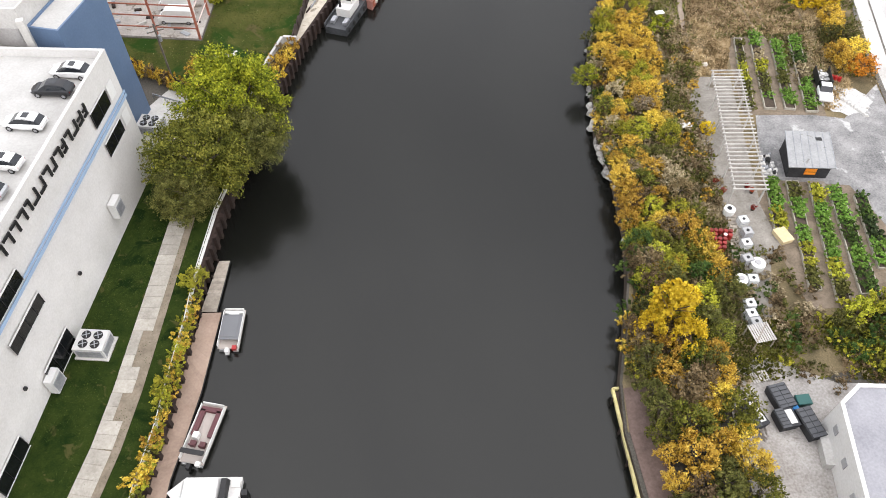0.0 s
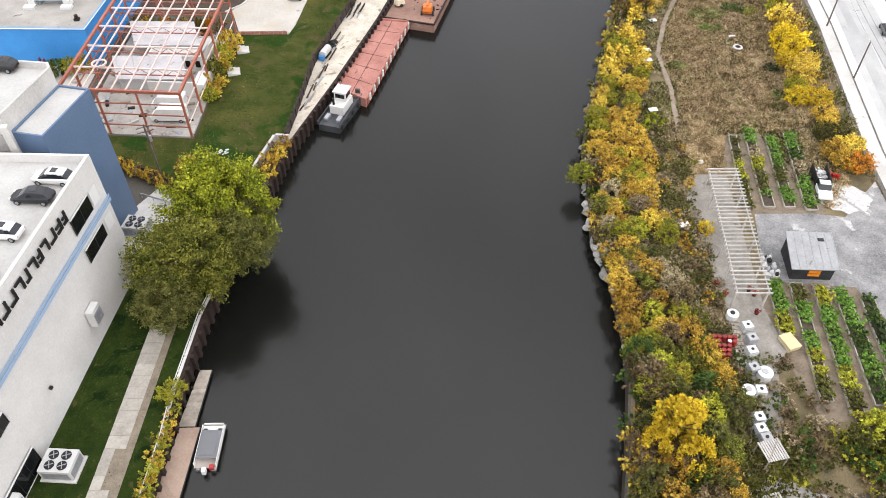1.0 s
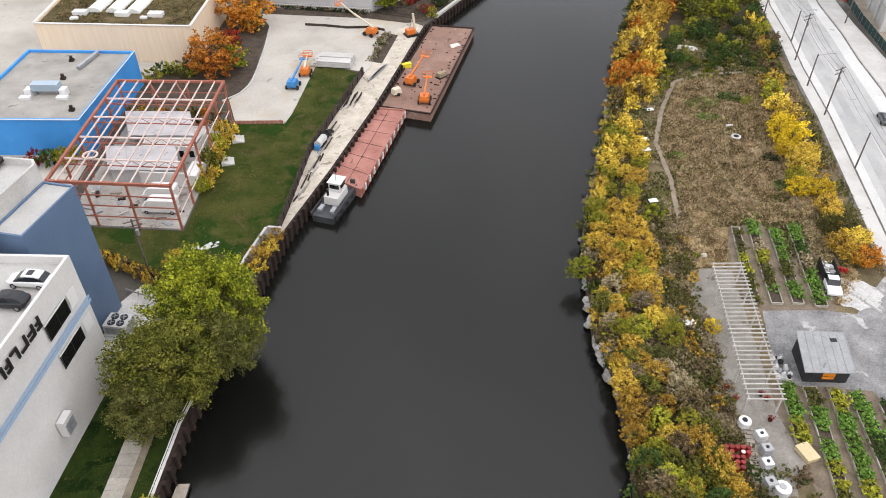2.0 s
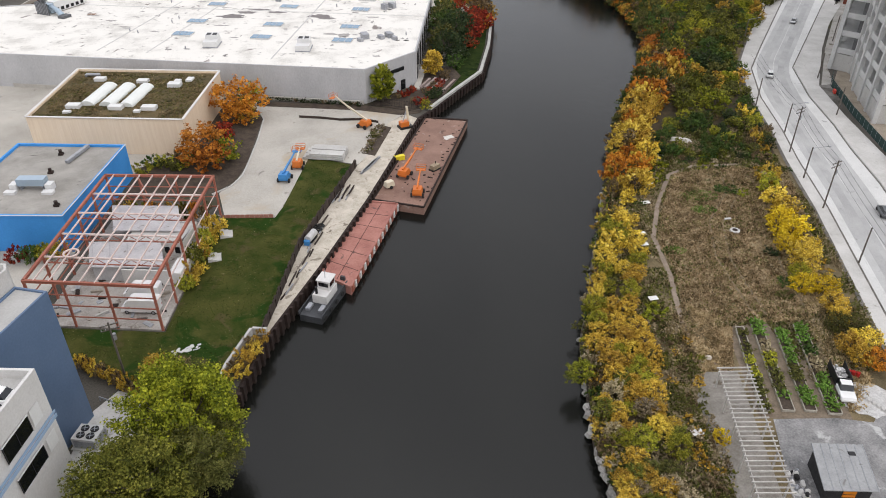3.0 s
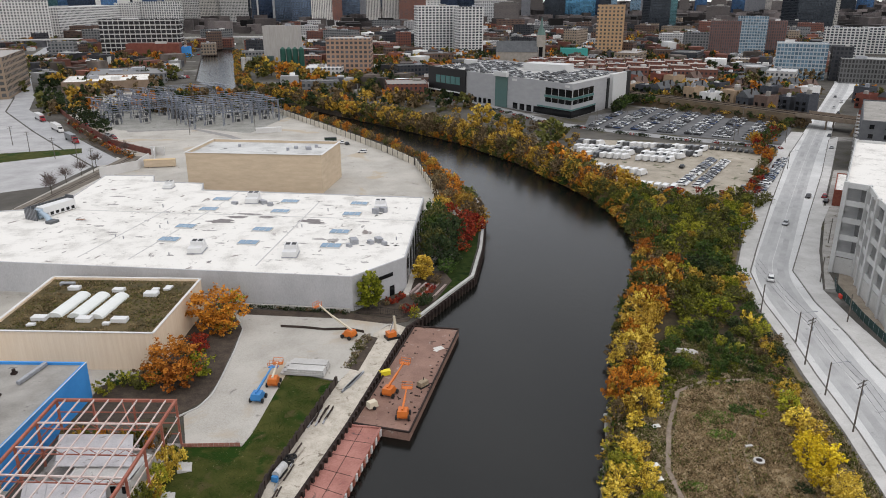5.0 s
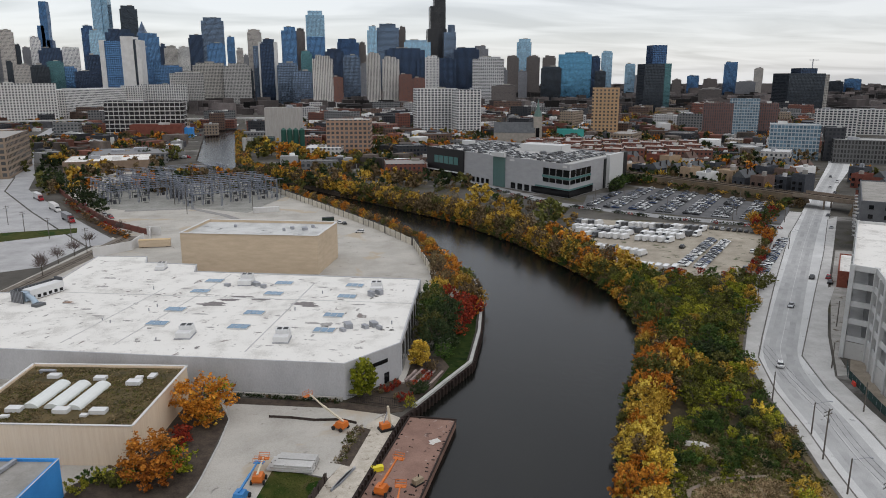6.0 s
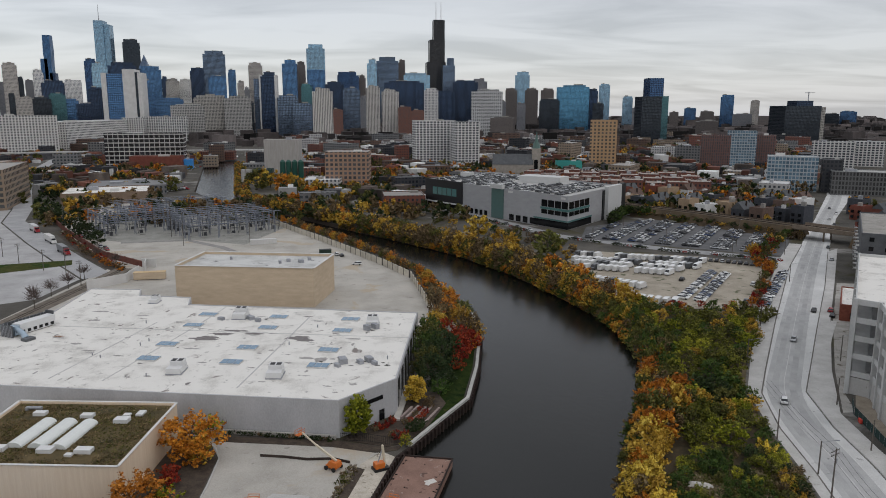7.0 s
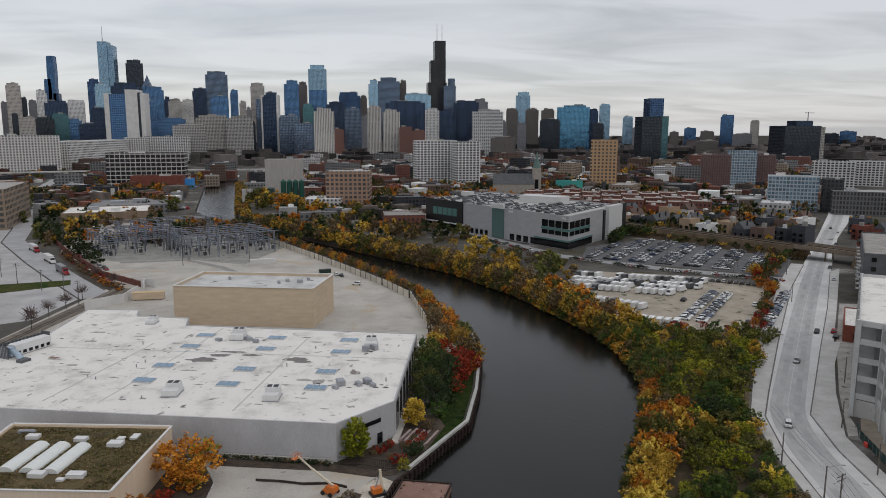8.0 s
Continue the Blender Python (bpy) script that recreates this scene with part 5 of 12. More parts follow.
# ---- the open steel frame ----
FR = [Vector((-30.3, 107.3)), Vector((-49.3, 110.9)), Vector((-45.8, 143.7)), Vector((-26.0, 140.9))]
slab("pavement_frame_floor", surf("stained_floor_slab", (0.22, 0.20, 0.18), (0.42, 0.395, 0.365), 4, 0.9, spots=(((0.13, 0.105, 0.085), 2.2, 0.09),)), [tuple(p) for p in FR], -0.2, 0.30, "stained concrete floor slab of the open frame", "floor")
prg_frame = random.Random(71)
steel = thing("framed_building", "red primed steel building frame stripped of its walls", "steel frame")
TOPZ = 8.6


def fr(u, v, z):
    """u: across from the river side to the west; v: from south to north."""
    a, b = FR[0].lerp(FR[1], u), FR[3].lerp(FR[2], u)
    p = a.lerp(b, v)
    return (p.x, p.y, z)


for v in (0, 0.2, 0.4, 0.6, 0.8, 1.0):
    for u in (0, 1.0):
        Mesh().bar(fr(u, v, 0.2), fr(u, v, TOPZ), 0.34).obj("column", REDSTEEL, steel)
    if v in (0, 1.0):
        for u in (0.36, 0.7):
            Mesh().bar(fr(u, v, 0.2), fr(u, v, TOPZ), 0.3).obj("column", REDSTEEL, steel)
for v in (0, 1.0):
    Mesh().bar(fr(-0.01, v, TOPZ), fr(1.01, v, TOPZ), 0.4, 0.45).obj("edge_beam", REDSTEEL, steel)
    for z in (2.2, 4.3, 6.3):
        Mesh().bar(fr(0, v, z), fr(1.0, v, z), 0.10, 0.2).obj("girt", REDSTEEL, steel)
for u in (0, 1.0):
    Mesh().bar(fr(u, 0, TOPZ), fr(u, 1, TOPZ), 0.4, 0.45).obj("edge_beam", REDSTEEL, steel)
    for z in (2.6, 5.4):
        Mesh().bar(fr(u, 0, z), fr(u, 1, z), 0.10, 0.2).obj("girt", REDSTEEL if u else PINKSTEEL, steel)
for k in range(8):
    u = 0.08 + 0.84 * k / 7
    Mesh().bar(fr(u, 0, TOPZ + 0.1), fr(u, 1, TOPZ + 0.1), 0.14, 0.26).obj("purlin", PINKSTEEL, steel)
for v in (0.2, 0.4, 0.6, 0.8):
    truss = Mesh().bar(fr(0, v, TOPZ - 0.15), fr(1, v, TOPZ - 0.15), 0.24).obj("truss", PINKSTEEL, steel)
    Mesh().bar(fr(0.02, v, TOPZ - 1.25), fr(0.98, v, TOPZ - 1.25), 0.16).obj("lower_chord", REDSTEEL, truss)
    web = Mesh()
    for k in range(14):
        web.bar(fr(k / 14, v, TOPZ - (1.2 if k % 2 else 0.25)), fr((k + 1) / 14, v, TOPZ - (0.25 if k % 2 else 1.2)), 0.08)
    web.obj("web", REDSTEEL, truss)
for u0 in (0.25, 0.5):
    Mesh().bar(fr(u0, 0.8, TOPZ - 0.3), fr(u0 + 0.2, 1.0, TOPZ - 0.3), 0.16).obj("brace", REDSTEEL, steel)
hoop = Mesh()
for k in range(16):
    a, b = 2 * math.pi * k / 16, 2 * math.pi * (k + 1) / 16
    c = Vector(fr(0.78, 0.22, TOPZ + 0.2))
    hoop.bar(c + Vector((1.1 * math.cos(a), 1.1 * math.sin(a), 0)), c + Vector((1.1 * math.cos(b), 1.1 * math.sin(b), 0)), 0.25)
hoop.obj("roof_hoop", PINKSTEEL, steel, "round steel roof opening")
# masonry remains inside: pale inner walls and a low room
room = thing("inner_room", "pale masonry room left standing inside the frame", "room")
for (u0, v0, u1, v1, h) in ((0.10, 0.34, 0.52, 0.34, 2.8), (0.14, 0.58, 0.62, 0.58, 3.0), (0.62, 0.58, 0.62, 0.78, 3.0), (0.14, 0.58, 0.10, 0.78, 3.0), (0.10, 0.78, 0.62, 0.78, 3.0)):
    a, b = Vector(fr(u0, v0, 0)), Vector(fr(u1, v1, 0))
    Mesh().bar((a.x, a.y, 0.3 + h / 2), (b.x, b.y, 0.3 + h / 2), 0.3, h).obj("wall", WHITE, room)
Mesh().prism([fr(0.13, 0.59, 0)[:2], fr(0.61, 0.59, 0)[:2], fr(0.61, 0.77, 0)[:2], fr(0.11, 0.77, 0)[:2]], 3.1, 3.3).obj("roof", CONCRETE, room)
SHEET = surf("pale_roof_sheet", (0.36, 0.35, 0.36), (0.54, 0.525, 0.53), 2.5, 0.8, spots=(((0.24, 0.22, 0.21), 1.6, 0.08),))
annex = thing("inner_room", "second low pale room with a sheet roof inside the frame", "room")
Mesh().prism([(-46.0, 129.0), (-34.1, 127.4), (-32.2, 120.2), (-43.8, 121.7)], 0.3, 3.1).obj("wall", GREYWALL, annex)
Mesh().prism([(-46.3, 129.3), (-33.9, 127.7), (-31.9, 119.9), (-44.1, 121.4)], 3.1, 3.3).obj("roof", SHEET, annex)
for k in range(4):
    Mesh().bar((-43.6 + 2.9 * k, 121.3 - 0.37 * k, 3.34), (-45.6 + 2.95 * k, 129.1 - 0.38 * k, 3.34), 0.12, 0.08).obj("roof_seam", GREYWALL, annex)
Mesh().prism([(-45.2, 141.0), (-33.0, 139.4), (-30.9, 130.4), (-42.8, 132.0)], 3.5, 3.7).obj("roof_sheet", SHEET, room)
for k in range(5):
    a = fr(0.18 + 0.09 * k, 0.576, 0)
    Mesh().box(a[0], a[1], 1.1, 0.9, 0.1, 1.3, -0.19).obj("window_opening", DARKGLASS, room)
car(-34.9, 116.2, 171, "white", "van", 0.3, "vans in the steel frame", True, "under the steel frame")
car(-34.4, 112.6, 171, "white", "van", 0.3, "vans in the steel frame", True, "under the steel frame")
car(-29.6, 121.5, 80, "white", "van", 0.3, "vans in the steel frame", True, "under the steel frame")
for x, y in ((-25.2, 126.5), (-24.1, 134.0)):
    st = thing("concrete_steps", "small block of pale concrete entrance steps", "steps", pose(x, y, 0.06, 0, 0, 8))
    for k in range(3):
        Mesh().box(-0.35 * k, 0, 0.2 * k, 2.2 - 0.7 * k, 2.4, 0.2).obj("step", CONCRETE, st)

for k in range(70):
    q = fr(prg_frame.uniform(0.04, 0.96), prg_frame.choice((prg_frame.uniform(0.03, 0.3), prg_frame.uniform(0.8, 0.97), prg_frame.uniform(0.03, 0.97))), 0.3)
    dbr = thing("debris_piece", "broken building debris lying on the floor slab", "debris", pose(q[0], q[1], 0.3, 0, 0, prg_frame.uniform(0, 180)), "debris in the frame")
    Mesh().box(0, 0, 0, prg_frame.uniform(0.5, 2.2), prg_frame.uniform(0.25, 0.9), prg_frame.uniform(0.08, 0.4)).obj("board", prg_frame.choice((WOOD, BOARD, RUST, CONCRETE, GALV)), dbr)
for q0, q1, n_ in ((0.0, 1.0, 7),):
    for k in range(n_):
        q = fr(-0.02 - 0.02 * (k % 2), 0.30 + 0.66 * k / n_, 0)
        tree(q[0], q[1], (LIME, YELLOW, MOSSY, GOLD)[k % 4], 1.3 + 0.3 * (k % 3), 2.6 + 0.9 * (k % 3), "shrub", group="vines on the frame")
for k in range(9):
    q = fr(0.12 + 0.1 * k, 0.95, 0)
    tree(q[0], q[1], (BROWN, ORANGE, MOSSY, GOLD)[k % 4], 1.4, 3.4, "shrub", 0.3, group="vines on the frame")

# ---- roofs of the halls ----


def curb_skylight(parent, x, y, z, w, d, turn, mat, name="skylight"):
    a = Mesh().box(x, y, z, w, d, 0.35, turn).obj(name, FRAMEGREY, parent)
    n = 3
    for i in range(n):
        o = (i - (n - 1) / 2) * w / n
        Mesh().box(x + o * math.cos(turn), y + o * math.sin(turn), z + 0.35, w / n * 0.9, d * 0.9, 0.08, turn).obj("pane", mat, a)
    return a


def rooftop_unit(x, y, z, turn, w=3.2, d=4.0, h=2.2):
    t = thing("rooftop_unit", "white boxy rooftop air handling unit with a grille", "air conditioner", pose(x, y, z, 0, 0, turn), "rooftop units")
    Mesh().box(0, 0, 0, w * 1.1, d * 1.05, 0.3).obj("curb", GALV, t)
    Mesh().box(0, 0, 0.3, w, d, h * 0.55).obj("housing", plain("unit_white", (0.66, 0.66, 0.65), 0.5), t)
    Mesh().prism([(-w * 0.45, 0), (w * 0.45, 0), (w * 0.45, d * 0.48), (-w * 0.45, d * 0.48)], 0.3 + h * 0.55, h + 0.3).obj("hood", plain("unit_white", (0.66, 0.66, 0.65), 0.5), t)
    for k in (-0.22, 0.22):
        Mesh().box(w * k, d * 0.24, h + 0.3, w * 0.32, d * 0.34, 0.06).obj("fan_grille", BLACK, t)
    return t


BLUEPANE = plain("blue_grey_pane", (0.13, 0.24, 0.34), 0.12, spec=0.6)
WANGLE = math.atan2(-23.4, 92)
for x, y in ((-37.9, 268.5), (-40.2, 257.0), (-15.5, 263.0), (-17.7, 251.7), (-43.7, 239.4), (-45.8, 227.6), (-21.3, 233.5), (-23.9, 222.1), (6.8, 257.5), (4.3, 245.9), (0.7, 228.6), (-1.6, 216.6)):
    curb_skylight(warehouse, x, y, 8.74, 5.4, 3.4, WANGLE, BLUEPANE)
for x, y, s in ((-36.4, 217.2, 1.0), (-11.8, 211.2, 1.0), (-27.4, 264.6, 1.1), (13.3, 251.2, 1.0), (-58.7, 286.8, 0.8)):
    rooftop_unit(x, y, 8.72, math.degrees(WANGLE) + 8, 3.6 * s, 5.0 * s, 2.4 * s)
for x0, y0, x1, y1 in ((-52.7, 212.8, -38.9, 257.9), (-38.9, 257.9, -34, 277), (-82, 262, 24, 237), (-66, 216, -52, 262), (-20, 204, -6, 262)):
    Mesh().bar((x0, y0, 8.78), (x1, y1, 8.78), 0.35, 0.06).obj("seam", surf("roof_seam", (0.40, 0.39, 0.38), (0.55, 0.54, 0.53), 2, 0.8), warehouse)
BROWNPATCH = surf("bare_roof_patch", (0.135, 0.12, 0.115), (0.25, 0.232, 0.225), 1.0, 0.9)
GREYPATCH = surf("worn_roof_patch", (0.24, 0.23, 0.215), (0.42, 0.405, 0.385), 1.0, 0.9)


def blot(x, y, z, rx, ry, turn, seed, mat, owner, name="patch"):
    """A thin worn patch with a ragged edge."""
    rng = random.Random(seed)
    pts = []
    for k in range(22):
        a = 2 * math.pi * k / 22
        q = rng.uniform(0.55, 1.1)
        px, py = math.cos(a) * rx * q, math.sin(a) * ry * q
        pts.append((x + px * math.cos(turn) - py * math.sin(turn), y + px * math.sin(turn) + py * math.cos(turn)))
    m = Mesh()
    m.add([(px, py, z) for px, py in pts] + [(x, y, z + 0.015)], [(k, (k + 1) % 22, 22) for k in range(22)])
    return m.obj(name, mat, owner)


prg = random.Random(14)
for i, (x, y, rx, ry) in enumerate(((-34.5, 243.8, 4.5, 2.6), (-30.5, 247.5, 4.0, 1.6), (-8.0, 240.8, 4.2, 2.4), (-6.5, 238.5, 3.2, 1.6), (-21.3, 246.6, 3.2, 1.2), (-27.5, 250.5, 5.0, 0.9))):
    blot(x, y, 8.765, rx, ry, WANGLE, 100 + i, BROWNPATCH, warehouse)
for i, (x, y, rx, ry) in enumerate(((-3.1, 257.3, 2.0, 0.8), (-4.8, 223.2, 2.4, 1.2), (-71.6, 266.8, 2.2, 0.9), (-63.5, 236.5, 2.2, 0.8), (-69.2, 243.4, 2.0, 0.9), (-36.3, 234.9, 2.6, 0.7), (-58.2, 270.3, 2.2, 0.6), (-54.5, 231.4, 1.8, 0.6), (-1.0, 221.5, 1.8, 2.4), (7.6, 238.0, 2.6, 0.6), (-45.4, 261.4, 1.5, 1.0), (-75.7, 249.5, 2.6, 0.7), (-31.5, 223.2, 1.6, 0.6), (-9.2, 220.1, 1.4, 0.6), (-72.9, 276.9, 3.0, 1.0), (-37.2, 253.6, 1.8, 0.5))):
    blot(x, y, 8.765, rx, ry, WANGLE, 130 + i, GREYPATCH, warehouse)
DARKPATCH = surf("torn_roof_patch", (0.035, 0.033, 0.03), (0.12, 0.11, 0.10), 0.8, 0.9)
for i in range(26):
    cx_, cy_ = prg.choice(((9, 217.6), (5, 218.4), (12, 246), (-22, 260.5), (2.6, 221), (14, 216)))
    blot(cx_ + prg.gauss(0, 1.8), cy_ + prg.gauss(0, 1.3), 8.775 + 0.001 * i, prg.uniform(0.3, 1.3), prg.uniform(0.2, 0.6), WANGLE + prg.uniform(-0.3, 0.3), 400 + i, DARKPATCH, warehouse)
n_ = 0
while n_ < 110:
    x, y = prg.uniform(-84, 25), prg.uniform(196, 300)
    if inside([(5, 197), (15, 207), (25, 258), (-48, 278), (-84, 300), (-86, 222)], x, y):
        n_ += 1
        blot(x, y, 8.765 + 0.002 * (n_ % 5), prg.uniform(0.3, 1.5), prg.uniform(0.2, 0.6), WANGLE + prg.choice((0, 0, 1.57)), 200 + n_, prg.choice((GREYPATCH, GREYPATCH, BROWNPATCH)), warehouse)
for x, y, w_ in ((9, 217.5, 1.2), (11.3, 218.8, 1.6), (12.6, 216.2, 1.0), (4.6, 218.6, 1.8), (3.2, 215.8, 1.0), (11.5, 246, 1.2), (14, 247.5, 1.4), (-24, 262, 1.6), (-21.5, 259, 1.0), (-33, 262.5, 1.2)):
    v_ = Mesh().box(x, y, 8.7, w_, w_ * 1.6, prg.uniform(0.8, 1.7), prg.uniform(0, 1)).obj("vent", GALV, warehouse, "grey metal roof vent")
for i in range(11):
    x, y = prg.uniform(-70, 18), prg.uniform(212, 272)
    if inside([(5, 197), (15, 207), (25, 258), (-48, 278), (-84, 300), (-86, 222)], x, y):
        Mesh().cyl((x, y, 8.7), (x, y, 8.7 + prg.uniform(0.5, 1.1)), 0.16, 0.16, 8).obj("vent_pipe", GALV, warehouse)
TB = [(-58.6, 317), (-6.5, 305.5), (0.5, 332), (-52.5, 344)]
for (x0, y0), (x1, y1) in zip(TB, TB[1:] + TB[:1]):
    Mesh().bar((x0, y0, 15.06), (x1, y1, 15.06), 0.9, 0.12).obj("coping", WHITE, tan_box)
for x, y, w_ in ((-12, 322, 2.0), (-17, 324, 1.4), (-20, 321, 1.0), (-9, 326, 1.2), (-40, 331, 1.0)):
    Mesh().box(x, y, 13.9, w_, w_ * 1.4, 1.2, 0.2).obj("vent", GALV, tan_box, "grey metal roof vent")
# the screened plant at the west end, with a duct
scr = thing("plant_screen", "dark grey louvred screen round white rooftop plant", "roof screen", pose(-86.6, 258.2, 8.7, 0, 0, 60))
SCREEN = plain("screen_grey", (0.10, 0.105, 0.11), 0.6)
Mesh().box(0, 2.8, 0, 15.0, 0.25, 3.6).obj("screen", SCREEN, scr)
Mesh().box(-7.4, 0.4, 0, 0.25, 5.0, 3.6).obj("screen", SCREEN, scr)
Mesh().box(7.4, 1.2, 0, 0.25, 3.4, 4.2).obj("screen", SCREEN, scr)
for k in range(8):
    Mesh().box(-7.58, -1.75 + 0.6 * k, 0.15, 0.14, 0.14, 3.3).obj("louvre", GALV, scr)
for k in range(5):
    Mesh().box(7.58, -0.2 + 0.7 * k, 0.15, 0.14, 0.14, 3.9).obj("louvre", GALV, scr)
for k in range(12):
    Mesh().box(-6.6 + 1.2 * k, 2.6, 0.1, 0.14, 0.14, 3.4).obj("louvre", GALV, scr)
unit = Mesh().box(1, -0.2, 0.35, 11.5, 3.2, 3.0).obj("plant", plain("unit_white", (0.66, 0.66, 0.65), 0.5), scr)
for k in range(6):
    Mesh().box(-3.9 + 1.9 * k, -1.84, 0.6, 1.1, 0.08, 0.9).obj("grille", DARKGLASS, scr)
for k in (-1, 1):
    Mesh().box(1, -0.2 + 1.2 * k, 0, 11.5, 0.3, 0.35).obj("rail", GREYROOF, scr)
DUCT = plain("pale_blue_duct", (0.36, 0.45, 0.53), 0.4, 0.3)
Mesh().box(-5.6, -0.4, 0.4, 1.6, 2.6, 2.6).obj("duct_box", DUCT, scr)
Mesh().cyl((-5.6, -1.6, 2.0), (-6.0, -4.2, 1.5), 0.75, 0.75, 12).obj("duct", DUCT, scr)
Mesh().cyl((-6.0, -4.1, 1.6), (-6.6, -6.4, 0.3), 0.75, 0.85, 12).obj("duct", DUCT, scr)
Mesh().box(-7.0, -7.6, 0, 3.0, 2.2, 0.8).obj("duct_base", SCREEN, scr)
blot(-76.5, 251.0, 8.785, 2.0, 0.9, WANGLE, 951, surf("rusty_roof_stain", (0.16, 0.08, 0.045), (0.33, 0.21, 0.15), 1.0, 0.9), warehouse)
# warehouse wall openings at the cut corner and the east face
for s0, z0, w_, h_ in ((0.55, 5.3, 7.0, 1.0), (0.72, 0.1, 1.6, 2.6)):
    a, b = Vector((3.7, 193.0)), Vector((17.5, 205.0))
    p = a.lerp(b, s0)
    Mesh().box(p.x + 0.05, p.y - 0.05, z0, w_, 0.12, h_, math.atan2(12, 13.8)).obj("louvre" if h_ < 2 else "door", DARKGLASS, warehouse)
for k in range(7):
    p = Vector((17.5, 205.0)).lerp(Vector((28.2, 262.5)), 0.08 + 0.13 * k)
    Mesh().box(p.x + 0.05, p.y, 0.4, 4.2, 0.14, 7.2, math.atan2(57.5, 10.7)).obj("window", DARKGLASS, warehouse)
Mesh().prism([(3.0, 192.6), (-89.2, 215.9), (-89.3, 215.5), (2.9, 192.2)], 0, 1.0).obj("plinth", surf("stained_plinth", (0.34, 0.32, 0.29), (0.48, 0.46, 0.42), 3, 0.9), warehouse)
HEDGE = [(-22, 198.8), (2, 191.6)]
for i, (x, y, _) in enumerate(along(HEDGE, 1.3)):
    tree(x, y, DARKG if i % 6 else BROWN, 1.0, 0.9, "shrub", group="low hedge by the warehouse")

# green roof furniture
HALL = [(-36.1, 168.2), (-32.1, 197.4), (-67.3, 203.2), (-70, 173.8)]
for (x0, y0), (x1, y1) in zip(HALL, HALL[1:] + HALL[:1]):
    Mesh().bar((x0, y0, 8.56), (x1, y1, 8.56), 0.55, 0.1).obj("coping", WHITE, green_hall)
for x, y in ((-57.8, 185.6), (-53.4, 184.8), (-49.0, 183.8)):
    m = Mesh()
    for k in range(8):
        a0, a1 = math.pi * k / 8, math.pi * (k + 1) / 8
        ring0 = [(math.cos(a) * 1.7, math.sin(a) * 1.1) for a in (a0, a1)]
        m.add([(ring0[0][0], -6, ring0[0][1]), (ring0[1][0], -6, ring0[1][1]), (ring0[1][0], 6, ring0[1][1]), (ring0[0][0], 6, ring0[0][1])], [(0, 1, 2, 3)])
    m.add([(math.cos(math.pi * k / 8) * 1.7, -6, math.sin(math.pi * k / 8) * 1.1) for k in range(9)], [tuple(range(9))])
    m.add([(math.cos(math.pi * k / 8) * 1.7, 6, math.sin(math.pi * k / 8) * 1.1) for k in range(9)], [tuple(range(8, -1, -1))])
    o = m.obj("barrel_skylight", plain("opal_skylight", (0.68, 0.70, 0.67), 0.35), green_hall, "white vaulted skylight")
    o.matrix_basis = pose(x, y, 8.0, 0, 0, -11)
for x, y, w_, d_, h_ in ((-61.5, 179, 3.0, 1.8, 0.9), (-52, 177.2, 3.0, 1.8, 0.9), (-44.6, 176, 3.2, 1.8, 0.9), (-60, 195.6, 2.6, 1.6, 0.8), (-49.5, 193, 2.6, 1.6, 0.8), (-41.5, 189.6, 3.0, 2.0, 0.9), (-38.6, 193.2, 1.5, 2.4, 0.5), (-62.2, 176.2, 1.6, 1.0, 0.5), (-47, 174.8, 1.4, 1.0, 0.5), (-41.3, 192.6, 1.5, 1.4, 0.5)):
    Mesh().box(x, y, 7.95, w_, d_, h_, -0.15).obj("roof_hatch", plain("unit_white", (0.66, 0.66, 0.65), 0.5), green_hall)
Mesh().cyl((-64, 198.5, 8.6), (-60.6, 198, 8.6), 0.35, 0.35, 10).cyl((-64, 198.5, 8.0), (-64, 198.5, 8.6), 0.4, 0.4, 8).obj("duct", GALV, green_hall)
Mesh().prism([(-36.0, 171.0), (-35.6, 174.2), (-35.5, 174.2), (-35.9, 171.0)], 0.2, 7.6).obj("panel", plain("grey_panel", (0.32, 0.36, 0.42), 0.5), green_hall, "tall blue-grey corner panel")
tufts("sedum", [(-37, 169.4), (-33.2, 196.4), (-66.6, 202), (-69, 174.6)], 6000, BROWN, 0.3, "", "", 41, 8.02, tall=0.6, parent=green_hall)
tufts("sedum", [(-37, 169.4), (-33.2, 196.4), (-66.6, 202), (-69, 174.6)], 5000, OLIVE, 0.3, "", "", 42, 8.02, tall=0.6, parent=green_hall)
# blue hall roof plant
bu = thing("rooftop_unit", "long pale blue rooftop unit with white ducts", "air conditioner", pose(-58.6, 143.2, 7.0, 0, 0, -6), "rooftop units")
Mesh().box(0, 0, 0.9, 5.0, 1.8, 1.3).obj("housing", plain("pale_blue_duct", (0.42, 0.50, 0.56), 0.4, 0.3), bu)
for k in (-1, 1):
    Mesh().box(k * 3.2, -0.4, 0, 1.2, 1.6, 1.3).obj("duct", plain("unit_white", (0.66, 0.66, 0.65), 0.5), bu)
    Mesh().box(k * 3.4, -2.0, 0, 2.0, 1.2, 0.5).obj("duct_foot", plain("unit_white", (0.66, 0.66, 0.65), 0.5), bu)
    Mesh().box(k * 2.0, 0, 0, 0.2, 1.6, 0.9).obj("stand", GALV, bu)
Mesh().bar((-55.5, 152.5, 7.5), (-53.4, 159.5, 7.5), 0.7, 0.6).obj("duct", GALV, blue_hall)
for x, y in ((-57.5, 149), (-58, 157), (-52.5, 136)):
    Mesh().box(x, y, 7.0, 0.9, 0.9, 0.4).cyl((x, y, 7.4), (x, y, 8.0), 0.3, 0.35, 8).obj("roof_vent", RUST, blue_hall)
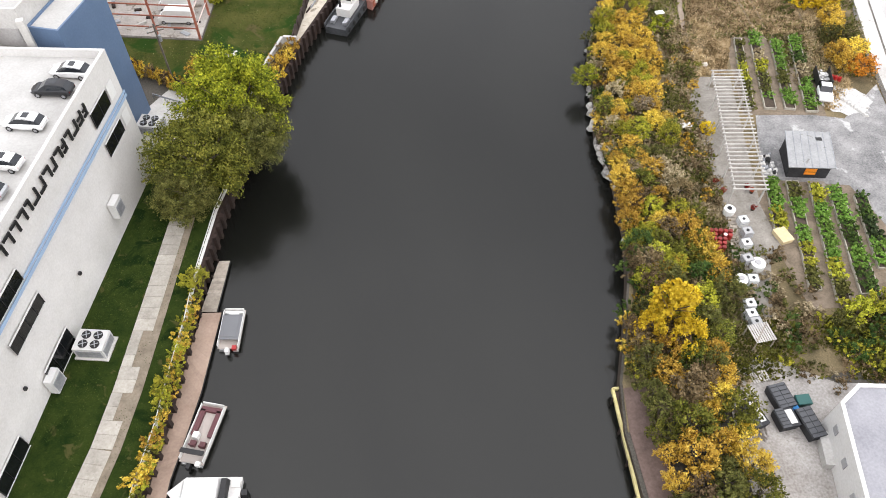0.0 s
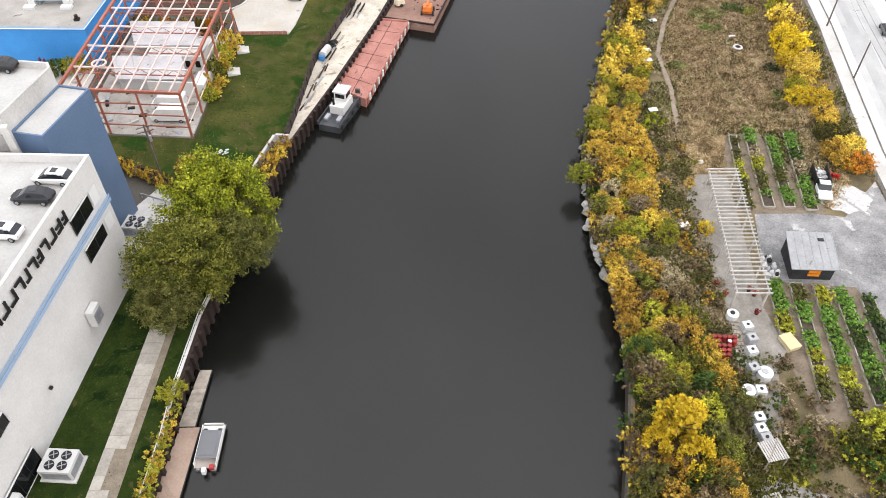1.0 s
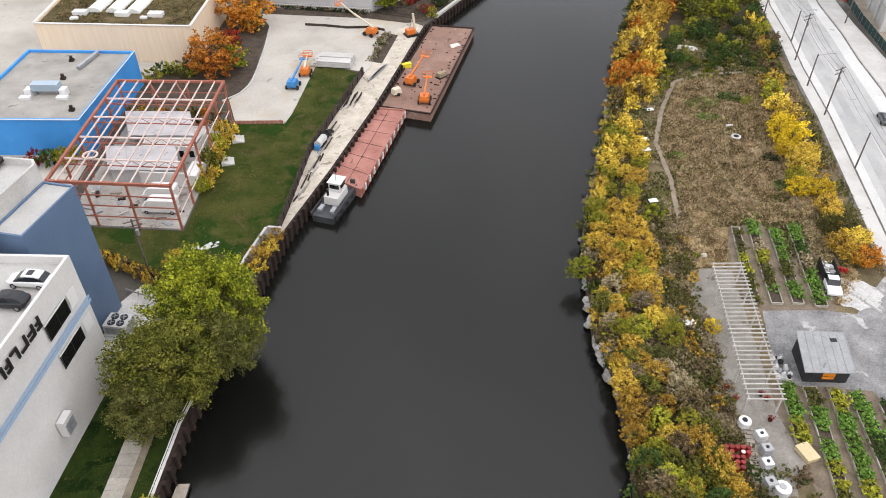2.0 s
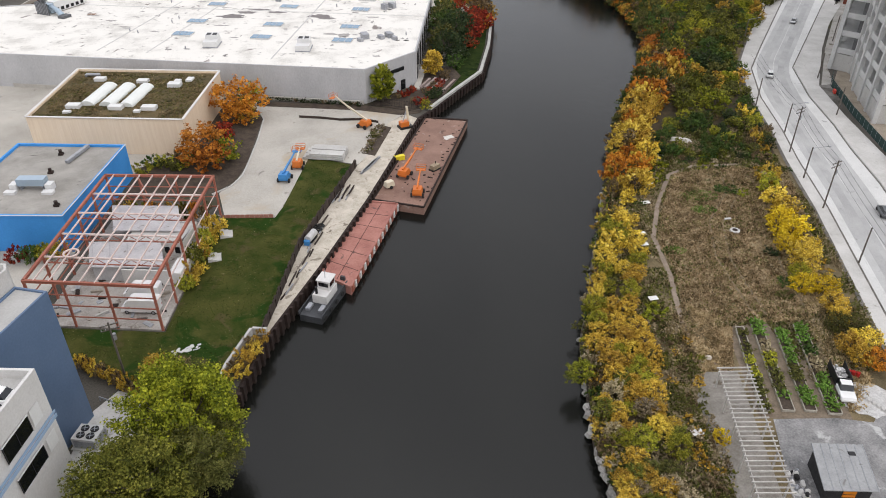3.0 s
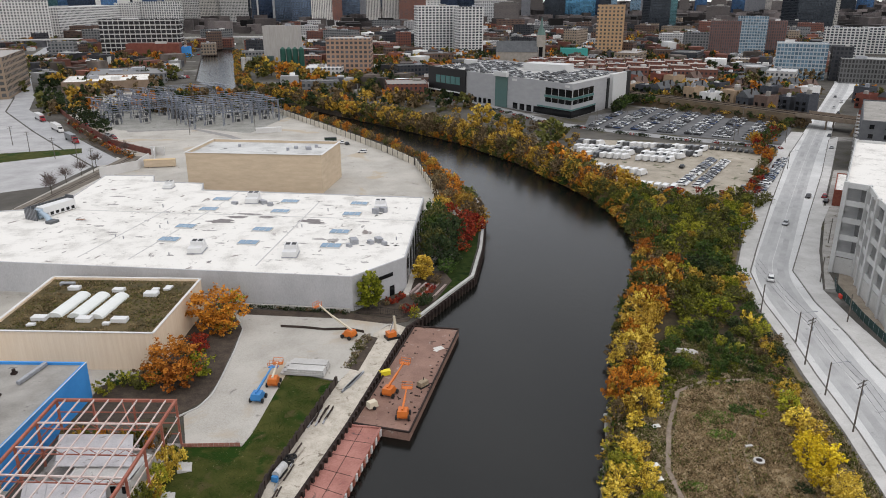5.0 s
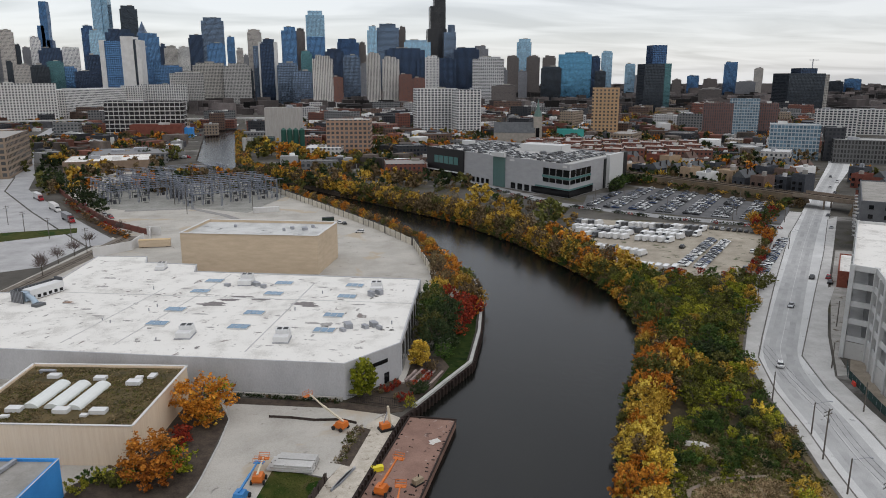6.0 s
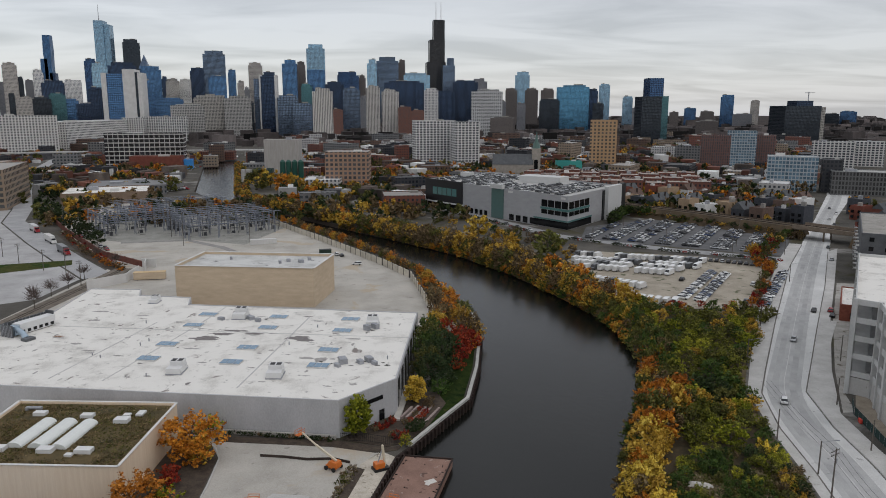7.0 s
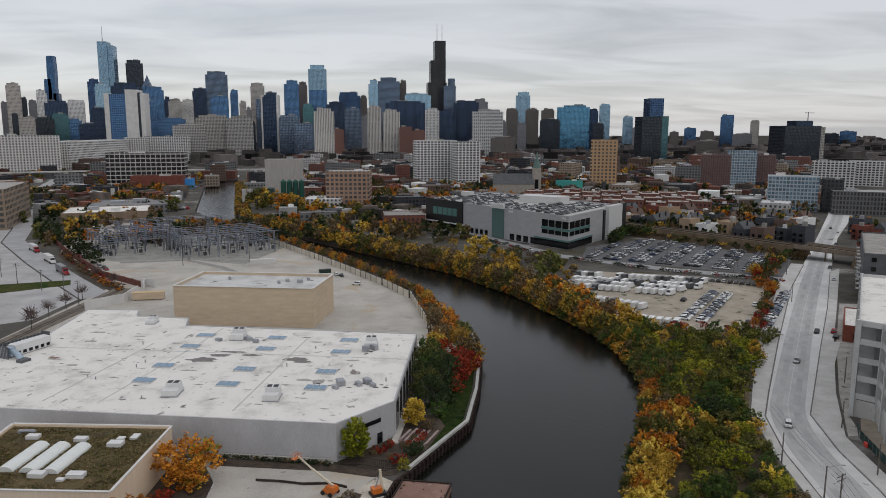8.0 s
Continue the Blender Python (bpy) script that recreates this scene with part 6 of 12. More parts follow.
Mesh().prism([(-50.2, 131.45), (-46.1, 159.2), (-45.95, 159.2), (-50.05, 131.4)], 7.5, 7.58).obj("coping", WHITE, blue_hall)
Mesh().prism([(-50.1, 131.5), (-72, 134.4), (-72, 134.2), (-50.1, 131.3)], 7.5, 7.58).obj("coping", WHITE, blue_hall)

# ---- barges, tug and plant on the river ----


def barge(name, label, poly, top, mat, kerb=0.3):
    t = thing(name, label, "barge", group="work barges")
    Mesh().prism(poly, WATER_Z - 0.4, top).obj("hull", mat, t)
    n = len(poly)
    for i in range(n):
        a, b = Vector(poly[i]), Vector(poly[(i + 1) % n])
        Mesh().bar((a.x, a.y, top + kerb / 2), (b.x, b.y, top + kerb / 2), 0.3, kerb).obj("kerb", RUST if mat is not BARGERED else BARGERED, t)
    return t


BARGERED = surf("red_barge_deck", (0.22, 0.078, 0.064), (0.40, 0.185, 0.15), 4, 0.85, lo=0.3, hi=0.6, spots=(((0.12, 0.075, 0.065), 1.8, 0.06),))
BARGEBROWN = surf("brown_barge_deck", (0.135, 0.074, 0.056), (0.28, 0.17, 0.132), 6, 0.85, lo=0.3, hi=0.62, spots=(((0.34, 0.27, 0.23), 1.6, 0.05), ((0.08, 0.045, 0.035), 3.0, 0.07)))
big_barge = barge("work_barge", "rust brown flat deck barge carrying boom lifts", [(3.1, 144.6), (12.9, 140.4), (27.7, 180.7), (17.7, 183.6)], -0.55, BARGEBROWN)
red_barge = barge("work_barge", "faded red flat deck barge with striped edge", [(1.7, 144.2), (7.9, 142.4), (-1.8, 115.9), (-6.8, 120.2)], -0.55, BARGERED)
for i in range(1, 6):
    a, b = Vector((-6.8, 120.2)).lerp(Vector((1.7, 144.2)), i / 6), Vector((-1.8, 115.9)).lerp(Vector((7.9, 142.4)), i / 6)
    Mesh().bar((a.x, a.y, -0.54), (b.x, b.y, -0.54), 0.08, 0.05).obj("deck_seam", RUST, red_barge)
Mesh().bar((-4.3, 118.0, -0.54), (4.8, 143.3, -0.54), 0.08, 0.05).obj("deck_seam", RUST, red_barge)
for i in range(22):
    p = Vector((-1.8, 115.9)).lerp(Vector((7.9, 142.4)), (i + 0.5) / 22)
    Mesh().box(p.x + 0.06, p.y, -1.7, 0.6, 0.5, 1.3, 1.22).obj("fender", WHITE if i % 2 else REDSTEEL, red_barge)
grit = Mesh()
for i in range(60):
    u, v = prg.choice((prg.uniform(0, 0.1), prg.uniform(0.85, 1), prg.random())), prg.random()
    p = Vector((3.1, 144.6)).lerp(Vector((12.9, 140.4)), u).lerp(Vector((17.7, 183.6)).lerp(Vector((27.7, 180.7)), u), v)
    grit.box(p.x, p.y, -0.55, prg.uniform(0.2, 0.8), prg.uniform(0.1, 0.3), prg.uniform(0.05, 0.2), prg.uniform(0, 3))
grit.obj("deck_clutter", RUST, big_barge)
Mesh().box(22.0, 172, -0.55, 2.2, 1.6, 0.02, 0.4).box(21.4, 171.2, -0.55, 1.2, 1.0, 0.03, 0.9).obj("spill", surf("pale_spill", (0.5, 0.47, 0.43), (0.62, 0.6, 0.56), 0.5, 0.9), big_barge)

tug = thing("tugboat", "small dark tugboat with a white wheelhouse", "boat", pose(-6.2, 114.2, WATER_Z, 0, 0, 66))
HULL = surf("tug_grey", (0.022, 0.024, 0.027), (0.07, 0.074, 0.08), 2, 0.6)
Mesh().prism([(-5.2, -1.9), (4.8, -2.2), (5.0, 0), (4.8, 2.2), (-5.2, 1.9)], -0.3, 1.25).obj("hull", HULL, tug)
for k in (-1, 1):
    Mesh().box(-0.2, k * 2.05, 1.25, 10.0, 0.16, 0.55).obj("bulwark", HULL, tug)
    Mesh().box(-3.2, k * 1.1, 1.25, 1.6, 0.7, 0.5).obj("hatch", GALV, tug)
Mesh().box(0.4, 0, 1.25, 4.2, 2.5, 1.5).obj("deckhouse", WHITE, tug)
wh = Mesh().box(1.2, 0, 2.75, 2.2, 2.1, 1.7).obj("wheelhouse", WHITE, tug)
for a, (dx, dy) in enumerate(((1, 0), (-1, 0), (0, 1), (0, -1))):
    Mesh().box(1.2 + dx * 1.1, dy * 1.05, 3.35, 0.06 if dx else 1.8, 1.7 if dx else 0.06, 0.75).obj("window", DARKGLASS, wh)
Mesh().box(1.2, 0, 4.45, 2.6, 2.5, 0.12).obj("roof", WHITE, tug)
Mesh().cyl((-1.1, 0.7, 2.75), (-1.1, 0.7, 4.0), 0.22, 0.22, 8).obj("funnel", BLACK, tug)
Mesh().cyl((1.0, 0, 4.5), (1.0, 0, 6.2), 0.06, 0.04, 6).obj("mast", GALV, tug)
for k in range(5):
    Mesh().cyl((-4.4 + 2.2 * k, -2.15, 0.9), (-4.4 + 2.2 * k, -2.35, 0.9), 0.42, 0.42, 10).obj("tyre_fender", TYRE, tug)
for k in (-1, 1):
    Mesh().box(4.95, k * 1.2, 0.4, 0.4, 0.8, 2.0).obj("push_knee", HULL, tug)

LIFTORANGE = plain("lift_orange", (0.62, 0.16, 0.025), 0.45)
LIFTBLUE = plain("lift_blue", (0.04, 0.22, 0.50), 0.45)
CREAM = plain("lift_cream", (0.62, 0.55, 0.42), 0.5)


def boom_lift(x, y, z, turn, mat, boom_mat, reach, rise, label):
    t = thing("boom_lift", label, "boom lift", pose(x, y, z, 0, 0, turn), "boom lifts")
    Mesh().box(0, 0, 0.5, 2.6, 1.9, 0.5).obj("chassis", mat, t)
    for sx in (-1, 1):
        for sy in (-1, 1):
            Mesh().cyl((sx * 1.0, sy * 1.0, 0.45), (sx * 1.0, sy * 1.32, 0.45), 0.45, 0.45, 12).obj("wheel", TYRE, t)
    Mesh().prism([(-1.6, -0.95), (0.9, -0.95), (0.9, 0.95), (-1.6, 0.95)], 1.0, 1.9, [(-1.4, -0.85), (0.5, -0.85), (0.5, 0.85), (-1.4, 0.85)]).obj("turret", mat, t)
    e = (reach, 0, 1.9 + rise)
    Mesh().bar((-0.9, 0, 2.0), (reach * 0.55, 0, 1.9 + rise * 0.55), 0.34, 0.4).bar((reach * 0.5, 0, 1.9 + rise * 0.5), e, 0.24, 0.28).obj("boom", boom_mat, t)
    b = Mesh().box(e[0] + 0.6, 0, e[2] - 0.6, 1.0, 2.0, 0.12).obj("basket", LIFTORANGE if mat is not LIFTBLUE else mat, t)
    for sx in (0.1, 1.1):
        Mesh().bar((e[0] + sx, -1, e[2] + 0.45), (e[0] + sx, 1, e[2] + 0.45), 0.08).bar((e[0] + sx, -1, e[2] - 0.05), (e[0] + sx, 1, e[2] - 0.05), 0.06).obj("rail", LIFTORANGE, b)
        for sy in (-1, 1):
            Mesh().bar((e[0] + sx, sy, e[2] - 0.5), (e[0] + sx, sy, e[2] + 0.45), 0.06).obj("rail_post", LIFTORANGE, b)
    return t


boom_lift(10.2, 153.8, -0.5, 62, LIFTORANGE, LIFTORANGE, 7.0, 1.6, "orange boom lift with a long arm on the barge")
boom_lift(12.2, 145.6, -0.5, 78, LIFTORANGE, LIFTORANGE, 5.5, 1.2, "orange boom lift with its arm lowered on the barge")
boom_lift(2.6, 178.6, 0.08, 140, LIFTORANGE, CREAM, 8.5, 4.0, "orange boom lift with a raised cream arm in the yard")
boom_lift(-14.6, 154.0, 0.08, 76, LIFTBLUE, LIFTBLUE, 8.5, 0.8, "blue boom lift parked folded in the yard")
boom_lift(-12.2, 159.5, 0.08, 84, LIFTORANGE, CREAM, 4.5, 0.6, "orange boom lift parked folded in the yard")
cmp_ = thing("compressor", "cream trailer compressor on the barge deck", "compressor", pose(6.7, 149.4, -0.55, 0, 0, 30))
Mesh().prism([(-1.0, -0.7), (1.0, -0.7), (1.0, 0.7), (-1.0, 0.7)], 0.4, 1.5, [(-0.8, -0.6), (0.8, -0.6), (0.8, 0.6), (-0.8, 0.6)]).obj("housing", CREAM, cmp_)
for k in (-1, 1):
    Mesh().cyl((0, k * 0.7, 0.35), (0, k * 0.9, 0.35), 0.35, 0.35, 10).obj("wheel", TYRE, cmp_)
gen = thing("welding_set", "tan engine welding set on the barge deck", "generator", pose(16.9, 156.2, -0.55, 0, 0, 40))
Mesh().box(0, 0, 0.3, 2.0, 1.2, 0.9).obj("housing", surf("tan_machine", (0.22, 0.17, 0.11), (0.36, 0.29, 0.2), 1, 0.7), gen)
Mesh().box(0, 0, 0, 2.4, 1.4, 0.3).obj("skid", BLACK, gen)
Mesh().cyl((0.5, 0.3, 1.2), (0.5, 0.3, 1.7), 0.1, 0.1, 8).obj("exhaust", RUST, gen)
yb = thing("tool_box", "bright yellow site tool box on the barge", "tool box", pose(9.7, 161.8, -0.55, 0, 0, 15))
Mesh().box(0, 0, 0, 2.2, 1.0, 0.9).obj("box", plain("site_yellow", (0.75, 0.62, 0.03), 0.5), yb)
Mesh().box(0, 0, 0.9, 2.3, 1.1, 0.08).obj("lid", plain("site_yellow", (0.75, 0.62, 0.03), 0.5), yb)
drill = thing("drill_rig", "small orange pile rig with an upright cream mast", "rig", pose(12.2, 177.2, 0.1, 0, 0, 20))
Mesh().box(0, 0, 0, 3.2, 2.2, 0.5).obj("tracks", BLACK, drill)
Mesh().box(-0.3, 0, 0.5, 2.0, 1.6, 1.1).obj("body", LIFTORANGE, drill)
Mesh().bar((1.0, 0, 0.4), (0.5, 0, 5.2), 0.5, 0.4).obj("mast", CREAM, drill)
Mesh().bar((-0.6, 0, 1.4), (0.9, 0.7, 4.4), 0.18).obj("stay", GALV, drill)
slb = thing("slab_stack", "stack of grey precast concrete slabs on bearers", "slab stack", pose(-5.0, 164.6, 0.08, 0, 0, -14))
for k in range(3):
    for q in range(2):
        Mesh().box(-1.2 + 0.3 * k, -1.9 + 2.6 * q + 0.1 * k, 0.2 + 0.42 * k, 9.0 - 0.8 * k, 2.2, 0.38).obj("slab", CONCRETE, slb)
for q in (-3, 3):
    Mesh().box(q, 0, 0, 0.3, 5.2, 0.2).obj("bearer", WOOD, slb)
slab("trench_soil", SOIL, [(6.2, 179.6), (9.0, 177.5), (4.4, 163.0), (1.6, 164.6)], -0.1, 0.10, "brown rough soil of an open trench", "soil")
rub = Mesh()
for i in range(90):
    f = prg.random()
    x, y = 7.4 - 5.0 * f + prg.gauss(0, 0.5), 179.5 - 15 * f + prg.gauss(0, 0.4)
    rub.box(x - 0.4, y, 0.08, prg.uniform(0.15, 0.5), prg.uniform(0.15, 0.45), prg.uniform(0.1, 0.4), prg.uniform(0, 3))
tagged(rub.obj("rubble", surf("dirty_rubble", (0.13, 0.11, 0.085), (0.34, 0.30, 0.25), 0.8, 0.95)), "rough broken concrete rubble beside the trench", "rubble", kind="stuff")
# timber lagging fence along the strip, with stored bars, tyres and skips
lag = thing("lagging_fence", "dark timber and steel lagging along the work strip", "fence")
LAG = [(-15.1, 105.2), (-13.7, 111.6), (-10.7, 127.6), (-6.4, 139.9), (0.3, 158.8)]
for i, (x, y, a) in enumerate(along(LAG, 0.8)):
    Mesh().box(x, y, 0, 0.76, 0.12, 1.7 + 0.4 * ((i * 7) % 3) / 2, a).obj("plank", BOARD, lag)
for x, y, a in along(LAG, 3.2):
    Mesh().box(x + 0.1, y, 0, 0.2, 0.2, 1.5, a).obj("post", RUST, lag)
for k in range(16):
    f = k / 16
    stk = thing("steel_bar", "old pipe or timber lying along the fence", "steel bar", pose(-12.6 + 6.6 * f + 0.4 * (k % 3), 114.0 + 24 * f, 0.08 + 0.1 * (k % 2), 0, 0, 66 + (k * 17) % 14), "stored steel bars")
    Mesh().box(0, 0, 0, 2.4 + (k * 5) % 4 * 0.6, 0.2, 0.2).obj("bar", (RUST, GALV, WOOD, BOARD)[k % 4], stk)
KERB = [(-28.8, 149.6), (-25.4, 152.6), (-23.6, 157), (-22.9, 163), (-21.9, 175), (-21.5, 186), (-23.0, 191), (-26.0, 195.6)]
kb = Mesh()
for (x0, y0), (x1, y1) in zip(KERB, KERB[1:]):
    kb.bar((x0, y0, 0.1), (x1, y1, 0.1), 0.3, 0.3)
tagged(kb.obj("kerb", CONCRETE), "pale curved concrete kerb round the planting bed", "kerb", kind="structure")
wt = thing("water_tank", "grey wheeled tank beside the lagging fence", "tank", pose(-8.6, 130.2, 0.08, 0, 0, 66))
Mesh().cyl((-1.4, 0, 1.0), (1.4, 0, 1.0), 0.7, 0.7, 14).obj("tank", surf("tank_grey", (0.36, 0.36, 0.35), (0.52, 0.51, 0.5), 1, 0.5), wt)
Mesh().box(0, 0, 0.1, 2.8, 1.2, 0.25).obj("frame", BLACK, wt)
Mesh().box(-1.7, 0, 0.1, 0.6, 1.0, 0.9).obj("pump", LIFTBLUE, wt)
for k, (x, y) in enumerate(((-7.4, 133.4), (-7.0, 134.6), (-7.9, 134.4))):
    ty = thing("tyre", "worn black tyre leaning by the fence", "tyre", pose(x, y, 0.08, 0, 0, 30 * k), "stacked tyres")
    ringm = Mesh()
    for q in range(14):
        a0, a1 = 2 * math.pi * q / 14, 2 * math.pi * (q + 1) / 14
        ringm.cyl((0.55 * math.cos(a0), 0.55 * math.sin(a0), 0.25), (0.55 * math.cos(a1), 0.55 * math.sin(a1), 0.25), 0.25, 0.25, 6)
    ringm.obj("tread", TYRE, ty)
for k in range(9):
    stk = thing("steel_bar", "long rusty steel bar lying on the gravel", "steel bar", pose(-3.8 + 0.35 * k, 146.0 + 0.9 * (k % 3), 0.08 + 0.02 * k, 0, 0, 68 + (k * 13) % 9), "stored steel bars")
    Mesh().box(0, 0, 0, 6.0 - 0.3 * k, 0.22, 0.22).obj("bar", RUST if k % 3 else GALV, stk)
for k in range(4):
    stk = thing("steel_beam", "pale galvanised beam lying on the strip", "steel beam", pose(2.6 + 0.45 * k, 157.5 + 0.6 * k, 0.08, 0, 0, 62), "stored beams")
    Mesh().box(0, 0, 0, 6.5, 0.3, 0.08).box(0, 0, 0.08, 6.5, 0.1, 0.24).box(0, 0, 0.32, 6.5, 0.3, 0.08).obj("beam", GALV, stk)
sp = thing("silt_fence", "torn dark silt fence across the concrete yard", "silt fence")
for (x0, y0), (x1, y1) in zip([(-13.0, 186), (-8, 184.8), (-3, 183), (2.5, 182.6)], [(-8, 184.8), (-3, 183), (2.5, 182.6), (6, 180.5)]):
    Mesh().bar((x0, y0, 0.35), (x1, y1, 0.35), 0.12, 0.6).obj("sheet", BOARD, sp)
rfl = thing("roadside_fence", "low red mesh fence at the lawn edge", "fence")
for x, y, a in along([(-25.4, 140.1), (-16.2, 139.2)], 0.9):
    Mesh().box(x, y, 0.05, 0.85, 0.06, 0.7, a).obj("panel", surf("faded_red_mesh", (0.28, 0.10, 0.07), (0.42, 0.22, 0.17), 0.6, 0.9), rfl)
# the promenade with its wall, lawn and terrace
PROM = EDGE_LEFT[14:20]
slab("pavement_promenade", surf("grey_wall_cap", (0.32, 0.32, 0.295), (0.47, 0.465, 0.44), 3, 0.9), beside(PROM, 0.2) + beside(PROM, 1.05)[::-1], -0.2, 0.75, "pale curved concrete river wall walk", "promenade")
slab("lawn", GRASS, beside(PROM, 1.8) + [(40, 268), (36, 250), (33, 226), (27, 208)], -0.2, 0.10, "deep green lawn behind the curved river wall", "lawn")
slab("terrace_soil", SOIL, [(3.9, 192.0), (18.0, 204.2), (21.5, 219), (29, 216), (30.2, 209.5), (23.6, 195.2), (18.6, 188.8), (14.2, 187.2)], -0.2, 0.13, "dark bare soil between the shrubs of the service corner", "soil")
TERRACE = surf("terrace_stone", (0.22, 0.165, 0.15), (0.38, 0.31, 0.285), 1.2, 0.9)
for k in range(5):
    ax, ay = 23.4 - 1.25 * k, 197.4 + 0.9 * k + (k % 2) * 0.8
    n_ = 10.5 - 0.9 * k
    slab("terrace_step", TERRACE, [(ax, ay), (ax + 0.47 * n_, ay + 0.88 * n_), (ax + 0.47 * n_ - 0.5, ay + 0.88 * n_ + 0.27), (ax - 0.5, ay + 0.27)], 0, 0.28 + 0.12 * k, "low reddish terrace wall among shrubs", "terrace")
slab("service_ramp", surf("ramp_concrete", (0.36, 0.335, 0.30), (0.50, 0.475, 0.43), 2, 0.9), [(16.2, 200.6), (17.8, 200.2), (21.8, 218.4), (20.3, 218.8)], 0, 0.55, "pale concrete ramp along the warehouse side", "ramp")
slab("verge_soil", SOIL, [(-24, 197.4), (3.6, 191.4), (14.0, 186.9), (17.4, 187.4), (16.4, 185.4), (11.5, 184.6), (2.0, 188.6), (-24, 194.6)], -0.2, 0.12, "dark rough earth verge below the warehouse", "soil")
iron = thing("iron_fence", "black iron picket fence round the service corner", "fence")
ILINE = [(4.0, 191.2), (10, 190.0), (15.5, 187.5), (17.2, 190)]
for x, y, a in along(ILINE, 0.45):
    Mesh().box(x, y, 0, 0.05, 0.05, 2.2, a).obj("picket", BLACK, iron)
for z in (0.4, 2.0):
    m = Mesh()
    for (x0, y0), (x1, y1) in zip(ILINE, ILINE[1:]):
        m.bar((x0, y0, z), (x1, y1, z), 0.06)
    m.obj("rail", BLACK, iron)

# ---- community garden ----
BEDWOOD = surf("bed_timber", (0.26, 0.24, 0.20), (0.42, 0.39, 0.33), 1.0, 0.9, vary=0.12)


def raised_bed(a, b, c, d, crop, seed, label, full=1.0):
    """A long timber bed (corners in order round it) filled with soil and crops."""
    t = thing("raised_bed", label, "raised bed", group="vegetable beds")
    quad = [Vector(p) for p in (a, b, c, d)]
    for p, q in zip(quad, quad[1:] + quad[:1]):
        Mesh().bar((p.x, p.y, 0.22), (q.x, q.y, 0.22), 0.12, 0.42).obj("side_board", BEDWOOD, t)
    Mesh().prism([tuple(p) for p in quad], 0.0, 0.34).obj("soil", SOIL, t)
    rng = random.Random(seed)
    long = (quad[3] - quad[0]).length
    k = 0
    y = 0.4
    while y < long - 0.3:
        mat = crop[int(y / long * len(crop)) % len(crop)]
        if rng.random() < full:
            for u in (0.3, 0.7):
                p = quad[0].lerp(quad[1], u + rng.uniform(-0.1, 0.1)).lerp(quad[3].lerp(quad[2], u), y / long)
                pl = part("plant", CROWNS["crop"][k % 4], mat, t)
                s = rng.uniform(0.26, 0.44)
                pl.matrix_basis = pose(p.x, p.y, 0.3, 0, 0, rng.uniform(0, 360)) @ Matrix.Diagonal((s, s, s * 0.75, 1))
                k += 1
        y += rng.uniform(0.52, 0.8)
    return t


CROPG = leaf("crop_green", (0.055, 0.12, 0.018), (0.13, 0.25, 0.04), (0.25, 0.38, 0.09))
raised_bed((49.3, 66.2), (50.9, 66.0), (48.6, 57.4), (47.1, 57.6), [CROPG, CROPG, LIME], 1, "timber raised bed full of leafy green crops")
raised_bed((52.0, 65.5), (53.6, 65.3), (48.9, 47.6), (47.5, 47.8), [OLIVE, CROPG, CROPG, LIME, OLIVE], 2, "long timber raised bed with green and fading crops", 0.9)
raised_bed((54.8, 64.5), (56.4, 64.2), (51.6, 45.6), (50.1, 45.8), [LIME, CROPG, CROPG, CROPG, LIME, OLIVE], 3, "long timber raised bed of bright green crops")
raised_bed((57.2, 63.9), (58.8, 63.6), (55.8, 46.3), (53.4, 46.5), [CROPG, CROPG, GREEN, CROPG, GREEN], 4, "long timber raised bed of bright green crops")
raised_bed((60.0, 61.9), (61.7, 61.7), (58.8, 49.8), (57.4, 50.0), [GREEN, DARKG, CROPG], 5, "timber raised bed with dark leafy plants", 0.85)
raised_bed((56.6, 97.5), (57.8, 97.3), (53.4, 80.4), (52.1, 80.6), [OLIVE, LIME, OLIVE], 6, "timber raised bed with fading crops", 0.6)
raised_bed((59.6, 98.8), (61.0, 98.6), (56.6, 80.0), (55.0, 80.3), [CROPG, TAN, LIME, OLIVE, CROPG], 7, "long timber raised bed with mixed crops", 0.7)
raised_bed((62.3, 96.3), (63.7, 96.0), (59.5, 79.6), (58.0, 79.9), [CROPG, CROPG, OLIVE, CROPG], 8, "long timber raised bed with green crops", 0.8)
raised_bed((65.7, 97.0), (67.3, 96.7), (62.6, 78.7), (60.9, 79.0), [CROPG, GREEN, TAN, CROPG, CROPG], 9, "long timber raised bed with green crops", 0.85)

pergola = thing("pergola", "long pale timber pergola with many open rafters", "pergola")
PA, PB = Vector((48.2, 86.2)), Vector((52.2, 85.8))
PC, PD = Vector((46.7, 61.8)), Vector((42.7, 62.3))
PALEWOOD = surf("pale_weathered_timber", (0.34, 0.325, 0.30), (0.50, 0.48, 0.45), 1.2, 0.85, vary=0.1)
for k in range(33):
    a, b = PA.lerp(PD, k / 32), PB.lerp(PC, k / 32)
    d = (b - a).normalized() * 0.35
    Mesh().bar((a.x - d.x, a.y - d.y, 3.25), (b.x + d.x, b.y + d.y, 3.25), 0.11, 0.2).obj("rafter", PALEWOOD, pergola)
for a, b in ((PA, PD), (PB, PC)):
    Mesh().bar((a.x, a.y, 3.05), (b.x, b.y, 3.05), 0.12, 0.22).obj("beam", PALEWOOD, pergola)
    for k in range(6):
        p = a.lerp(b, 0.02 + 0.96 * k / 5)
        Mesh().box(p.x, p.y, 0, 0.2, 0.2, 2.95).obj("post", PALEWOOD, pergola)

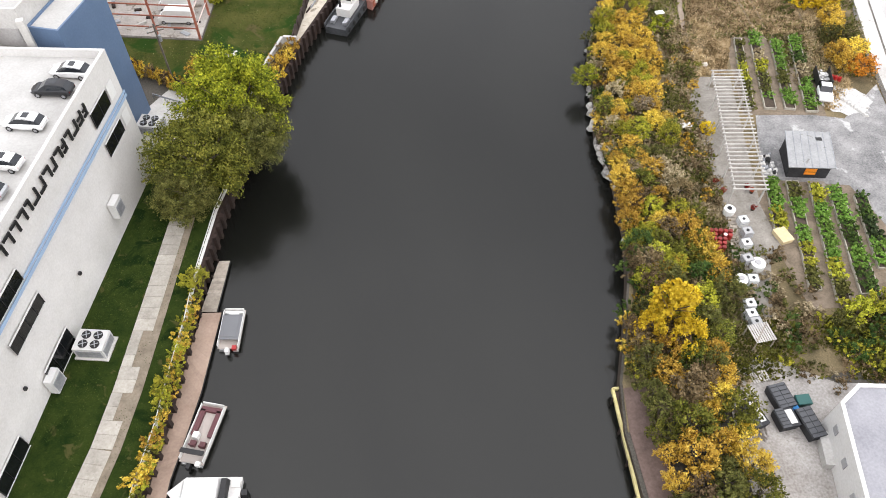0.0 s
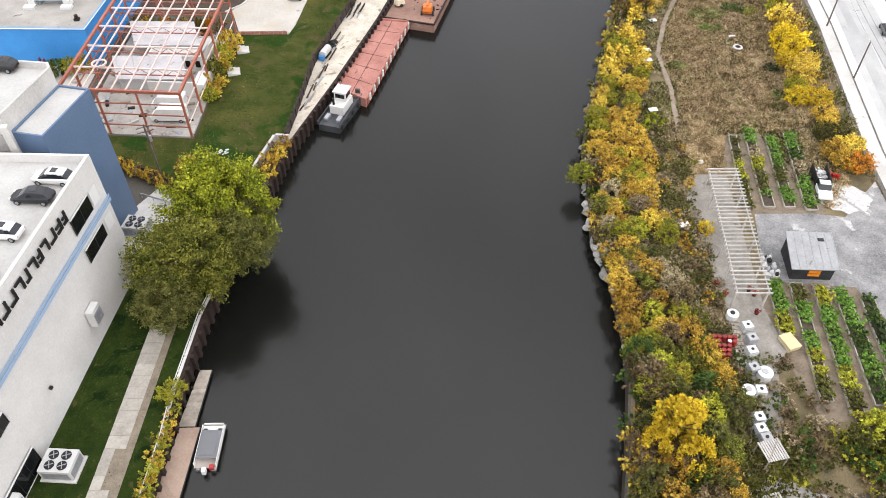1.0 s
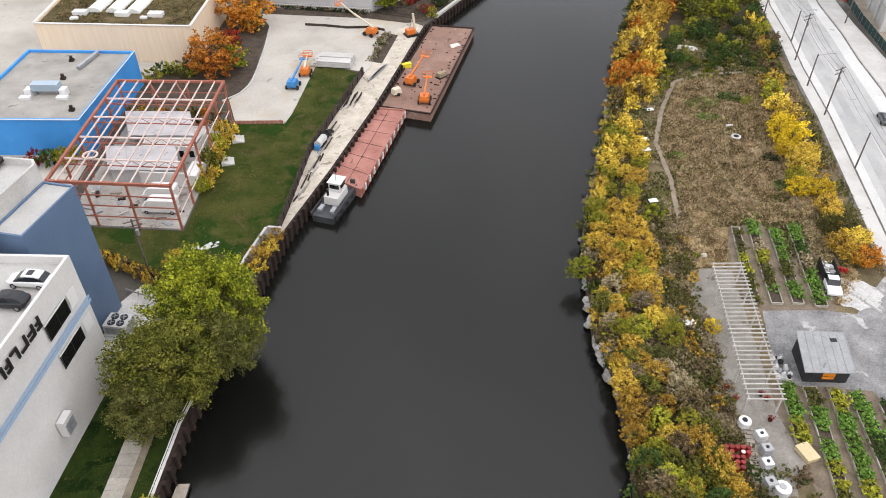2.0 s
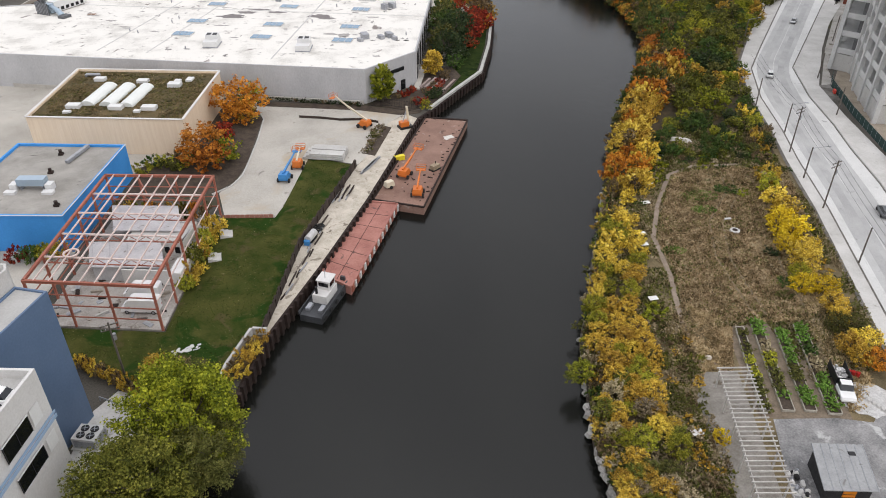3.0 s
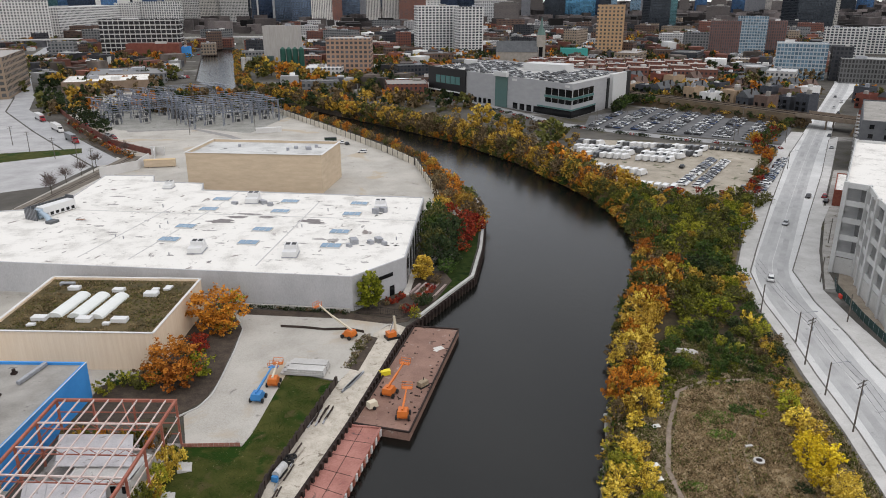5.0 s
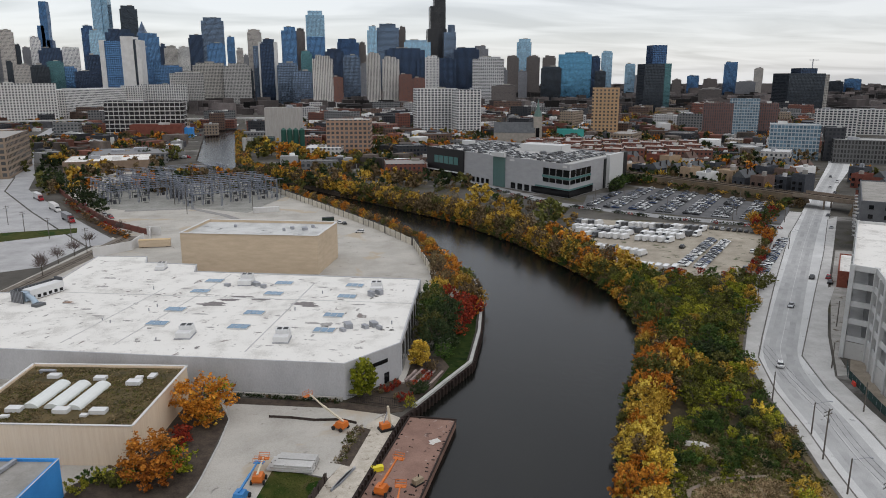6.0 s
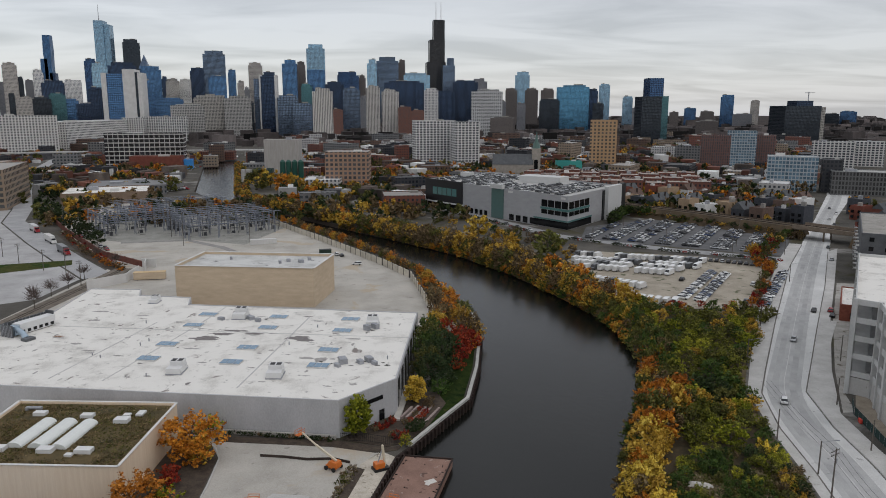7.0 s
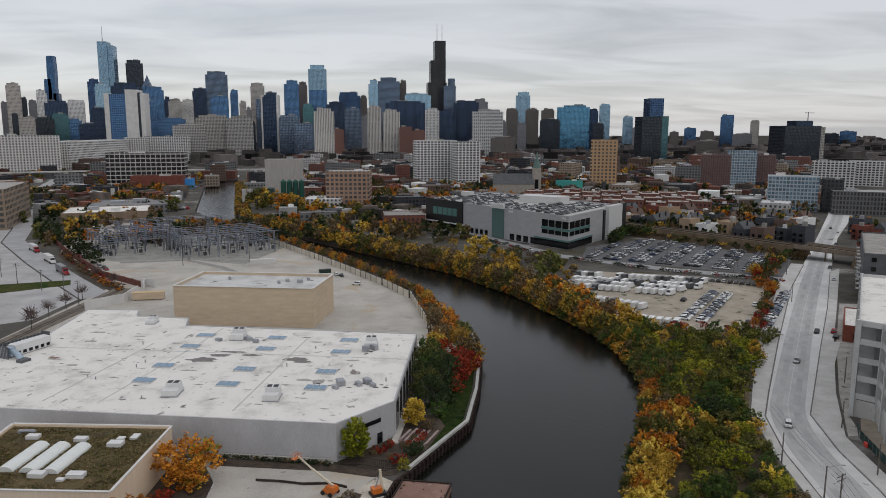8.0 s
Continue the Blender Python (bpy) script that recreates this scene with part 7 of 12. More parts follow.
shed = thing("garden_shed", "black board shed with a grey metal lean-to roof", "shed")
SC = [(51.9, 66.6), (57.8, 65.6), (59.2, 71.3), (53.2, 72.4)]
Mesh().prism(SC, 0.0, 3.0).obj("wall", surf("black_boards", (0.016, 0.016, 0.017), (0.04, 0.04, 0.042), 1, 0.8), shed)
Mesh().add([(51.0, 65.9, 3.0), (57.9, 64.8, 3.0), (59.6, 71.8, 3.9), (52.9, 72.9, 3.9), (51.0, 65.9, 3.14), (57.9, 64.8, 3.14), (59.6, 71.8, 4.04), (52.9, 72.9, 4.04)],
           [(3, 2, 1, 0), (4, 5, 6, 7), (0, 1, 5, 4), (1, 2, 6, 5), (2, 3, 7, 6), (3, 0, 4, 7)]).obj("roof", surf("pale_grey_roofing", (0.22, 0.225, 0.23), (0.33, 0.335, 0.335), 1.5, 0.7, spots=(((0.16, 0.155, 0.15), 1.2, 0.06),)), shed)
for k in range(7):
    f = k / 6
    Mesh().bar((51.05 + 6.85 * f, 65.9 - 1.1 * f, 3.17), (52.95 + 6.65 * f, 72.9 - 1.1 * f, 4.07), 0.05, 0.05).obj("roof_rib", GALV, shed)
for k, u in enumerate((0.46, 0.60)):
    p = Vector(SC[0]).lerp(Vector(SC[1]), u)
    w_ = Mesh().box(p.x, p.y - 0.05, 0.9, 0.85, 0.12, 1.2, -0.17).obj("window", plain("orange_panel", (0.75, 0.24, 0.02), 0.4), shed, "bright orange window panel")
    Mesh().box(p.x, p.y - 0.1, 1.47, 0.85, 0.12, 0.06, -0.17).obj("mullion", BLACK, w_)
Mesh().box(57.4, 70.6, 3.85, 0.9, 0.6, 0.12, -0.17).obj("roof_vent", BLACK, shed)
shed.matrix_basis = Matrix.Translation((55.8, 68.6, 0)) @ Matrix.Diagonal((0.9, 0.88, 0.86, 1)) @ Matrix.Translation((-55.6, -69.0, 0))
step_ = thing("pallet", "low timber pallet lying beside the shed", "pallet", pose(56.0, 64.6, 0.06, 0, 0, -10))
for k in range(5):
    Mesh().box(0, -0.5 + 0.25 * k, 0.1, 2.4, 0.18, 0.04).obj("slat", WOOD, step_)
for k in (-1, 0, 1):
    Mesh().box(k * 1.0, 0, 0, 0.1, 1.2, 0.1).obj("bearer", WOOD, step_)
rg = random.Random(6)
for k in range(22):
    x, y, s = 50.9 + rg.uniform(-0.9, 0.6), 68.6 + rg.uniform(-1.9, 2.2), rg.uniform(0.5, 0.9)
    c = rg.choice((BLACK, WHITE, WHITE, GALV))
    b = thing("bin_bag", "stuffed " + ("black" if c is BLACK else "pale") + " sack heaped against the shed", "sack", pose(x, y, 0.06 + (0.4 if k % 4 == 0 else 0), 0, 0, rg.uniform(0, 180)), "sacks by the shed")
    Mesh().prism([(0.5 * s * math.cos(a), 0.4 * s * math.sin(a)) for a in [i * math.pi / 4 for i in range(8)]], 0, 0.35 * s, [(0.45 * s * math.cos(a), 0.36 * s * math.sin(a)) for a in [i * math.pi / 4 for i in range(8)]]).prism([(0.45 * s * math.cos(a), 0.36 * s * math.sin(a)) for a in [i * math.pi / 4 for i in range(8)]], 0.35 * s, 0.7 * s, [(0.15 * s * math.cos(a), 0.12 * s * math.sin(a)) for a in [i * math.pi / 4 for i in range(8)]]).obj("sack", c, b)

# pickup truck and pale gravel heap
slab("gravel_patch", surf("white_gravel", (0.34, 0.335, 0.325), (0.56, 0.555, 0.54), 1.0, 0.95, spots=(((0.24, 0.225, 0.20), 1.5, 0.1),)), [(67.9 + 4.3 * math.cos(k_ * 0.2618) * (0.9 + 0.1 * math.sin(3.1 * k_)), 80.9 + 3.5 * math.sin(k_ * 0.2618) * (0.9 + 0.1 * math.sin(2.3 * k_))) for k_ in range(24)], -0.1, 0.085, "patch of white spilled gravel", "gravel")
pk = thing("pickup_truck", "white dump pickup with a dark open bed", "truck", pose(65.2, 83.0, 0.08, 0, 0, -106))
Mesh().profile([(-0.2, 0.5), (-0.2, 1.15), (1.0, 1.15), (2.5, 1.0), (2.7, 0.7), (2.7, 0.45)], 0.98, 0.05, 0.1).obj("cab", PAINT["white"], pk)
Mesh().profile([(-0.2, 1.1), (-0.1, 1.85), (0.7, 1.85), (1.3, 1.1)], 0.88, 0.08, 0.12).obj("cab_glazing", CARGLASS, pk)
Mesh().box(0.3, 0, 1.82, 1.0, 1.5, 0.08).obj("cab_roof", PAINT["white"], pk)
for k in (-1, 1):
    Mesh().box(-2.2, k * 1.0, 0.7, 3.8, 0.08, 1.3).obj("bed_side", BLACK, pk)
    for x in (1.8, -2.6):
        w_ = part("wheel", wheel_m, None, pk)
        w_.location = (x, k * 0.9, 0.38)
        part("rim", rim_m, None, w_)
Mesh().box(-2.2, 0, 0.7, 3.8, 1.9, 0.1).box(-0.35, 0, 0.7, 0.08, 2.0, 1.3).obj("bed", BLACK, pk)
ld = Mesh()
for k in range(30):
    ld.box(-2.2 + rg.uniform(-1.4, 1.5), rg.uniform(-0.7, 0.7), 0.8, rg.uniform(0.3, 0.9), rg.uniform(0.2, 0.6), rg.uniform(0.2, 0.8), rg.uniform(0, 3))
ld.obj("load", surf("mixed_load", (0.2, 0.2, 0.2), (0.6, 0.6, 0.58), 0.5, 0.8, island=0.4), pk, "heap of pale mixed scrap")
for k in range(8):
    sb = thing("sandbag", "pale plump sack lying on the gravel", "sack", pose(67.6 + 0.25 * k, 81.4 - 0.6 * k, 0.09, 0, 0, 20 * k), "sacks on the gravel")
    Mesh().prism([(0.5 * math.cos(a), 0.3 * math.sin(a)) for a in [i * math.pi / 4 for i in range(8)]], 0, 0.25, [(0.35 * math.cos(a), 0.18 * math.sin(a)) for a in [i * math.pi / 4 for i in range(8)]]).obj("sack", CONCRETE, sb)
for k in range(3):
    rb = thing("red_can", "small red plastic can beside the truck", "can", pose(68.0 + 0.5 * k, 86.0 - 0.3 * k, 0.06), "red cans")
    Mesh().cyl((0, 0, 0), (0, 0, 0.7), 0.32, 0.28, 10).obj("can", LAMPRED, rb)

# tanks, totes and drums along the walk


def tote(x, y, turn, label, body):
    t = thing("water_tote", label, "water tank", pose(x, y, 0.06, 0, 0, turn), "water totes")
    Mesh().box(0, 0, 0, 1.3, 1.25, 0.14).obj("pallet", WOOD, t)
    Mesh().prism([(-0.58, -0.55), (0.58, -0.55), (0.58, 0.55), (-0.58, 0.55)], 0.14, 1.15, [(-0.55, -0.52), (0.55, -0.52), (0.55, 0.52), (-0.55, 0.52)]).obj("tank", body, t)
    for z in (0.4, 0.75, 1.1):
        m = Mesh()
        for s in (-1, 1):
            m.bar((-0.62, s * 0.6, z), (0.62, s * 0.6, z), 0.04).bar((s * 0.62, -0.6, z), (s * 0.62, 0.6, z), 0.04)
        m.obj("cage_bar", GALV, t)
    Mesh().cyl((0, 0, 1.15), (0, 0, 1.24), 0.2, 0.2, 10).obj("cap", BLACK, t)
    return t


TOTEW = plain("tote_white", (0.70, 0.71, 0.69), 0.4)
TOTEG = plain("tote_grey", (0.36, 0.36, 0.36), 0.5)
for x, y, a, m in ((43.2, 58.9, 4, TOTEW), (43.0, 57.0, 2, TOTEG), (42.2, 55.2, 3, TOTEW), (41.4, 52.8, 8, TOTEG), (40.9, 49.7, -8, TOTEW), (39.2, 46.3, 2, TOTEW), (38.8, 44.9, 3, TOTEW), (38.9, 43.7, 0, TOTEG)):
    tote(x, y, a, ("white" if m is TOTEW else "grey") + " plastic water tote in a wire cage", m)
for x, y, r in ((42.2, 61.0, 0.75), (39.6, 49.9, 0.8), (42.5, 52.0, 0.9)):
    tk = thing("round_tank", "white round plastic rain tank with an open lid", "water tank", pose(x, y, 0.06), "rain tanks")
    Mesh().cyl((0, 0, 0), (0, 0, 0.9), r, r, 16).obj("tank", TOTEW, tk)
    Mesh().cyl((0, 0.1, 0.9), (0, 0.1, 0.98), r * 0.45, r * 0.4, 12).obj("lid", BLACK if r < 0.8 else TOTEG, tk)
k = 0
for gx in range(7):
    for gy in range(5):
        if (gx * 3 + gy * 5) % 7 == 0 or k >= 24:
            continue
        x, y = 37.9 + 0.62 * gx - 0.28 * gy, 58.0 - 0.64 * gy - 0.12 * gx
        dr = thing("drum", "dark red plastic drum standing among others", "drum", pose(x, y, 0.05), "red drums")
        Mesh().cyl((0, 0, 0), (0, 0, 0.88), 0.29, 0.29, 12).obj("body", plain("drum_red", (0.24, 0.022, 0.018), 0.5, vary=0.3), dr)
        Mesh().cyl((0, 0, 0.88), (0, 0, 0.92), 0.24, 0.24, 10).obj("lid", plain("drum_red", (0.24, 0.022, 0.018), 0.5, vary=0.3) if k % 6 else TOTEW, dr)
        k += 1
for x, y in ((46.6, 64.2), (46.2, 65.0), (42.3, 66.4), (42.7, 64.6), (45.6, 61.2)):
    rb = thing("flower_pot", "small pot of red flowers beside the walk", "flower pot", pose(x, y, 0.05))
    Mesh().cyl((0, 0, 0), (0, 0, 0.35), 0.22, 0.28, 10).obj("pot", SOIL, rb)
    fl = part("flowers", CROWNS["shrub"][0], RED, rb)
    fl.matrix_basis = pose(0, 0, 0.3) @ Matrix.Scale(0.22, 4)
dk = thing("potting_deck", "grey slatted timber staging beside the totes", "staging", pose(41.4, 56.6, 0.06, 0, 0, 75))
for k in range(16):
    Mesh().box(-4.5 + 0.6 * k, 0, 0.12, 0.5, 1.1, 0.05).obj("slat", WOOD, dk)
for s in (-0.45, 0.45):
    Mesh().box(0, s, 0, 9.4, 0.1, 0.12).obj("bearer", WOOD, dk)
pl = thing("plywood_box", "pale plywood storage box with a flat lid", "box", pose(47.6, 56.2, 0.05, 0, 0, 12))
Mesh().box(0, 0, 0, 1.6, 2.2, 0.6).obj("box", surf("plywood", (0.48, 0.38, 0.22), (0.60, 0.50, 0.31), 1.5, 0.8), pl)
Mesh().box(0, 0, 0.6, 1.7, 2.3, 0.06).obj("lid", surf("plywood", (0.48, 0.38, 0.22), (0.60, 0.50, 0.31), 1.5, 0.8), pl)
hut = thing("pallet_hut", "open lean-to roofed with grey pallet boards", "lean-to", pose(38.4, 41.7, 0.05, 0, 0, 6))
for k in range(9):
    Mesh().box(-1.1 + 0.28 * k, 0, 1.9, 0.2, 2.4, 0.05).obj("board", PALEWOOD, hut)
for sx in (-1.1, 1.15):
    for sy in (-1.1, 1.1):
        Mesh().box(sx, sy, 0, 0.12, 0.12, 1.9).obj("post", WOOD, hut)
Mesh().bar((-1.1, -1.0, 1.98), (1.1, 1.0, 1.98), 0.12).obj("brace", WOOD, hut)


def skip(x, y, turn, w, d, label, lid_open):
    t = thing("refuse_container", label, "dumpster", pose(x, y, 0.05, 0, 0, turn), "refuse containers")
    body = plain("skip_black", (0.022, 0.023, 0.026), 0.6)
    Mesh().prism([(-w / 2, -d / 2), (w / 2, -d / 2), (w / 2, d / 2), (-w / 2, d / 2)], 0.15, 1.3, [(-w / 2 - 0.1, -d / 2 - 0.1), (w / 2 + 0.1, -d / 2 - 0.1), (w / 2 + 0.1, d / 2 + 0.1), (-w / 2 - 0.1, d / 2 + 0.1)]).obj("body", body, t)
    for k in range(2):
        if k == 1 and lid_open:
            Mesh().box(0, d * 0.25, 1.3, w * 0.8, d * 0.4, 0.03).obj("contents", WHITE, t, "pale rubbish in the open half")
            continue
        lid = Mesh().box(0, -d * 0.25 + k * d * 0.5, 1.3, w + 0.16, d * 0.48, 0.09).obj("lid", plain("lid_grey", (0.07, 0.073, 0.08), 0.5), t)
        for q in range(5):
            Mesh().box(-w * 0.4 + w * 0.2 * q, -d * 0.25 + k * d * 0.5, 1.39, 0.08, d * 0.45, 0.05).obj("rib", body, lid)
    for sx in (-1, 1):
        Mesh().box(sx * (w / 2 + 0.12), 0, 0.8, 0.12, d * 0.6, 0.2).obj("lift_pocket", body, t)
        for sy in (-1, 1):
            Mesh().cyl((sx * w * 0.4, sy * d * 0.42 - 0.05, 0.08), (sx * w * 0.4, sy * d * 0.42 + 0.05, 0.08), 0.1, 0.1, 8).obj("caster", BLACK, t)
    return t


skip(34.1, 32.6, -76, 3.0, 1.7, "black refuse container with ribbed lids, half open", True)
skip(37.9, 34.2, -82, 2.6, 1.9, "black refuse container with closed ribbed lids", False)
skip(37.4, 31.7, -84, 2.0, 1.9, "black refuse container with an open half", True)
skip(39.7, 30.9, -82, 3.2, 1.6, "long black refuse container with closed lids", False)
gc = thing("green_container", "small teal wheeled bin beside the containers", "bin", pose(40.2, 33.6, 0.05))
Mesh().prism([(-0.7, -0.5), (0.7, -0.5), (0.7, 0.5), (-0.7, 0.5)], 0.1, 1.0, [(-0.8, -0.6), (0.8, -0.6), (0.8, 0.6), (-0.8, 0.6)]).obj("body", plain("bin_teal", (0.02, 0.10, 0.09), 0.5), gc)
Mesh().box(0, 0, 1.0, 1.5, 1.1, 0.08).obj("lid", plain("bin_teal", (0.02, 0.10, 0.09), 0.5), gc)
bt = thing("blue_tarp", "crumpled blue tarpaulin over a crate", "tarpaulin", pose(38.9, 32.9, 0.05))
Mesh().box(0, 0, 0, 0.9, 1.6, 0.8).box(0.1, 0.1, 0.8, 0.6, 1.2, 0.1, 0.2).obj("tarp", plain("tarp_blue", (0.02, 0.20, 0.48), 0.6), bt)
pp = thing("pallet", "pale timber pallet leaning on the ground", "pallet", pose(37.0, 37.2, 0.05, 0, 0, 8))
for k in range(7):
    Mesh().box(-0.9 + 0.3 * k, 0, 0.12, 0.2, 1.3, 0.04).obj("slat", PALEWOOD, pp)
Mesh().box(0, 0.5, 0, 2.0, 0.1, 0.12).box(0, -0.5, 0, 2.0, 0.1, 0.12).obj("bearer", WOOD, pp)
rd = thing("traffic_drum", "orange-red plastic traffic drum", "traffic drum", pose(42.0, 28.0, 0.05))
Mesh().cyl((0, 0, 0), (0, 0, 1.0), 0.32, 0.26, 12).obj("body", plain("drum_orange", (0.65, 0.07, 0.02), 0.5), rd)
Mesh().cyl((0, 0, 0), (0, 0, 0.08), 0.42, 0.42, 12).obj("foot", BLACK, rd)
skip(42.2, 25.2, 4, 1.4, 1.6, "small dark blue refuse container by the white wall", False)
# white block house at the yard
bh = shell("block_house", "white painted block building with a grey flat roof", [(41.4, 31.2), (44.2, 33.0), (60, 30.5), (58, 12), (37.6, 14)], 5.0, WHITE, surf("grey_felt_roof", (0.20, 0.20, 0.22), (0.30, 0.30, 0.32), 4, 0.9), 0.2)
for k in range(3):
    p = Vector((41.4, 31.2)).lerp(Vector((37.6, 14)), 0.12 + 0.2 * k)
    Mesh().box(p.x - 0.03, p.y, 2.4, 0.9, 0.12, 0.9, math.radians(77)).obj("window", plain("dull_pane", (0.3, 0.3, 0.3), 0.4), bh)
Mesh().prism([(40.2, 30), (41.2, 29.8), (40.4, 26.2), (39.4, 26.4)], 0.0, 1.1).obj("loading_dock", CONCRETE, bh)
# low deck on the river, with a yellow edge
rdk = thing("river_deck", "dark brown river deck with a yellow painted edge", "deck")
for k in range(20):
    y0 = 37.8 - 1.0 * k
    Mesh().prism([(20.9 - 0.045 * k, y0), (24.2 - 0.02 * k, y0 - 0.1), (24.2 - 0.02 * k, y0 - 1.05), (20.85 - 0.045 * k, y0 - 0.95)], -1.3, -1.02).obj("board", surf("dark_deck", (0.07, 0.045, 0.038), (0.13, 0.09, 0.075), 2, 0.9, vary=0.1), rdk)
YEDGE = surf("yellow_edge", (0.45, 0.38, 0.16), (0.62, 0.55, 0.28), 0.8, 0.7)
Mesh().bar((20.7, 38.1, -0.95), (19.8, 18, -0.95), 0.3, 0.5).obj("edge_beam", YEDGE, rdk)
Mesh().bar((20.7, 38.1, -0.95), (24.3, 37.9, -0.95), 0.3, 0.5).obj("edge_beam", YEDGE, rdk)
Mesh().box(22.1, 37.3, -1.02, 1.4, 0.7, 0.5).obj("fish_crate", TOTEW, rdk)
for k in range(6):
    Mesh().cyl((20.5 - 0.15 * k, 37 - 3.6 * k, -4), (20.5 - 0.15 * k, 37 - 3.6 * k, -1.0), 0.16, 0.16, 8).obj("pile", RUST, rdk)
# broken stone and concrete along the shore
stones = thing("shore_stones", "broken pale concrete and stone blocks along the shore", "stones")
rs = random.Random(17)
n = 0
for x, y, a in along(EDGE_RIGHT[4:16], 0.42):
    if 66 < y < 90 and rs.random() < 0.9 or rs.random() < 0.30:
        s = rs.uniform(0.4, 1.3) if 66 < y < 90 else rs.uniform(0.3, 0.8)
        pts = [(s * rs.uniform(0.6, 1.0) * math.cos(i * math.pi / 3), s * rs.uniform(0.5, 0.9) * math.sin(i * math.pi / 3)) for i in range(6)]
        o = Mesh().prism(pts, 0, s * 0.5, [(p[0] * 0.7, p[1] * 0.7) for p in pts]).obj("stone", surf("shore_stone", (0.26, 0.25, 0.23), (0.46, 0.44, 0.41), 0.8, 0.9, vary=0.25), stones)
        o.matrix_basis = pose(x + rs.uniform(-0.3, 1.6), y, rs.uniform(-1.9, -0.3), rs.uniform(-15, 15), rs.uniform(-15, 15), rs.uniform(0, 360))
        n += 1
for y0, x0, x1 in ((137.5, 47.5, 49.5), (139.5, 48.6, 50.2), (99.5, 33.0, 33.9), (95.5, 32.2, 33.0), (124.5, 43.4, 44.4)):
    sw = slab("sea_wall", CONCRETE, [(x0, y0 - 2.2), (x1, y0 - 2.4), (x1 + 0.9, y0 + 2.0), (x0 + 0.9, y0 + 2.2)], -3, -0.1, "pale remnant of a concrete quay wall", "wall")
# white marker boards, manhole and small things in the meadow
for x, y in ((56.3, 135.6), (59.9, 142.8), (51.5, 124.8), (50.7, 121.3), (46.6, 105.8), (42.0, 77.9), (66.5, 155)):
    sg = thing("marker_board", "white square sign board lying beside the path", "sign", pose(x, y, 0.08, 0, 0, 5))
    Mesh().box(0, 0, 0.35, 1.5, 1.0, 0.07).obj("board", plain("sign_white", (0.72, 0.72, 0.70), 0.5), sg)
    for s in (-0.55, 0.55):
        Mesh().box(s, 0, 0, 0.08, 0.08, 0.35).obj("leg", GALV, sg)
    for k in range(3):
        Mesh().box(-0.1, 0.25 - 0.25 * k, 0.422, 0.9, 0.05, 0.004).obj("text_bar", FRAMEGREY, sg)
mh = thing("manhole", "raised round concrete manhole in the meadow", "manhole", pose(69.2, 124.0, 0.05))
Mesh().cyl((0, 0, 0), (0, 0, 0.3), 0.95, 0.9, 18).obj("collar", CONCRETE, mh)
Mesh().cyl((0, 0, 0.3), (0, 0, 0.34), 0.5, 0.5, 14).obj("cover", RUST, mh)
bx = thing("pale_slab", "small pale concrete slab lying in the grass", "slab", pose(69.7, 128.1, 0.05, 0, 0, 4))
Mesh().box(0, 0, 0, 1.3, 0.5, 0.3).obj("slab", CONCRETE, bx)
rk = thing("boulder", "round tan boulder beside the path", "boulder", pose(49.6, 91.4, 0.0))
Mesh().prism([(0.5 * math.cos(i), 0.45 * math.sin(i)) for i in range(6)], 0, 0.3, [(0.55 * math.cos(i), 0.5 * math.sin(i)) for i in range(6)]).prism([(0.55 * math.cos(i), 0.5 * math.sin(i)) for i in range(6)], 0.3, 0.6, [(0.3 * math.cos(i), 0.25 * math.sin(i)) for i in range(6)]).obj("stone", SAND, rk)
db = thing("upturned_boat", "pale upturned dinghy lying in the grass", "boat", pose(74.5, 162.5, 0.0, 0, 0, -20))
Mesh().prism([(-2.4, -0.9), (1.6, -0.95), (2.8, 0), (1.6, 0.95), (-2.4, 0.9)], 0, 0.7, [(-2.0, -0.4), (1.0, -0.4), (1.8, 0), (1.0, 0.4), (-2.0, 0.4)]).obj("hull", surf("faded_hull", (0.38, 0.36, 0.33), (0.52, 0.50, 0.46), 1.0, 0.7), db)

# ---- street ----
LINE = surf("worn_line_paint", (0.42, 0.42, 0.41), (0.62, 0.62, 0.60), 1.5, 0.9)
TARM = surf("worn_wheel_track", (0.31, 0.31, 0.306), (0.46, 0.46, 0.45), 9, 0.9, spots=(((0.20, 0.20, 0.197), 3.0, 0.05),))


def stripe(line, off, w, mat, z=0.025, name="lane_line", dash=None):
    pts = beside(line, off)
    m = Mesh()
    if dash:
        for x, y, a in along(pts, dash):
            m.box(x, y, z - 0.002, dash * 0.35, w, 0.004, a)
    else:
        a, b = beside(line, off - w / 2), beside(line, off + w / 2)
        for i in range(len(line) - 1):
            m.add([(*a[i], z), (*a[i + 1], z), (*b[i + 1], z), (*b[i], z)], [(0, 1, 2, 3)])
    return tagged(m.obj(name, mat), "worn painted line on the street", "road marking", kind="structure")




def rounded(line, times=2):
    """The line with its corners cut, so that it bends smoothly."""
    for _ in range(times):
        out = [line[0]]
        for (x0, y0), (x1, y1) in zip(line, line[1:]):
            out += [(0.75 * x0 + 0.25 * x1, 0.75 * y0 + 0.25 * y1), (0.25 * x0 + 0.75 * x1, 0.25 * y0 + 0.75 * y1)]
        line = out + [line[-1]]
    return line


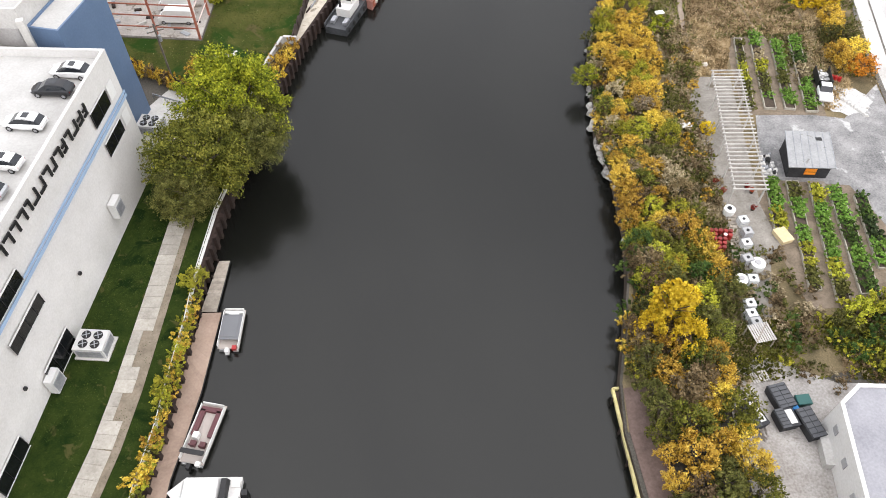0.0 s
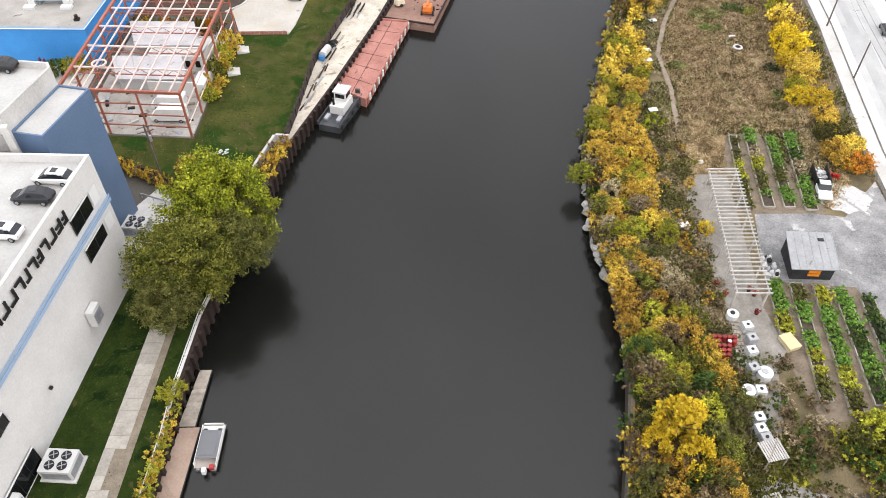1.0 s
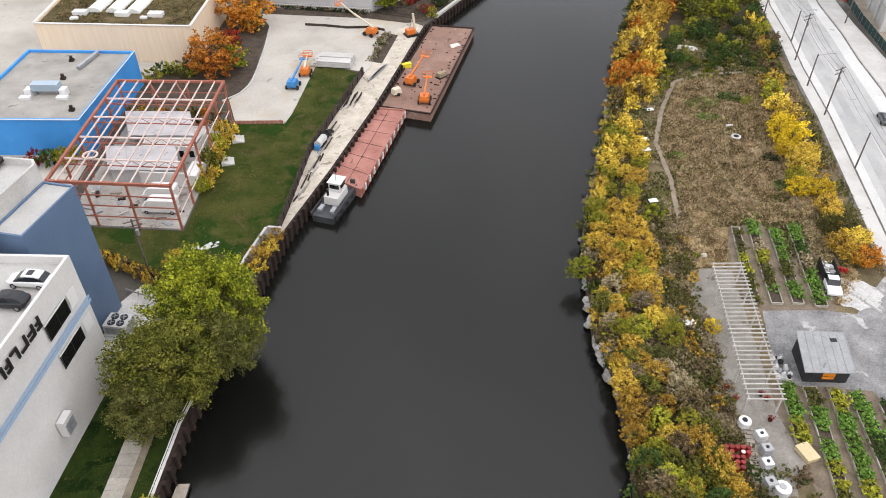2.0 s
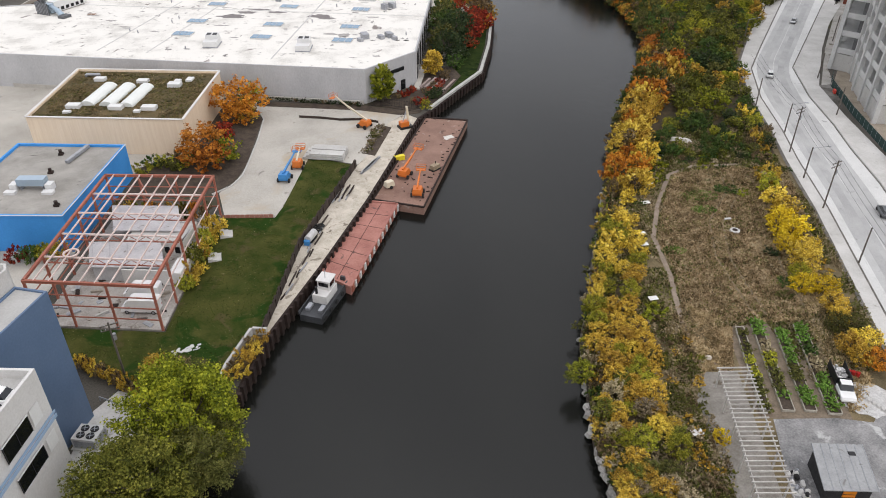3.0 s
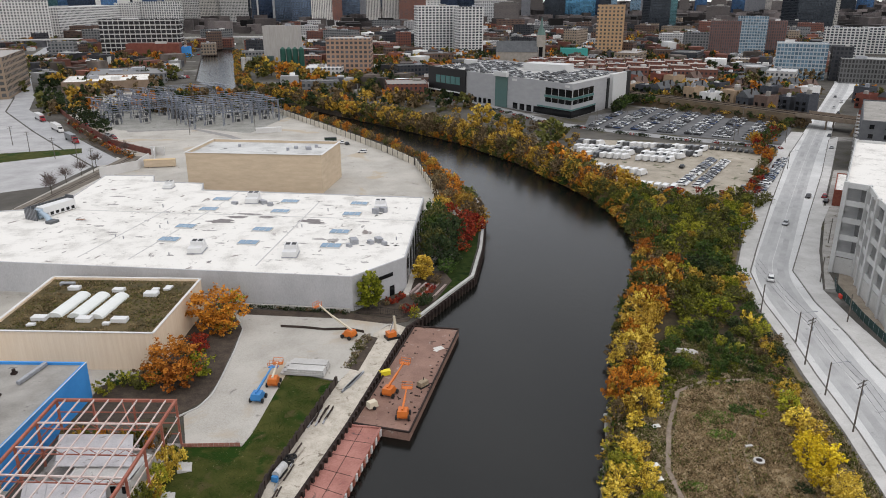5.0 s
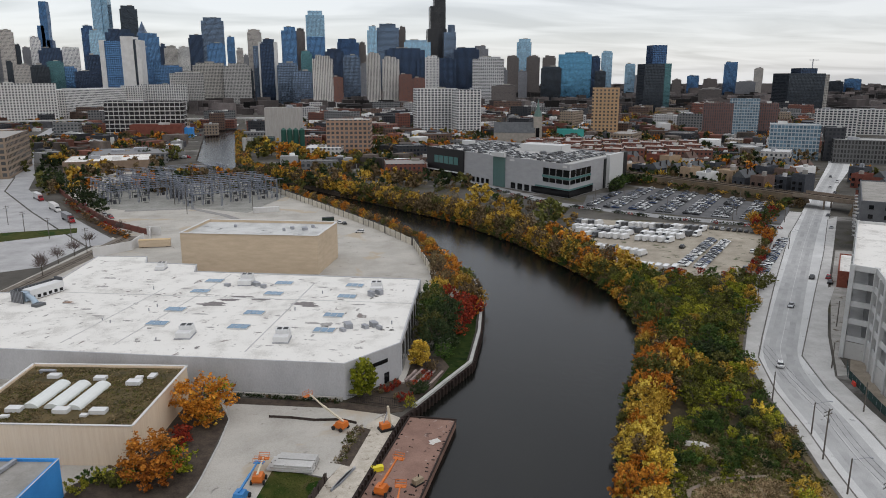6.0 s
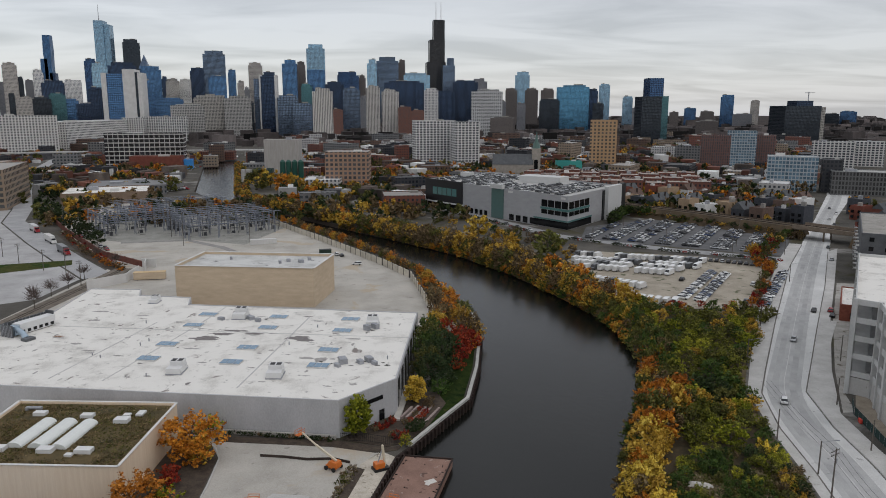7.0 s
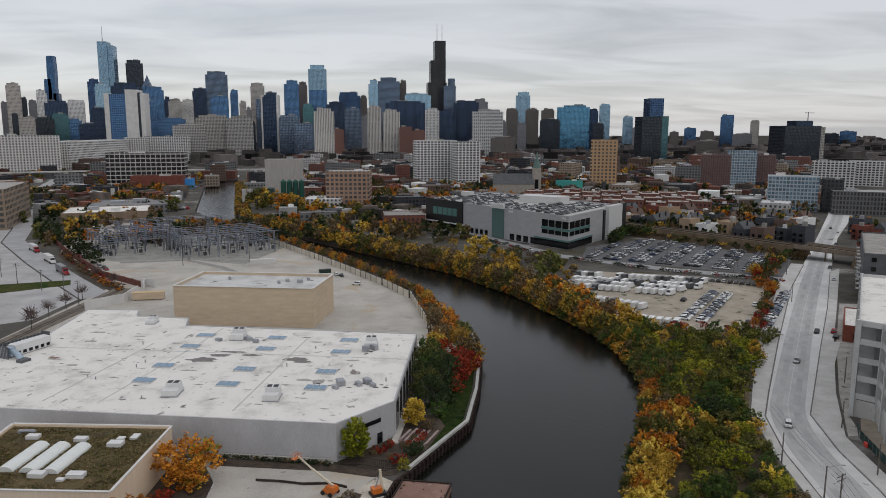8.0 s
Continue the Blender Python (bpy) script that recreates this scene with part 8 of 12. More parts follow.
MID = rounded([((a[0] + b[0]) / 2, (a[1] + b[1]) / 2) for a, b in zip(R_ROAD_W, R_ROAD_E)])
tagged(stripe(MID, 0.6, 8.6, TARM, 0.026, "wheel_track"), "grey worn carriageway between dusty margins of the street")
DARKTRACK = surf("polished_wheel_path", (0.275, 0.275, 0.272), (0.42, 0.42, 0.41), 7, 0.85)
for o in (-1.6, 2.6):
    tagged(stripe(MID, o, 1.7, DARKTRACK, 0.029, "wheel_track"), "darker worn wheel path on the street")
GUTTER = surf("gutter_dirt", (0.055, 0.05, 0.043), (0.20, 0.185, 0.165), 3, 0.95)
tagged(stripe(R_ROAD_W[:14], -0.25, 0.4, GUTTER, 0.03, "gutter"), "dark dirt gathered in the gutter along the kerb")
tagged(stripe(R_ROAD_E[:14], 0.25, 0.35, GUTTER, 0.03, "gutter"), "dark dirt gathered in the gutter along the kerb")
tagged(stripe(R_WALK[:13], -0.2, 0.7, GUTTER, 0.175, "gutter"), "dirt and weeds along the back of the sidewalk")
stripe(MID, 0.5, 0.16, LINE, 0.034)
stripe(MID, -3.9, 0.18, LINE, 0.034)
stripe(MID, 5.2, 0.18, LINE, 0.034)
for x, y in ((138, 207.6), (196, 280), (255, 357)):
    slab("cycle_box", surf("faded_green_paint", (0.20, 0.30, 0.20), (0.32, 0.40, 0.31), 2, 0.9), [(x, y), (x + 2.4, y - 1.8), (x + 7.2, y + 4.6), (x + 4.8, y + 6.4)], 0.0, 0.034, "faded green painted cycle box", "road marking")
ISLAND = [(128.5, 206), (126, 199.5), (128.5, 200.5), (139, 216.5), (161, 245.5), (176, 264), (174.5, 265), (158, 246)]
slab("traffic_island", CONCRETE, ISLAND, 0, 0.15, "pale concrete strip beside the cycle lane", "traffic island")
for x, y, h, a, lamp in ((90.1, 129.9, 10.4, 1.4, False), (96.3, 153.9, 10.8, 1.4, False), (92.9, 142.0, 7.2, 0, True), (86.0, 111.7, 7.2, 0, False), (101.3, 179.7, 7.4, 0, False), (78.5, 84.0, 10.4, 1.4, False), (100.6, 164.0, 7.2, 0, True), (118.5, 172.0, 7.2, 0, False), (127.5, 196, 7.2, 0, False), (150, 226, 8.0, 0, True), (185, 269, 8.0, 0, True), (146, 262, 8.0, 0, True), (120.5, 226, 8.0, 0, True), (230, 326, 8.0, 0, True), (195, 322, 8.0, 0, True)):
    utility_pole(x, y, h, a, 25 if not lamp else -20, lamp, "weathered timber utility pole with a crossarm" if a else ("tall grey street lamp with a curved arm" if lamp else "plain dark timber street pole"))
wires = thing("overhead_wires", "thin dark wires slung between the street poles", "wires")
PL = [(78.5, 84.0), (90.1, 129.9), (96.3, 153.9), (104, 190)]
for o in (-1.2, 0.0, 1.2):
    for (x0, y0), (x1, y1) in zip(PL, PL[1:]):
        m = Mesh()
        for k in range(6):
            f0, f1 = k / 6, (k + 1) / 6
            m.bar((x0 + (x1 - x0) * f0 + o, y0 + (y1 - y0) * f0, 9.9 - 3.2 * f0 * (1 - f0)), (x0 + (x1 - x0) * f1 + o, y0 + (y1 - y0) * f1, 9.9 - 3.2 * f1 * (1 - f1)), 0.03)
        m.obj("wire", BLACK, wires)
for x, y, a, c in ((115.5, 199.5, 58, "white"), (148, 246, 231, "silver"), (176, 277, 231, "black"), (182, 276, 51, "red"), (178.5, 270, 51, "black"), (243, 362, 52, "silver"), (262, 392, 52, "grey"), (100.5, 126.5, 70, "grey"), (300, 448, 52, "white"), (318, 466, 232, "black"), (330, 488, 52, "white"), (352, 512, 232, "white"), (365, 538, 52, "grey")):
    car(x, y, a, c, "sedan" if c in ("black", "silver") else "suv", 0.03, "cars on the street", False, "standing on the street")
for x, y, a in along([(336, 473), (436, 612)], 7):
    car(x + 3.2, y - 2, math.degrees(a), CAR_RNG.choice(("black", "grey", "white", "blue")), "sedan", 0.03, "cars parked at the kerb", False, "parked at the kerb")
# construction fence
cf = thing("site_fence", "dark green mesh construction fence on the sidewalk", "fence")
SITE = [(104.5, 98), (110.5, 122), (116, 145), (122.4, 172), (128, 190.5), (131, 195)]
for x, y, a in along(SITE, 2.4):
    Mesh().box(x, y, 0.16, 2.36, 0.05, 2.0, a).obj("mesh_panel", surf("green_mesh", (0.012, 0.03, 0.028), (0.03, 0.06, 0.055), 0.8, 0.9), cf)
    Mesh().box(x - 1.2 * math.cos(a), y - 1.2 * math.sin(a), 0.1, 0.07, 0.07, 2.2, a).obj("post", GALV, cf)
for x, y in ((118, 152), (116.8, 147.2), (126.0, 185.5)):
    bb = thing("road_barrier", "red plastic water-filled road barrier", "barrier", pose(x, y, 0.16, 0, 0, 70))
    Mesh().profile([(-0.9, 0), (-0.9, 0.2), (-0.75, 0.9), (0.75, 0.9), (0.9, 0.2), (0.9, 0)], 0.25).obj("body", plain("barrier_red", (0.6, 0.06, 0.04), 0.5), bb)
slab("site_ground", surf("site_dirt", (0.20, 0.165, 0.125), (0.36, 0.31, 0.25), 3, 0.95), [(105, 98), (111, 122), (116.5, 145), (123, 172), (129, 191), (146, 214), (190, 200), (160, 90)], -0.2, 0.05, "bare brown building site ground", "ground")

slab("site_margin", surf("dusty_site_concrete", (0.22, 0.21, 0.19), (0.42, 0.40, 0.37), 5, 0.95, spots=(((0.14, 0.12, 0.095), 3.0, 0.1),)), [(126, 191.5), (143.6, 219.4), (175.6, 265.5), (214, 317.5), (222, 315), (204, 284), (186, 259.5), (178, 259), (135, 203.6), (129.6, 191.5)], -0.2, 0.045, "dusty stained margin between the sidewalk and the structure", "ground")

# ---- the unfinished parking structure ----
park = thing("parking_structure", "unfinished concrete parking structure with open storeys", "parking garage")
PK = [Vector((135.4, 203.4)), Vector((139.0, 199.0)), Vector((132.3, 186.8)), Vector((124.6, 166.5)), Vector((150, 156)), Vector((190, 186)), Vector((214, 232)), Vector((177.5, 258.5))]
PALEC = surf("fresh_concrete", (0.42, 0.42, 0.41), (0.58, 0.58, 0.57), 5, 0.85)
LEVELS = (4.8, 9.6, 14.4, 19.2, 24.0)
for z in LEVELS:
    Mesh().prism([tuple(p) for p in PK], z, z + 0.5).obj("floor_slab", PALEC, park)
Mesh().prism([tuple(p) for p in PK], 24.5, 24.6).obj("roof_surface", ROOFWHITE, park)
loopk = list(zip(PK, PK[1:] + PK[:1]))
for i, (a, b) in enumerate(loopk):
    bays = max(1, round((b - a).length / 8.5))
    for k in range(bays):
        p = a.lerp(b, k / bays)
        Mesh().box(p.x, p.y, 0, 1.1, 1.1, 25.6 if k == 0 else 24.4, math.atan2(b.y - a.y, b.x - a.x)).obj("column", PALEC, park)
    for z in LEVELS:
        Mesh().bar((a.x, a.y, z + 0.75), (b.x, b.y, z + 0.75), 0.3, 1.5).obj("spandrel", PALEC, park)
    Mesh().bar((a.x, a.y, 2.3), (b.x, b.y, 2.3), 0.25, 4.6).obj("ground_wall", CONCRETE, park)
cxk, cyk = 160, 203
# inner block in darker concrete: the shade inside the open storeys, as colour
Mesh().prism([tuple(Vector((cxk, cyk)).lerp(p, 0.8)) for p in PK], 0, 23.9).obj("core", surf("core_shade_concrete", (0.20, 0.20, 0.20), (0.30, 0.30, 0.30), 4, 0.9), park, "inner concrete walls coloured darker for the shade in the bays")
rb = shell("red_brick_hut", "small red brick building with a white flat roof", [(177.6, 265.3), (185.5, 259.8), (203, 284), (195.5, 289.6)], 6.0, surf("red_brick", (0.16, 0.045, 0.03), (0.26, 0.085, 0.055), 0.8, 0.9), ROOFWHITE, 0.4)
Mesh().box(181.0, 262.8, 1.0, 2.0, 0.15, 2.2, -0.61).obj("window", DARKGLASS, rb)
grey_flats = shell("grey_flats", "dark grey apartment block with pale balconies", [(222, 316), (238, 304), (284, 364), (266, 376)], 22, surf("charcoal_panels", (0.075, 0.078, 0.085), (0.12, 0.124, 0.13), 3, 0.8), GREYROOF, 0.6)
for k in range(6):
    for q in range(3):
        p = Vector((222, 316)).lerp(Vector((266, 376)), 0.12 + 0.15 * k)
        b_ = Mesh().box(p.x - 0.8, p.y + 0.6, 5.0 + 5.0 * q, 3.4, 1.5, 0.25, 0.906).obj("balcony", WHITE, grey_flats)
        Mesh().box(p.x - 1.4, p.y + 1.0, 5.2 + 5.0 * q, 3.4, 0.08, 1.0, 0.906).obj("railing", GALV, b_)
for k in range(3):
    for q in range(5):
        p = Vector((222, 316)).lerp(Vector((238, 304)), 0.2 + 0.3 * k)
        Mesh().box(p.x - 0.05, p.y - 0.06, 2.5 + 4.0 * q, 1.8, 0.14, 1.8, -0.666).obj("window", DARKGLASS, grey_flats)

# ---- yard north of the warehouse ----
yw = thing("yard_wall", "pale concrete panel wall with dark posts along the yard", "wall")
YW = [(36.5, 290), (35, 320), (33.5, 348), (24, 374), (13, 399), (-11, 451), (-43, 516), (-65, 558)]
for x, y, a in along(YW, 6.0):
    Mesh().box(x + 3 * math.cos(a), y + 3 * math.sin(a), 0, 5.7, 0.25, 3.2, a).obj("panel", surf("cream_wall_panels", (0.42, 0.38, 0.31), (0.60, 0.55, 0.46), 4, 0.9, vary=0.1), yw)
    Mesh().box(x, y, 0, 0.4, 0.45, 3.5, a).obj("post", surf("dark_wall_post", (0.05, 0.045, 0.04), (0.12, 0.11, 0.10), 1, 0.9), yw)
cont = thing("white_container", "long white storage container in the yard", "container", pose(-40, 442, 0.03, 0, 0, 12))
Mesh().box(0, 0, 0, 14, 2.6, 2.7).obj("box", WHITE, cont)
for k in range(9):
    Mesh().box(-6.4 + 1.6 * k, -1.33, 0.1, 0.12, 0.08, 2.5).obj("rib", FRAMEGREY, cont)
tc_ = thing("tan_container", "tan storage trailer beside the yard wall", "container", pose(-79.5, 361, 0.03, 0, 0, 4))
Mesh().box(0, 0, 0.3, 13, 3.2, 3.0).obj("box", TANBOX, tc_)
Mesh().box(0, 0, 3.3, 13.2, 3.4, 0.1).obj("roof", surf("tan_roof", (0.5, 0.36, 0.2), (0.6, 0.45, 0.28), 2, 0.8), tc_)
for k in (-5, 5):
    Mesh().box(k, 0, 0, 0.4, 2.6, 0.3).obj("skid", BLACK, tc_)
for x, y, a, c, s_ in ((0.4, 405, 100, "white", "suv"), (3.0, 402, 100, "black", "sedan"), (10.3, 380, 170, "white", "suv")):
    car(x, y, a, c, s_, 0.03, "cars in the yard", False, "parked in the yard")
dm = thing("refuse_container", "dark green refuse container in the yard", "dumpster", pose(-5.5, 412, 0.03, 0, 0, 10))
Mesh().box(0, 0, 0, 6, 2.4, 1.8).obj("body", plain("skip_green", (0.012, 0.03, 0.02), 0.6), dm)
Mesh().box(0, 0, 1.8, 6.1, 2.5, 0.1).obj("lid", BLACK, dm)

# ---- substation ----
SUBSTEEL = surf("substation_steel", (0.12, 0.135, 0.165), (0.24, 0.26, 0.30), 3, 0.6, 0.2)
SUBBEAM = surf("substation_beams", (0.16, 0.18, 0.215), (0.30, 0.325, 0.37), 3, 0.55, 0.2)
SUBDARK = plain("substation_dark", (0.07, 0.073, 0.08), 0.6)


def substation(cx, cy, turn, nx, ny, step, h, seed):
    """Open steel bus structure: columns, a deck of parallel beams, lower bus beams and switchgear."""
    rng = random.Random(seed)
    t = thing("substation_frame", "grey steel substation framework with many beams and insulators", "substation", pose(cx, cy, 0, 0, 0, turn), "substation")
    x0, x1, y0, y1 = -(nx - 1) / 2 * step, (nx - 1) / 2 * step, -(ny - 1) / 2 * step, (ny - 1) / 2 * step
    for i in range(nx):
        for j in range(ny):
            x, y = x0 + i * step, y0 + j * step
            if (i + j) % 2 and 0 < i < nx - 1:
                continue
            col = Mesh()
            for sx in (-0.4, 0.4):
                col.bar((x + sx, y, 0), (x + sx * 0.7, y, h), 0.28)
            for k in range(5):
                z = h * k / 5
                col.bar((x - 0.38, y, z), (x + 0.38, y, z + h / 5), 0.12)
            col.obj("column", SUBSTEEL, t)
            if rng.random() < 0.8:
                q = Mesh()
                for o in (-2.2, 0, 2.2):
                    q.cyl((x + step / 2 + o, y + 1.5, 0), (x + step / 2 + o, y + 1.5, 5.6), 0.18, 0.14, 6)
                q.bar((x + step / 2 - 2.6, y + 1.5, 3.4), (x + step / 2 + 2.6, y + 1.5, 3.4), 0.3)
                q.bar((x + step / 2 - 2.6, y + 1.5, 5.7), (x + step / 2 + 2.6, y + 1.5, 5.7), 0.22)
                q.box(x + step / 2, y + 3, 0, 1.6, 1.4, rng.uniform(1.4, 2.6))
                q.obj("switchgear", SUBDARK, t)
    # the deck of beams along one way, carried by girders across
    for j in range(ny):
        y = y0 + j * step
        over, end = rng.uniform(0, 5), rng.uniform(0, 5)
        Mesh().bar((x0 - over, y - 0.3, h), (x1 + end, y - 0.35, h), 0.2).bar((x0 - over, y + 0.35, h), (x1 + end, y + 0.35, h), 0.2).obj("beam", SUBBEAM, t)
    for j in range(ny):
        for z in (h * 0.62,):
            Mesh().bar((x0, y0 + j * step, z), (x1, y0 + j * step, z), 0.3, 0.45).obj("beam", SUBSTEEL, t)
    for i in range(nx):
        x = x0 + i * step
        g = Mesh().bar((x, y0, h - 0.5), (x, y1, h - 0.5), 0.3, 0.5)
        n = int((y1 - y0) / 2.4)
        g.bar((x, y0, h - 1.7), (x, y1, h - 1.7), 0.25)
        for k in range(n):
            a, b = y0 + (y1 - y0) * k / n, y0 + (y1 - y0) * (k + 1) / n
            g.bar((x, a, h - 0.5 if k % 2 else h - 1.7), (x, b, h - 1.7 if k % 2 else h - 0.5), 0.12)
        g.obj("girder", SUBSTEEL, t)
        Mesh().bar((x + 2.0, y0, h * 0.62), (x + 2.0, y1, h * 0.62), 0.24).bar((x + 4.5, y0, h * 0.45), (x + 4.5, y1, h * 0.45), 0.24).obj("bus_bar", SUBSTEEL, t)
        for j in range(ny):
            Mesh().cyl((x + 2.0, y0 + j * step, h * 0.62 + 0.1), (x + 2.0, y0 + j * step, h - 0.8), 0.18, 0.18, 6).obj("insulator", SUBDARK, t)
    return t


slab("substation_gravel", surf("grey_green_gravel", (0.17, 0.168, 0.15), (0.34, 0.335, 0.305), 8, 0.95, spots=(((0.10, 0.10, 0.085), 4.0, 0.08),)), [(-152, 478), (-118, 456), (-84, 461), (-50, 440), (-32, 500), (-62, 548), (-100, 590), (-160, 585)], -0.1, 0.06, "grey-green gravel under the substation steelwork", "gravel")
substation(-124, 500, 32, 6, 5, 8.5, 13.0, 1)
substation(-70, 488, 28, 7, 6, 8.5, 13.0, 2)
substation(-116, 560, 28, 9, 3, 8.5, 12.0, 3)
for x, y, h in ((-82, 440, 18), (-48, 448, 17), (-60, 500, 20), (-150, 520, 18), (-95, 470, 20)):
    utility_pole(x, y, h, 0, 0, False, "tall grey steel line pole in the substation")
slab("gravel_band", surf("dark_gravel_edge", (0.19, 0.18, 0.17), (0.30, 0.29, 0.28), 3, 0.95), [(-118, 452), (-84, 456), (-62, 432), (-44, 404), (-42, 407), (-60, 436), (-83, 460), (-119, 456)], -0.1, 0.10, "dark gravel kerb band round the substation", "kerb")

# ---- west street ----
ST_A, ST_B = [(-98, 372), (-124, 412), (-158, 466), (-205, 545), (-226, 610), (-270, 720), (-340, 900), (-425, 1230)], 13.0
slab("road_west", surf("worn_asphalt", (0.26, 0.26, 0.262), (0.40, 0.40, 0.40), 10, 0.9), ST_A + beside(ST_A, ST_B)[::-1], -0.1, 0.05, "worn grey side street with parked trucks", "road")
slab("pavement_west_lot", surf("cracked_lot", (0.27, 0.265, 0.26), (0.46, 0.455, 0.45), 12, 0.9), beside(ST_A[:5], 14.0) + [(-330, 560), (-290, 380), (-190, 290), (-115, 330)], -0.1, 0.04, "cracked grey vacant lot beside the street", "pavement")
slab("lawn_west", GRASS2, [(-168, 398), (-128, 408), (-124, 396), (-170, 368), (-210, 370)], -0.1, 0.07, "strip of mown grass in the vacant lot", "lawn")
slab("planting_strip", SOIL, [(-90, 374), (-118, 416), (-160, 490), (-164, 487), (-124, 414), (-96, 372)], -0.1, 0.09, "earth planting strip along the yard wall", "soil")
WRAIL = [(-120, 262), (-112, 293), (-104, 340), (-97, 385)]
slab("rail_bed", surf("rail_ballast", (0.09, 0.075, 0.06), (0.22, 0.19, 0.155), 3, 0.95), beside(WRAIL, 4.0) + beside(WRAIL, -4.0)[::-1], -0.1, 0.10, "brown weedy ballast of an old siding", "ballast")
for o_ in (-0.75, 0.75):
    m = Mesh()
    for (x0, y0), (x1, y1) in zip(beside(WRAIL, o_), beside(WRAIL, o_)[1:]):
        m.bar((x0, y0, 0.18), (x1, y1, 0.18), 0.12, 0.16)
    tagged(m.obj("rail_track", RUST), "rusty rail of the old siding", "rail", kind="structure")
rw = thing("brick_yard_wall", "long dark red brick wall along the street", "wall")
RWL = [(-90, 388), (-116, 416), (-158, 488), (-196, 560)]
for x, y, a in along(RWL, 8.0):
    Mesh().box(x + 4 * math.cos(a), y + 4 * math.sin(a), 0, 7.9, 0.5, 2.8, a).obj("panel", surf("dark_red_brick", (0.10, 0.035, 0.027), (0.19, 0.075, 0.055), 1.5, 0.9), rw)
    Mesh().box(x, y, 0, 0.7, 0.7, 3.0, a).obj("pier", surf("dark_red_brick", (0.10, 0.035, 0.027), (0.19, 0.075, 0.055), 1.5, 0.9), rw)
ww = thing("white_yard_wall", "pale wall panels with an opening by the trailer", "wall")
for a, b in (((-88, 388), (-86, 378)), ((-87, 372), (-88, 356)), ((-88, 356), (-100, 344)), ((-90, 388), (-83, 386))):
    Mesh().bar((*a, 2.0), (*b, 2.0), 0.4, 4.0).obj("panel", WHITE, ww)
for x, y, r in ((-192, 556, 7), (-178, 532, 6), (-160, 504, 6), (-148, 480, 5.5), (-137, 462, 6.5), (-128, 446, 5)):
    tree(x, y, DARKG, r, r * 1.6, "mid", group="street trees")
def bare_tree(x, y, r, h):
    """A leafless tree: the trunk and a spread of fine twigs."""
    t = thing("tree", "leafless grey-brown tree with a spread of fine twigs", "tree", pose(x, y, 0, 0, 0, TREE_RNG.uniform(0, 360)), "bare street trees")
    k = TREE_RNG.randrange(4)
    part("trunk", TRUNKS["tree"][k], None, t).matrix_basis = Matrix.Diagonal((r / 3.0, r / 3.0, h / 6.0, 1))
    tw = Mesh()
    for _ in range(90):
        a_, e_ = TREE_RNG.uniform(0, 6.28), TREE_RNG.uniform(0.15, 1.3)
        d_ = Vector((math.cos(a_) * math.cos(e_), math.sin(a_) * math.cos(e_), math.sin(e_)))
        p_ = Vector((0, 0, h * 0.42)) + d_ * r * TREE_RNG.uniform(0.2, 0.55)
        tw.cyl(p_, p_ + d_ * r * TREE_RNG.uniform(0.4, 0.75) + Vector((TREE_RNG.uniform(-0.5, 0.5), TREE_RNG.uniform(-0.5, 0.5), 0.5)), 0.07, 0.03, 3)
    tw.obj("twig_spread", surf("twig_bark", (0.07, 0.05, 0.045), (0.15, 0.11, 0.10), 1.0, 0.95), t)
    return t


for x, y in ((-109.4, 316.5), (-110.1, 334.3), (-108.2, 346.8), (-107.2, 362.7), (-101.9, 388.5), (-115.8, 408.0), (-113.0, 325.0)):
    bare_tree(x, y, 3.6, 7.5)
for x, y, h in ((-150, 402, 10), (-132, 384, 10), (-118, 372, 11), (-165, 420, 10), (-105, 352, 11)):
    utility_pole(x, y, h, 1.2, 30)


def semi(x, y, turn, cab, box_mat, label):
    t = thing("semi_truck", label, "truck", pose(x, y, 0.05, 0, 0, turn), "trucks in the street")
    Mesh().box(-3.5, 0, 1.1, 13, 2.6, 2.9).obj("trailer", box_mat, t)
    Mesh().profile([(3.3, 0.6), (3.3, 3.2), (5.2, 3.2), (5.6, 1.9), (7.2, 1.6), (7.3, 0.6)], 1.2, 0.04, 0.1).obj("cab", cab, t)
    Mesh().box(5.45, 0, 2.1, 0.3, 2.1, 0.9).obj("windscreen", CARGLASS, t)
    for x_ in (-8.6, -7.3, 2.8, 4.0, 6.4):
        for k in (-1, 1):
            w_ = part("wheel", wheel_m, None, t)
            w_.location, w_.scale = (x_, k * 1.15, 0.5), (1.45, 1.6, 1.45)
    return t


semi(-157, 460, -57, WHITE, WHITE, "white semi truck with a long pale trailer")
semi(-181, 500, -57, PAINT["red"], FRAMEGREY, "dark red semi truck standing at the kerb")
semi(-138, 426, -57, PAINT["red"], PAINT["grey"], "dark red flatbed truck standing at the kerb")
for x, y, a, c in ((-146, 474, -57, "red"), (-125, 441, -57, "silver"), (-121, 436, -57, "black"), (-119, 432, -57, "red"), (-208, 585, 110, "white")):
    car(x, y, a, c, "suv", 0.1, "cars in the side street", False, "parked in the side street")


# ---- grey dealership across the river ----
DP = [Vector((67, 592)), Vector((140, 466)), Vector((197, 528)), Vector((128, 648))]
DGREY = surf("grey_cladding", (0.30, 0.30, 0.305), (0.37, 0.37, 0.375), 6, 0.6, stretch=(1, 1, 3))
dealer = shell("dealership", "large grey clad car dealership with cars on its roof", [tuple(p) for p in DP], 21.0, DGREY, DECK, 1.0, 0.5)
TEALGLASS = plain("teal_glass", (0.09, 0.20, 0.19), 0.1, spec=0.6)


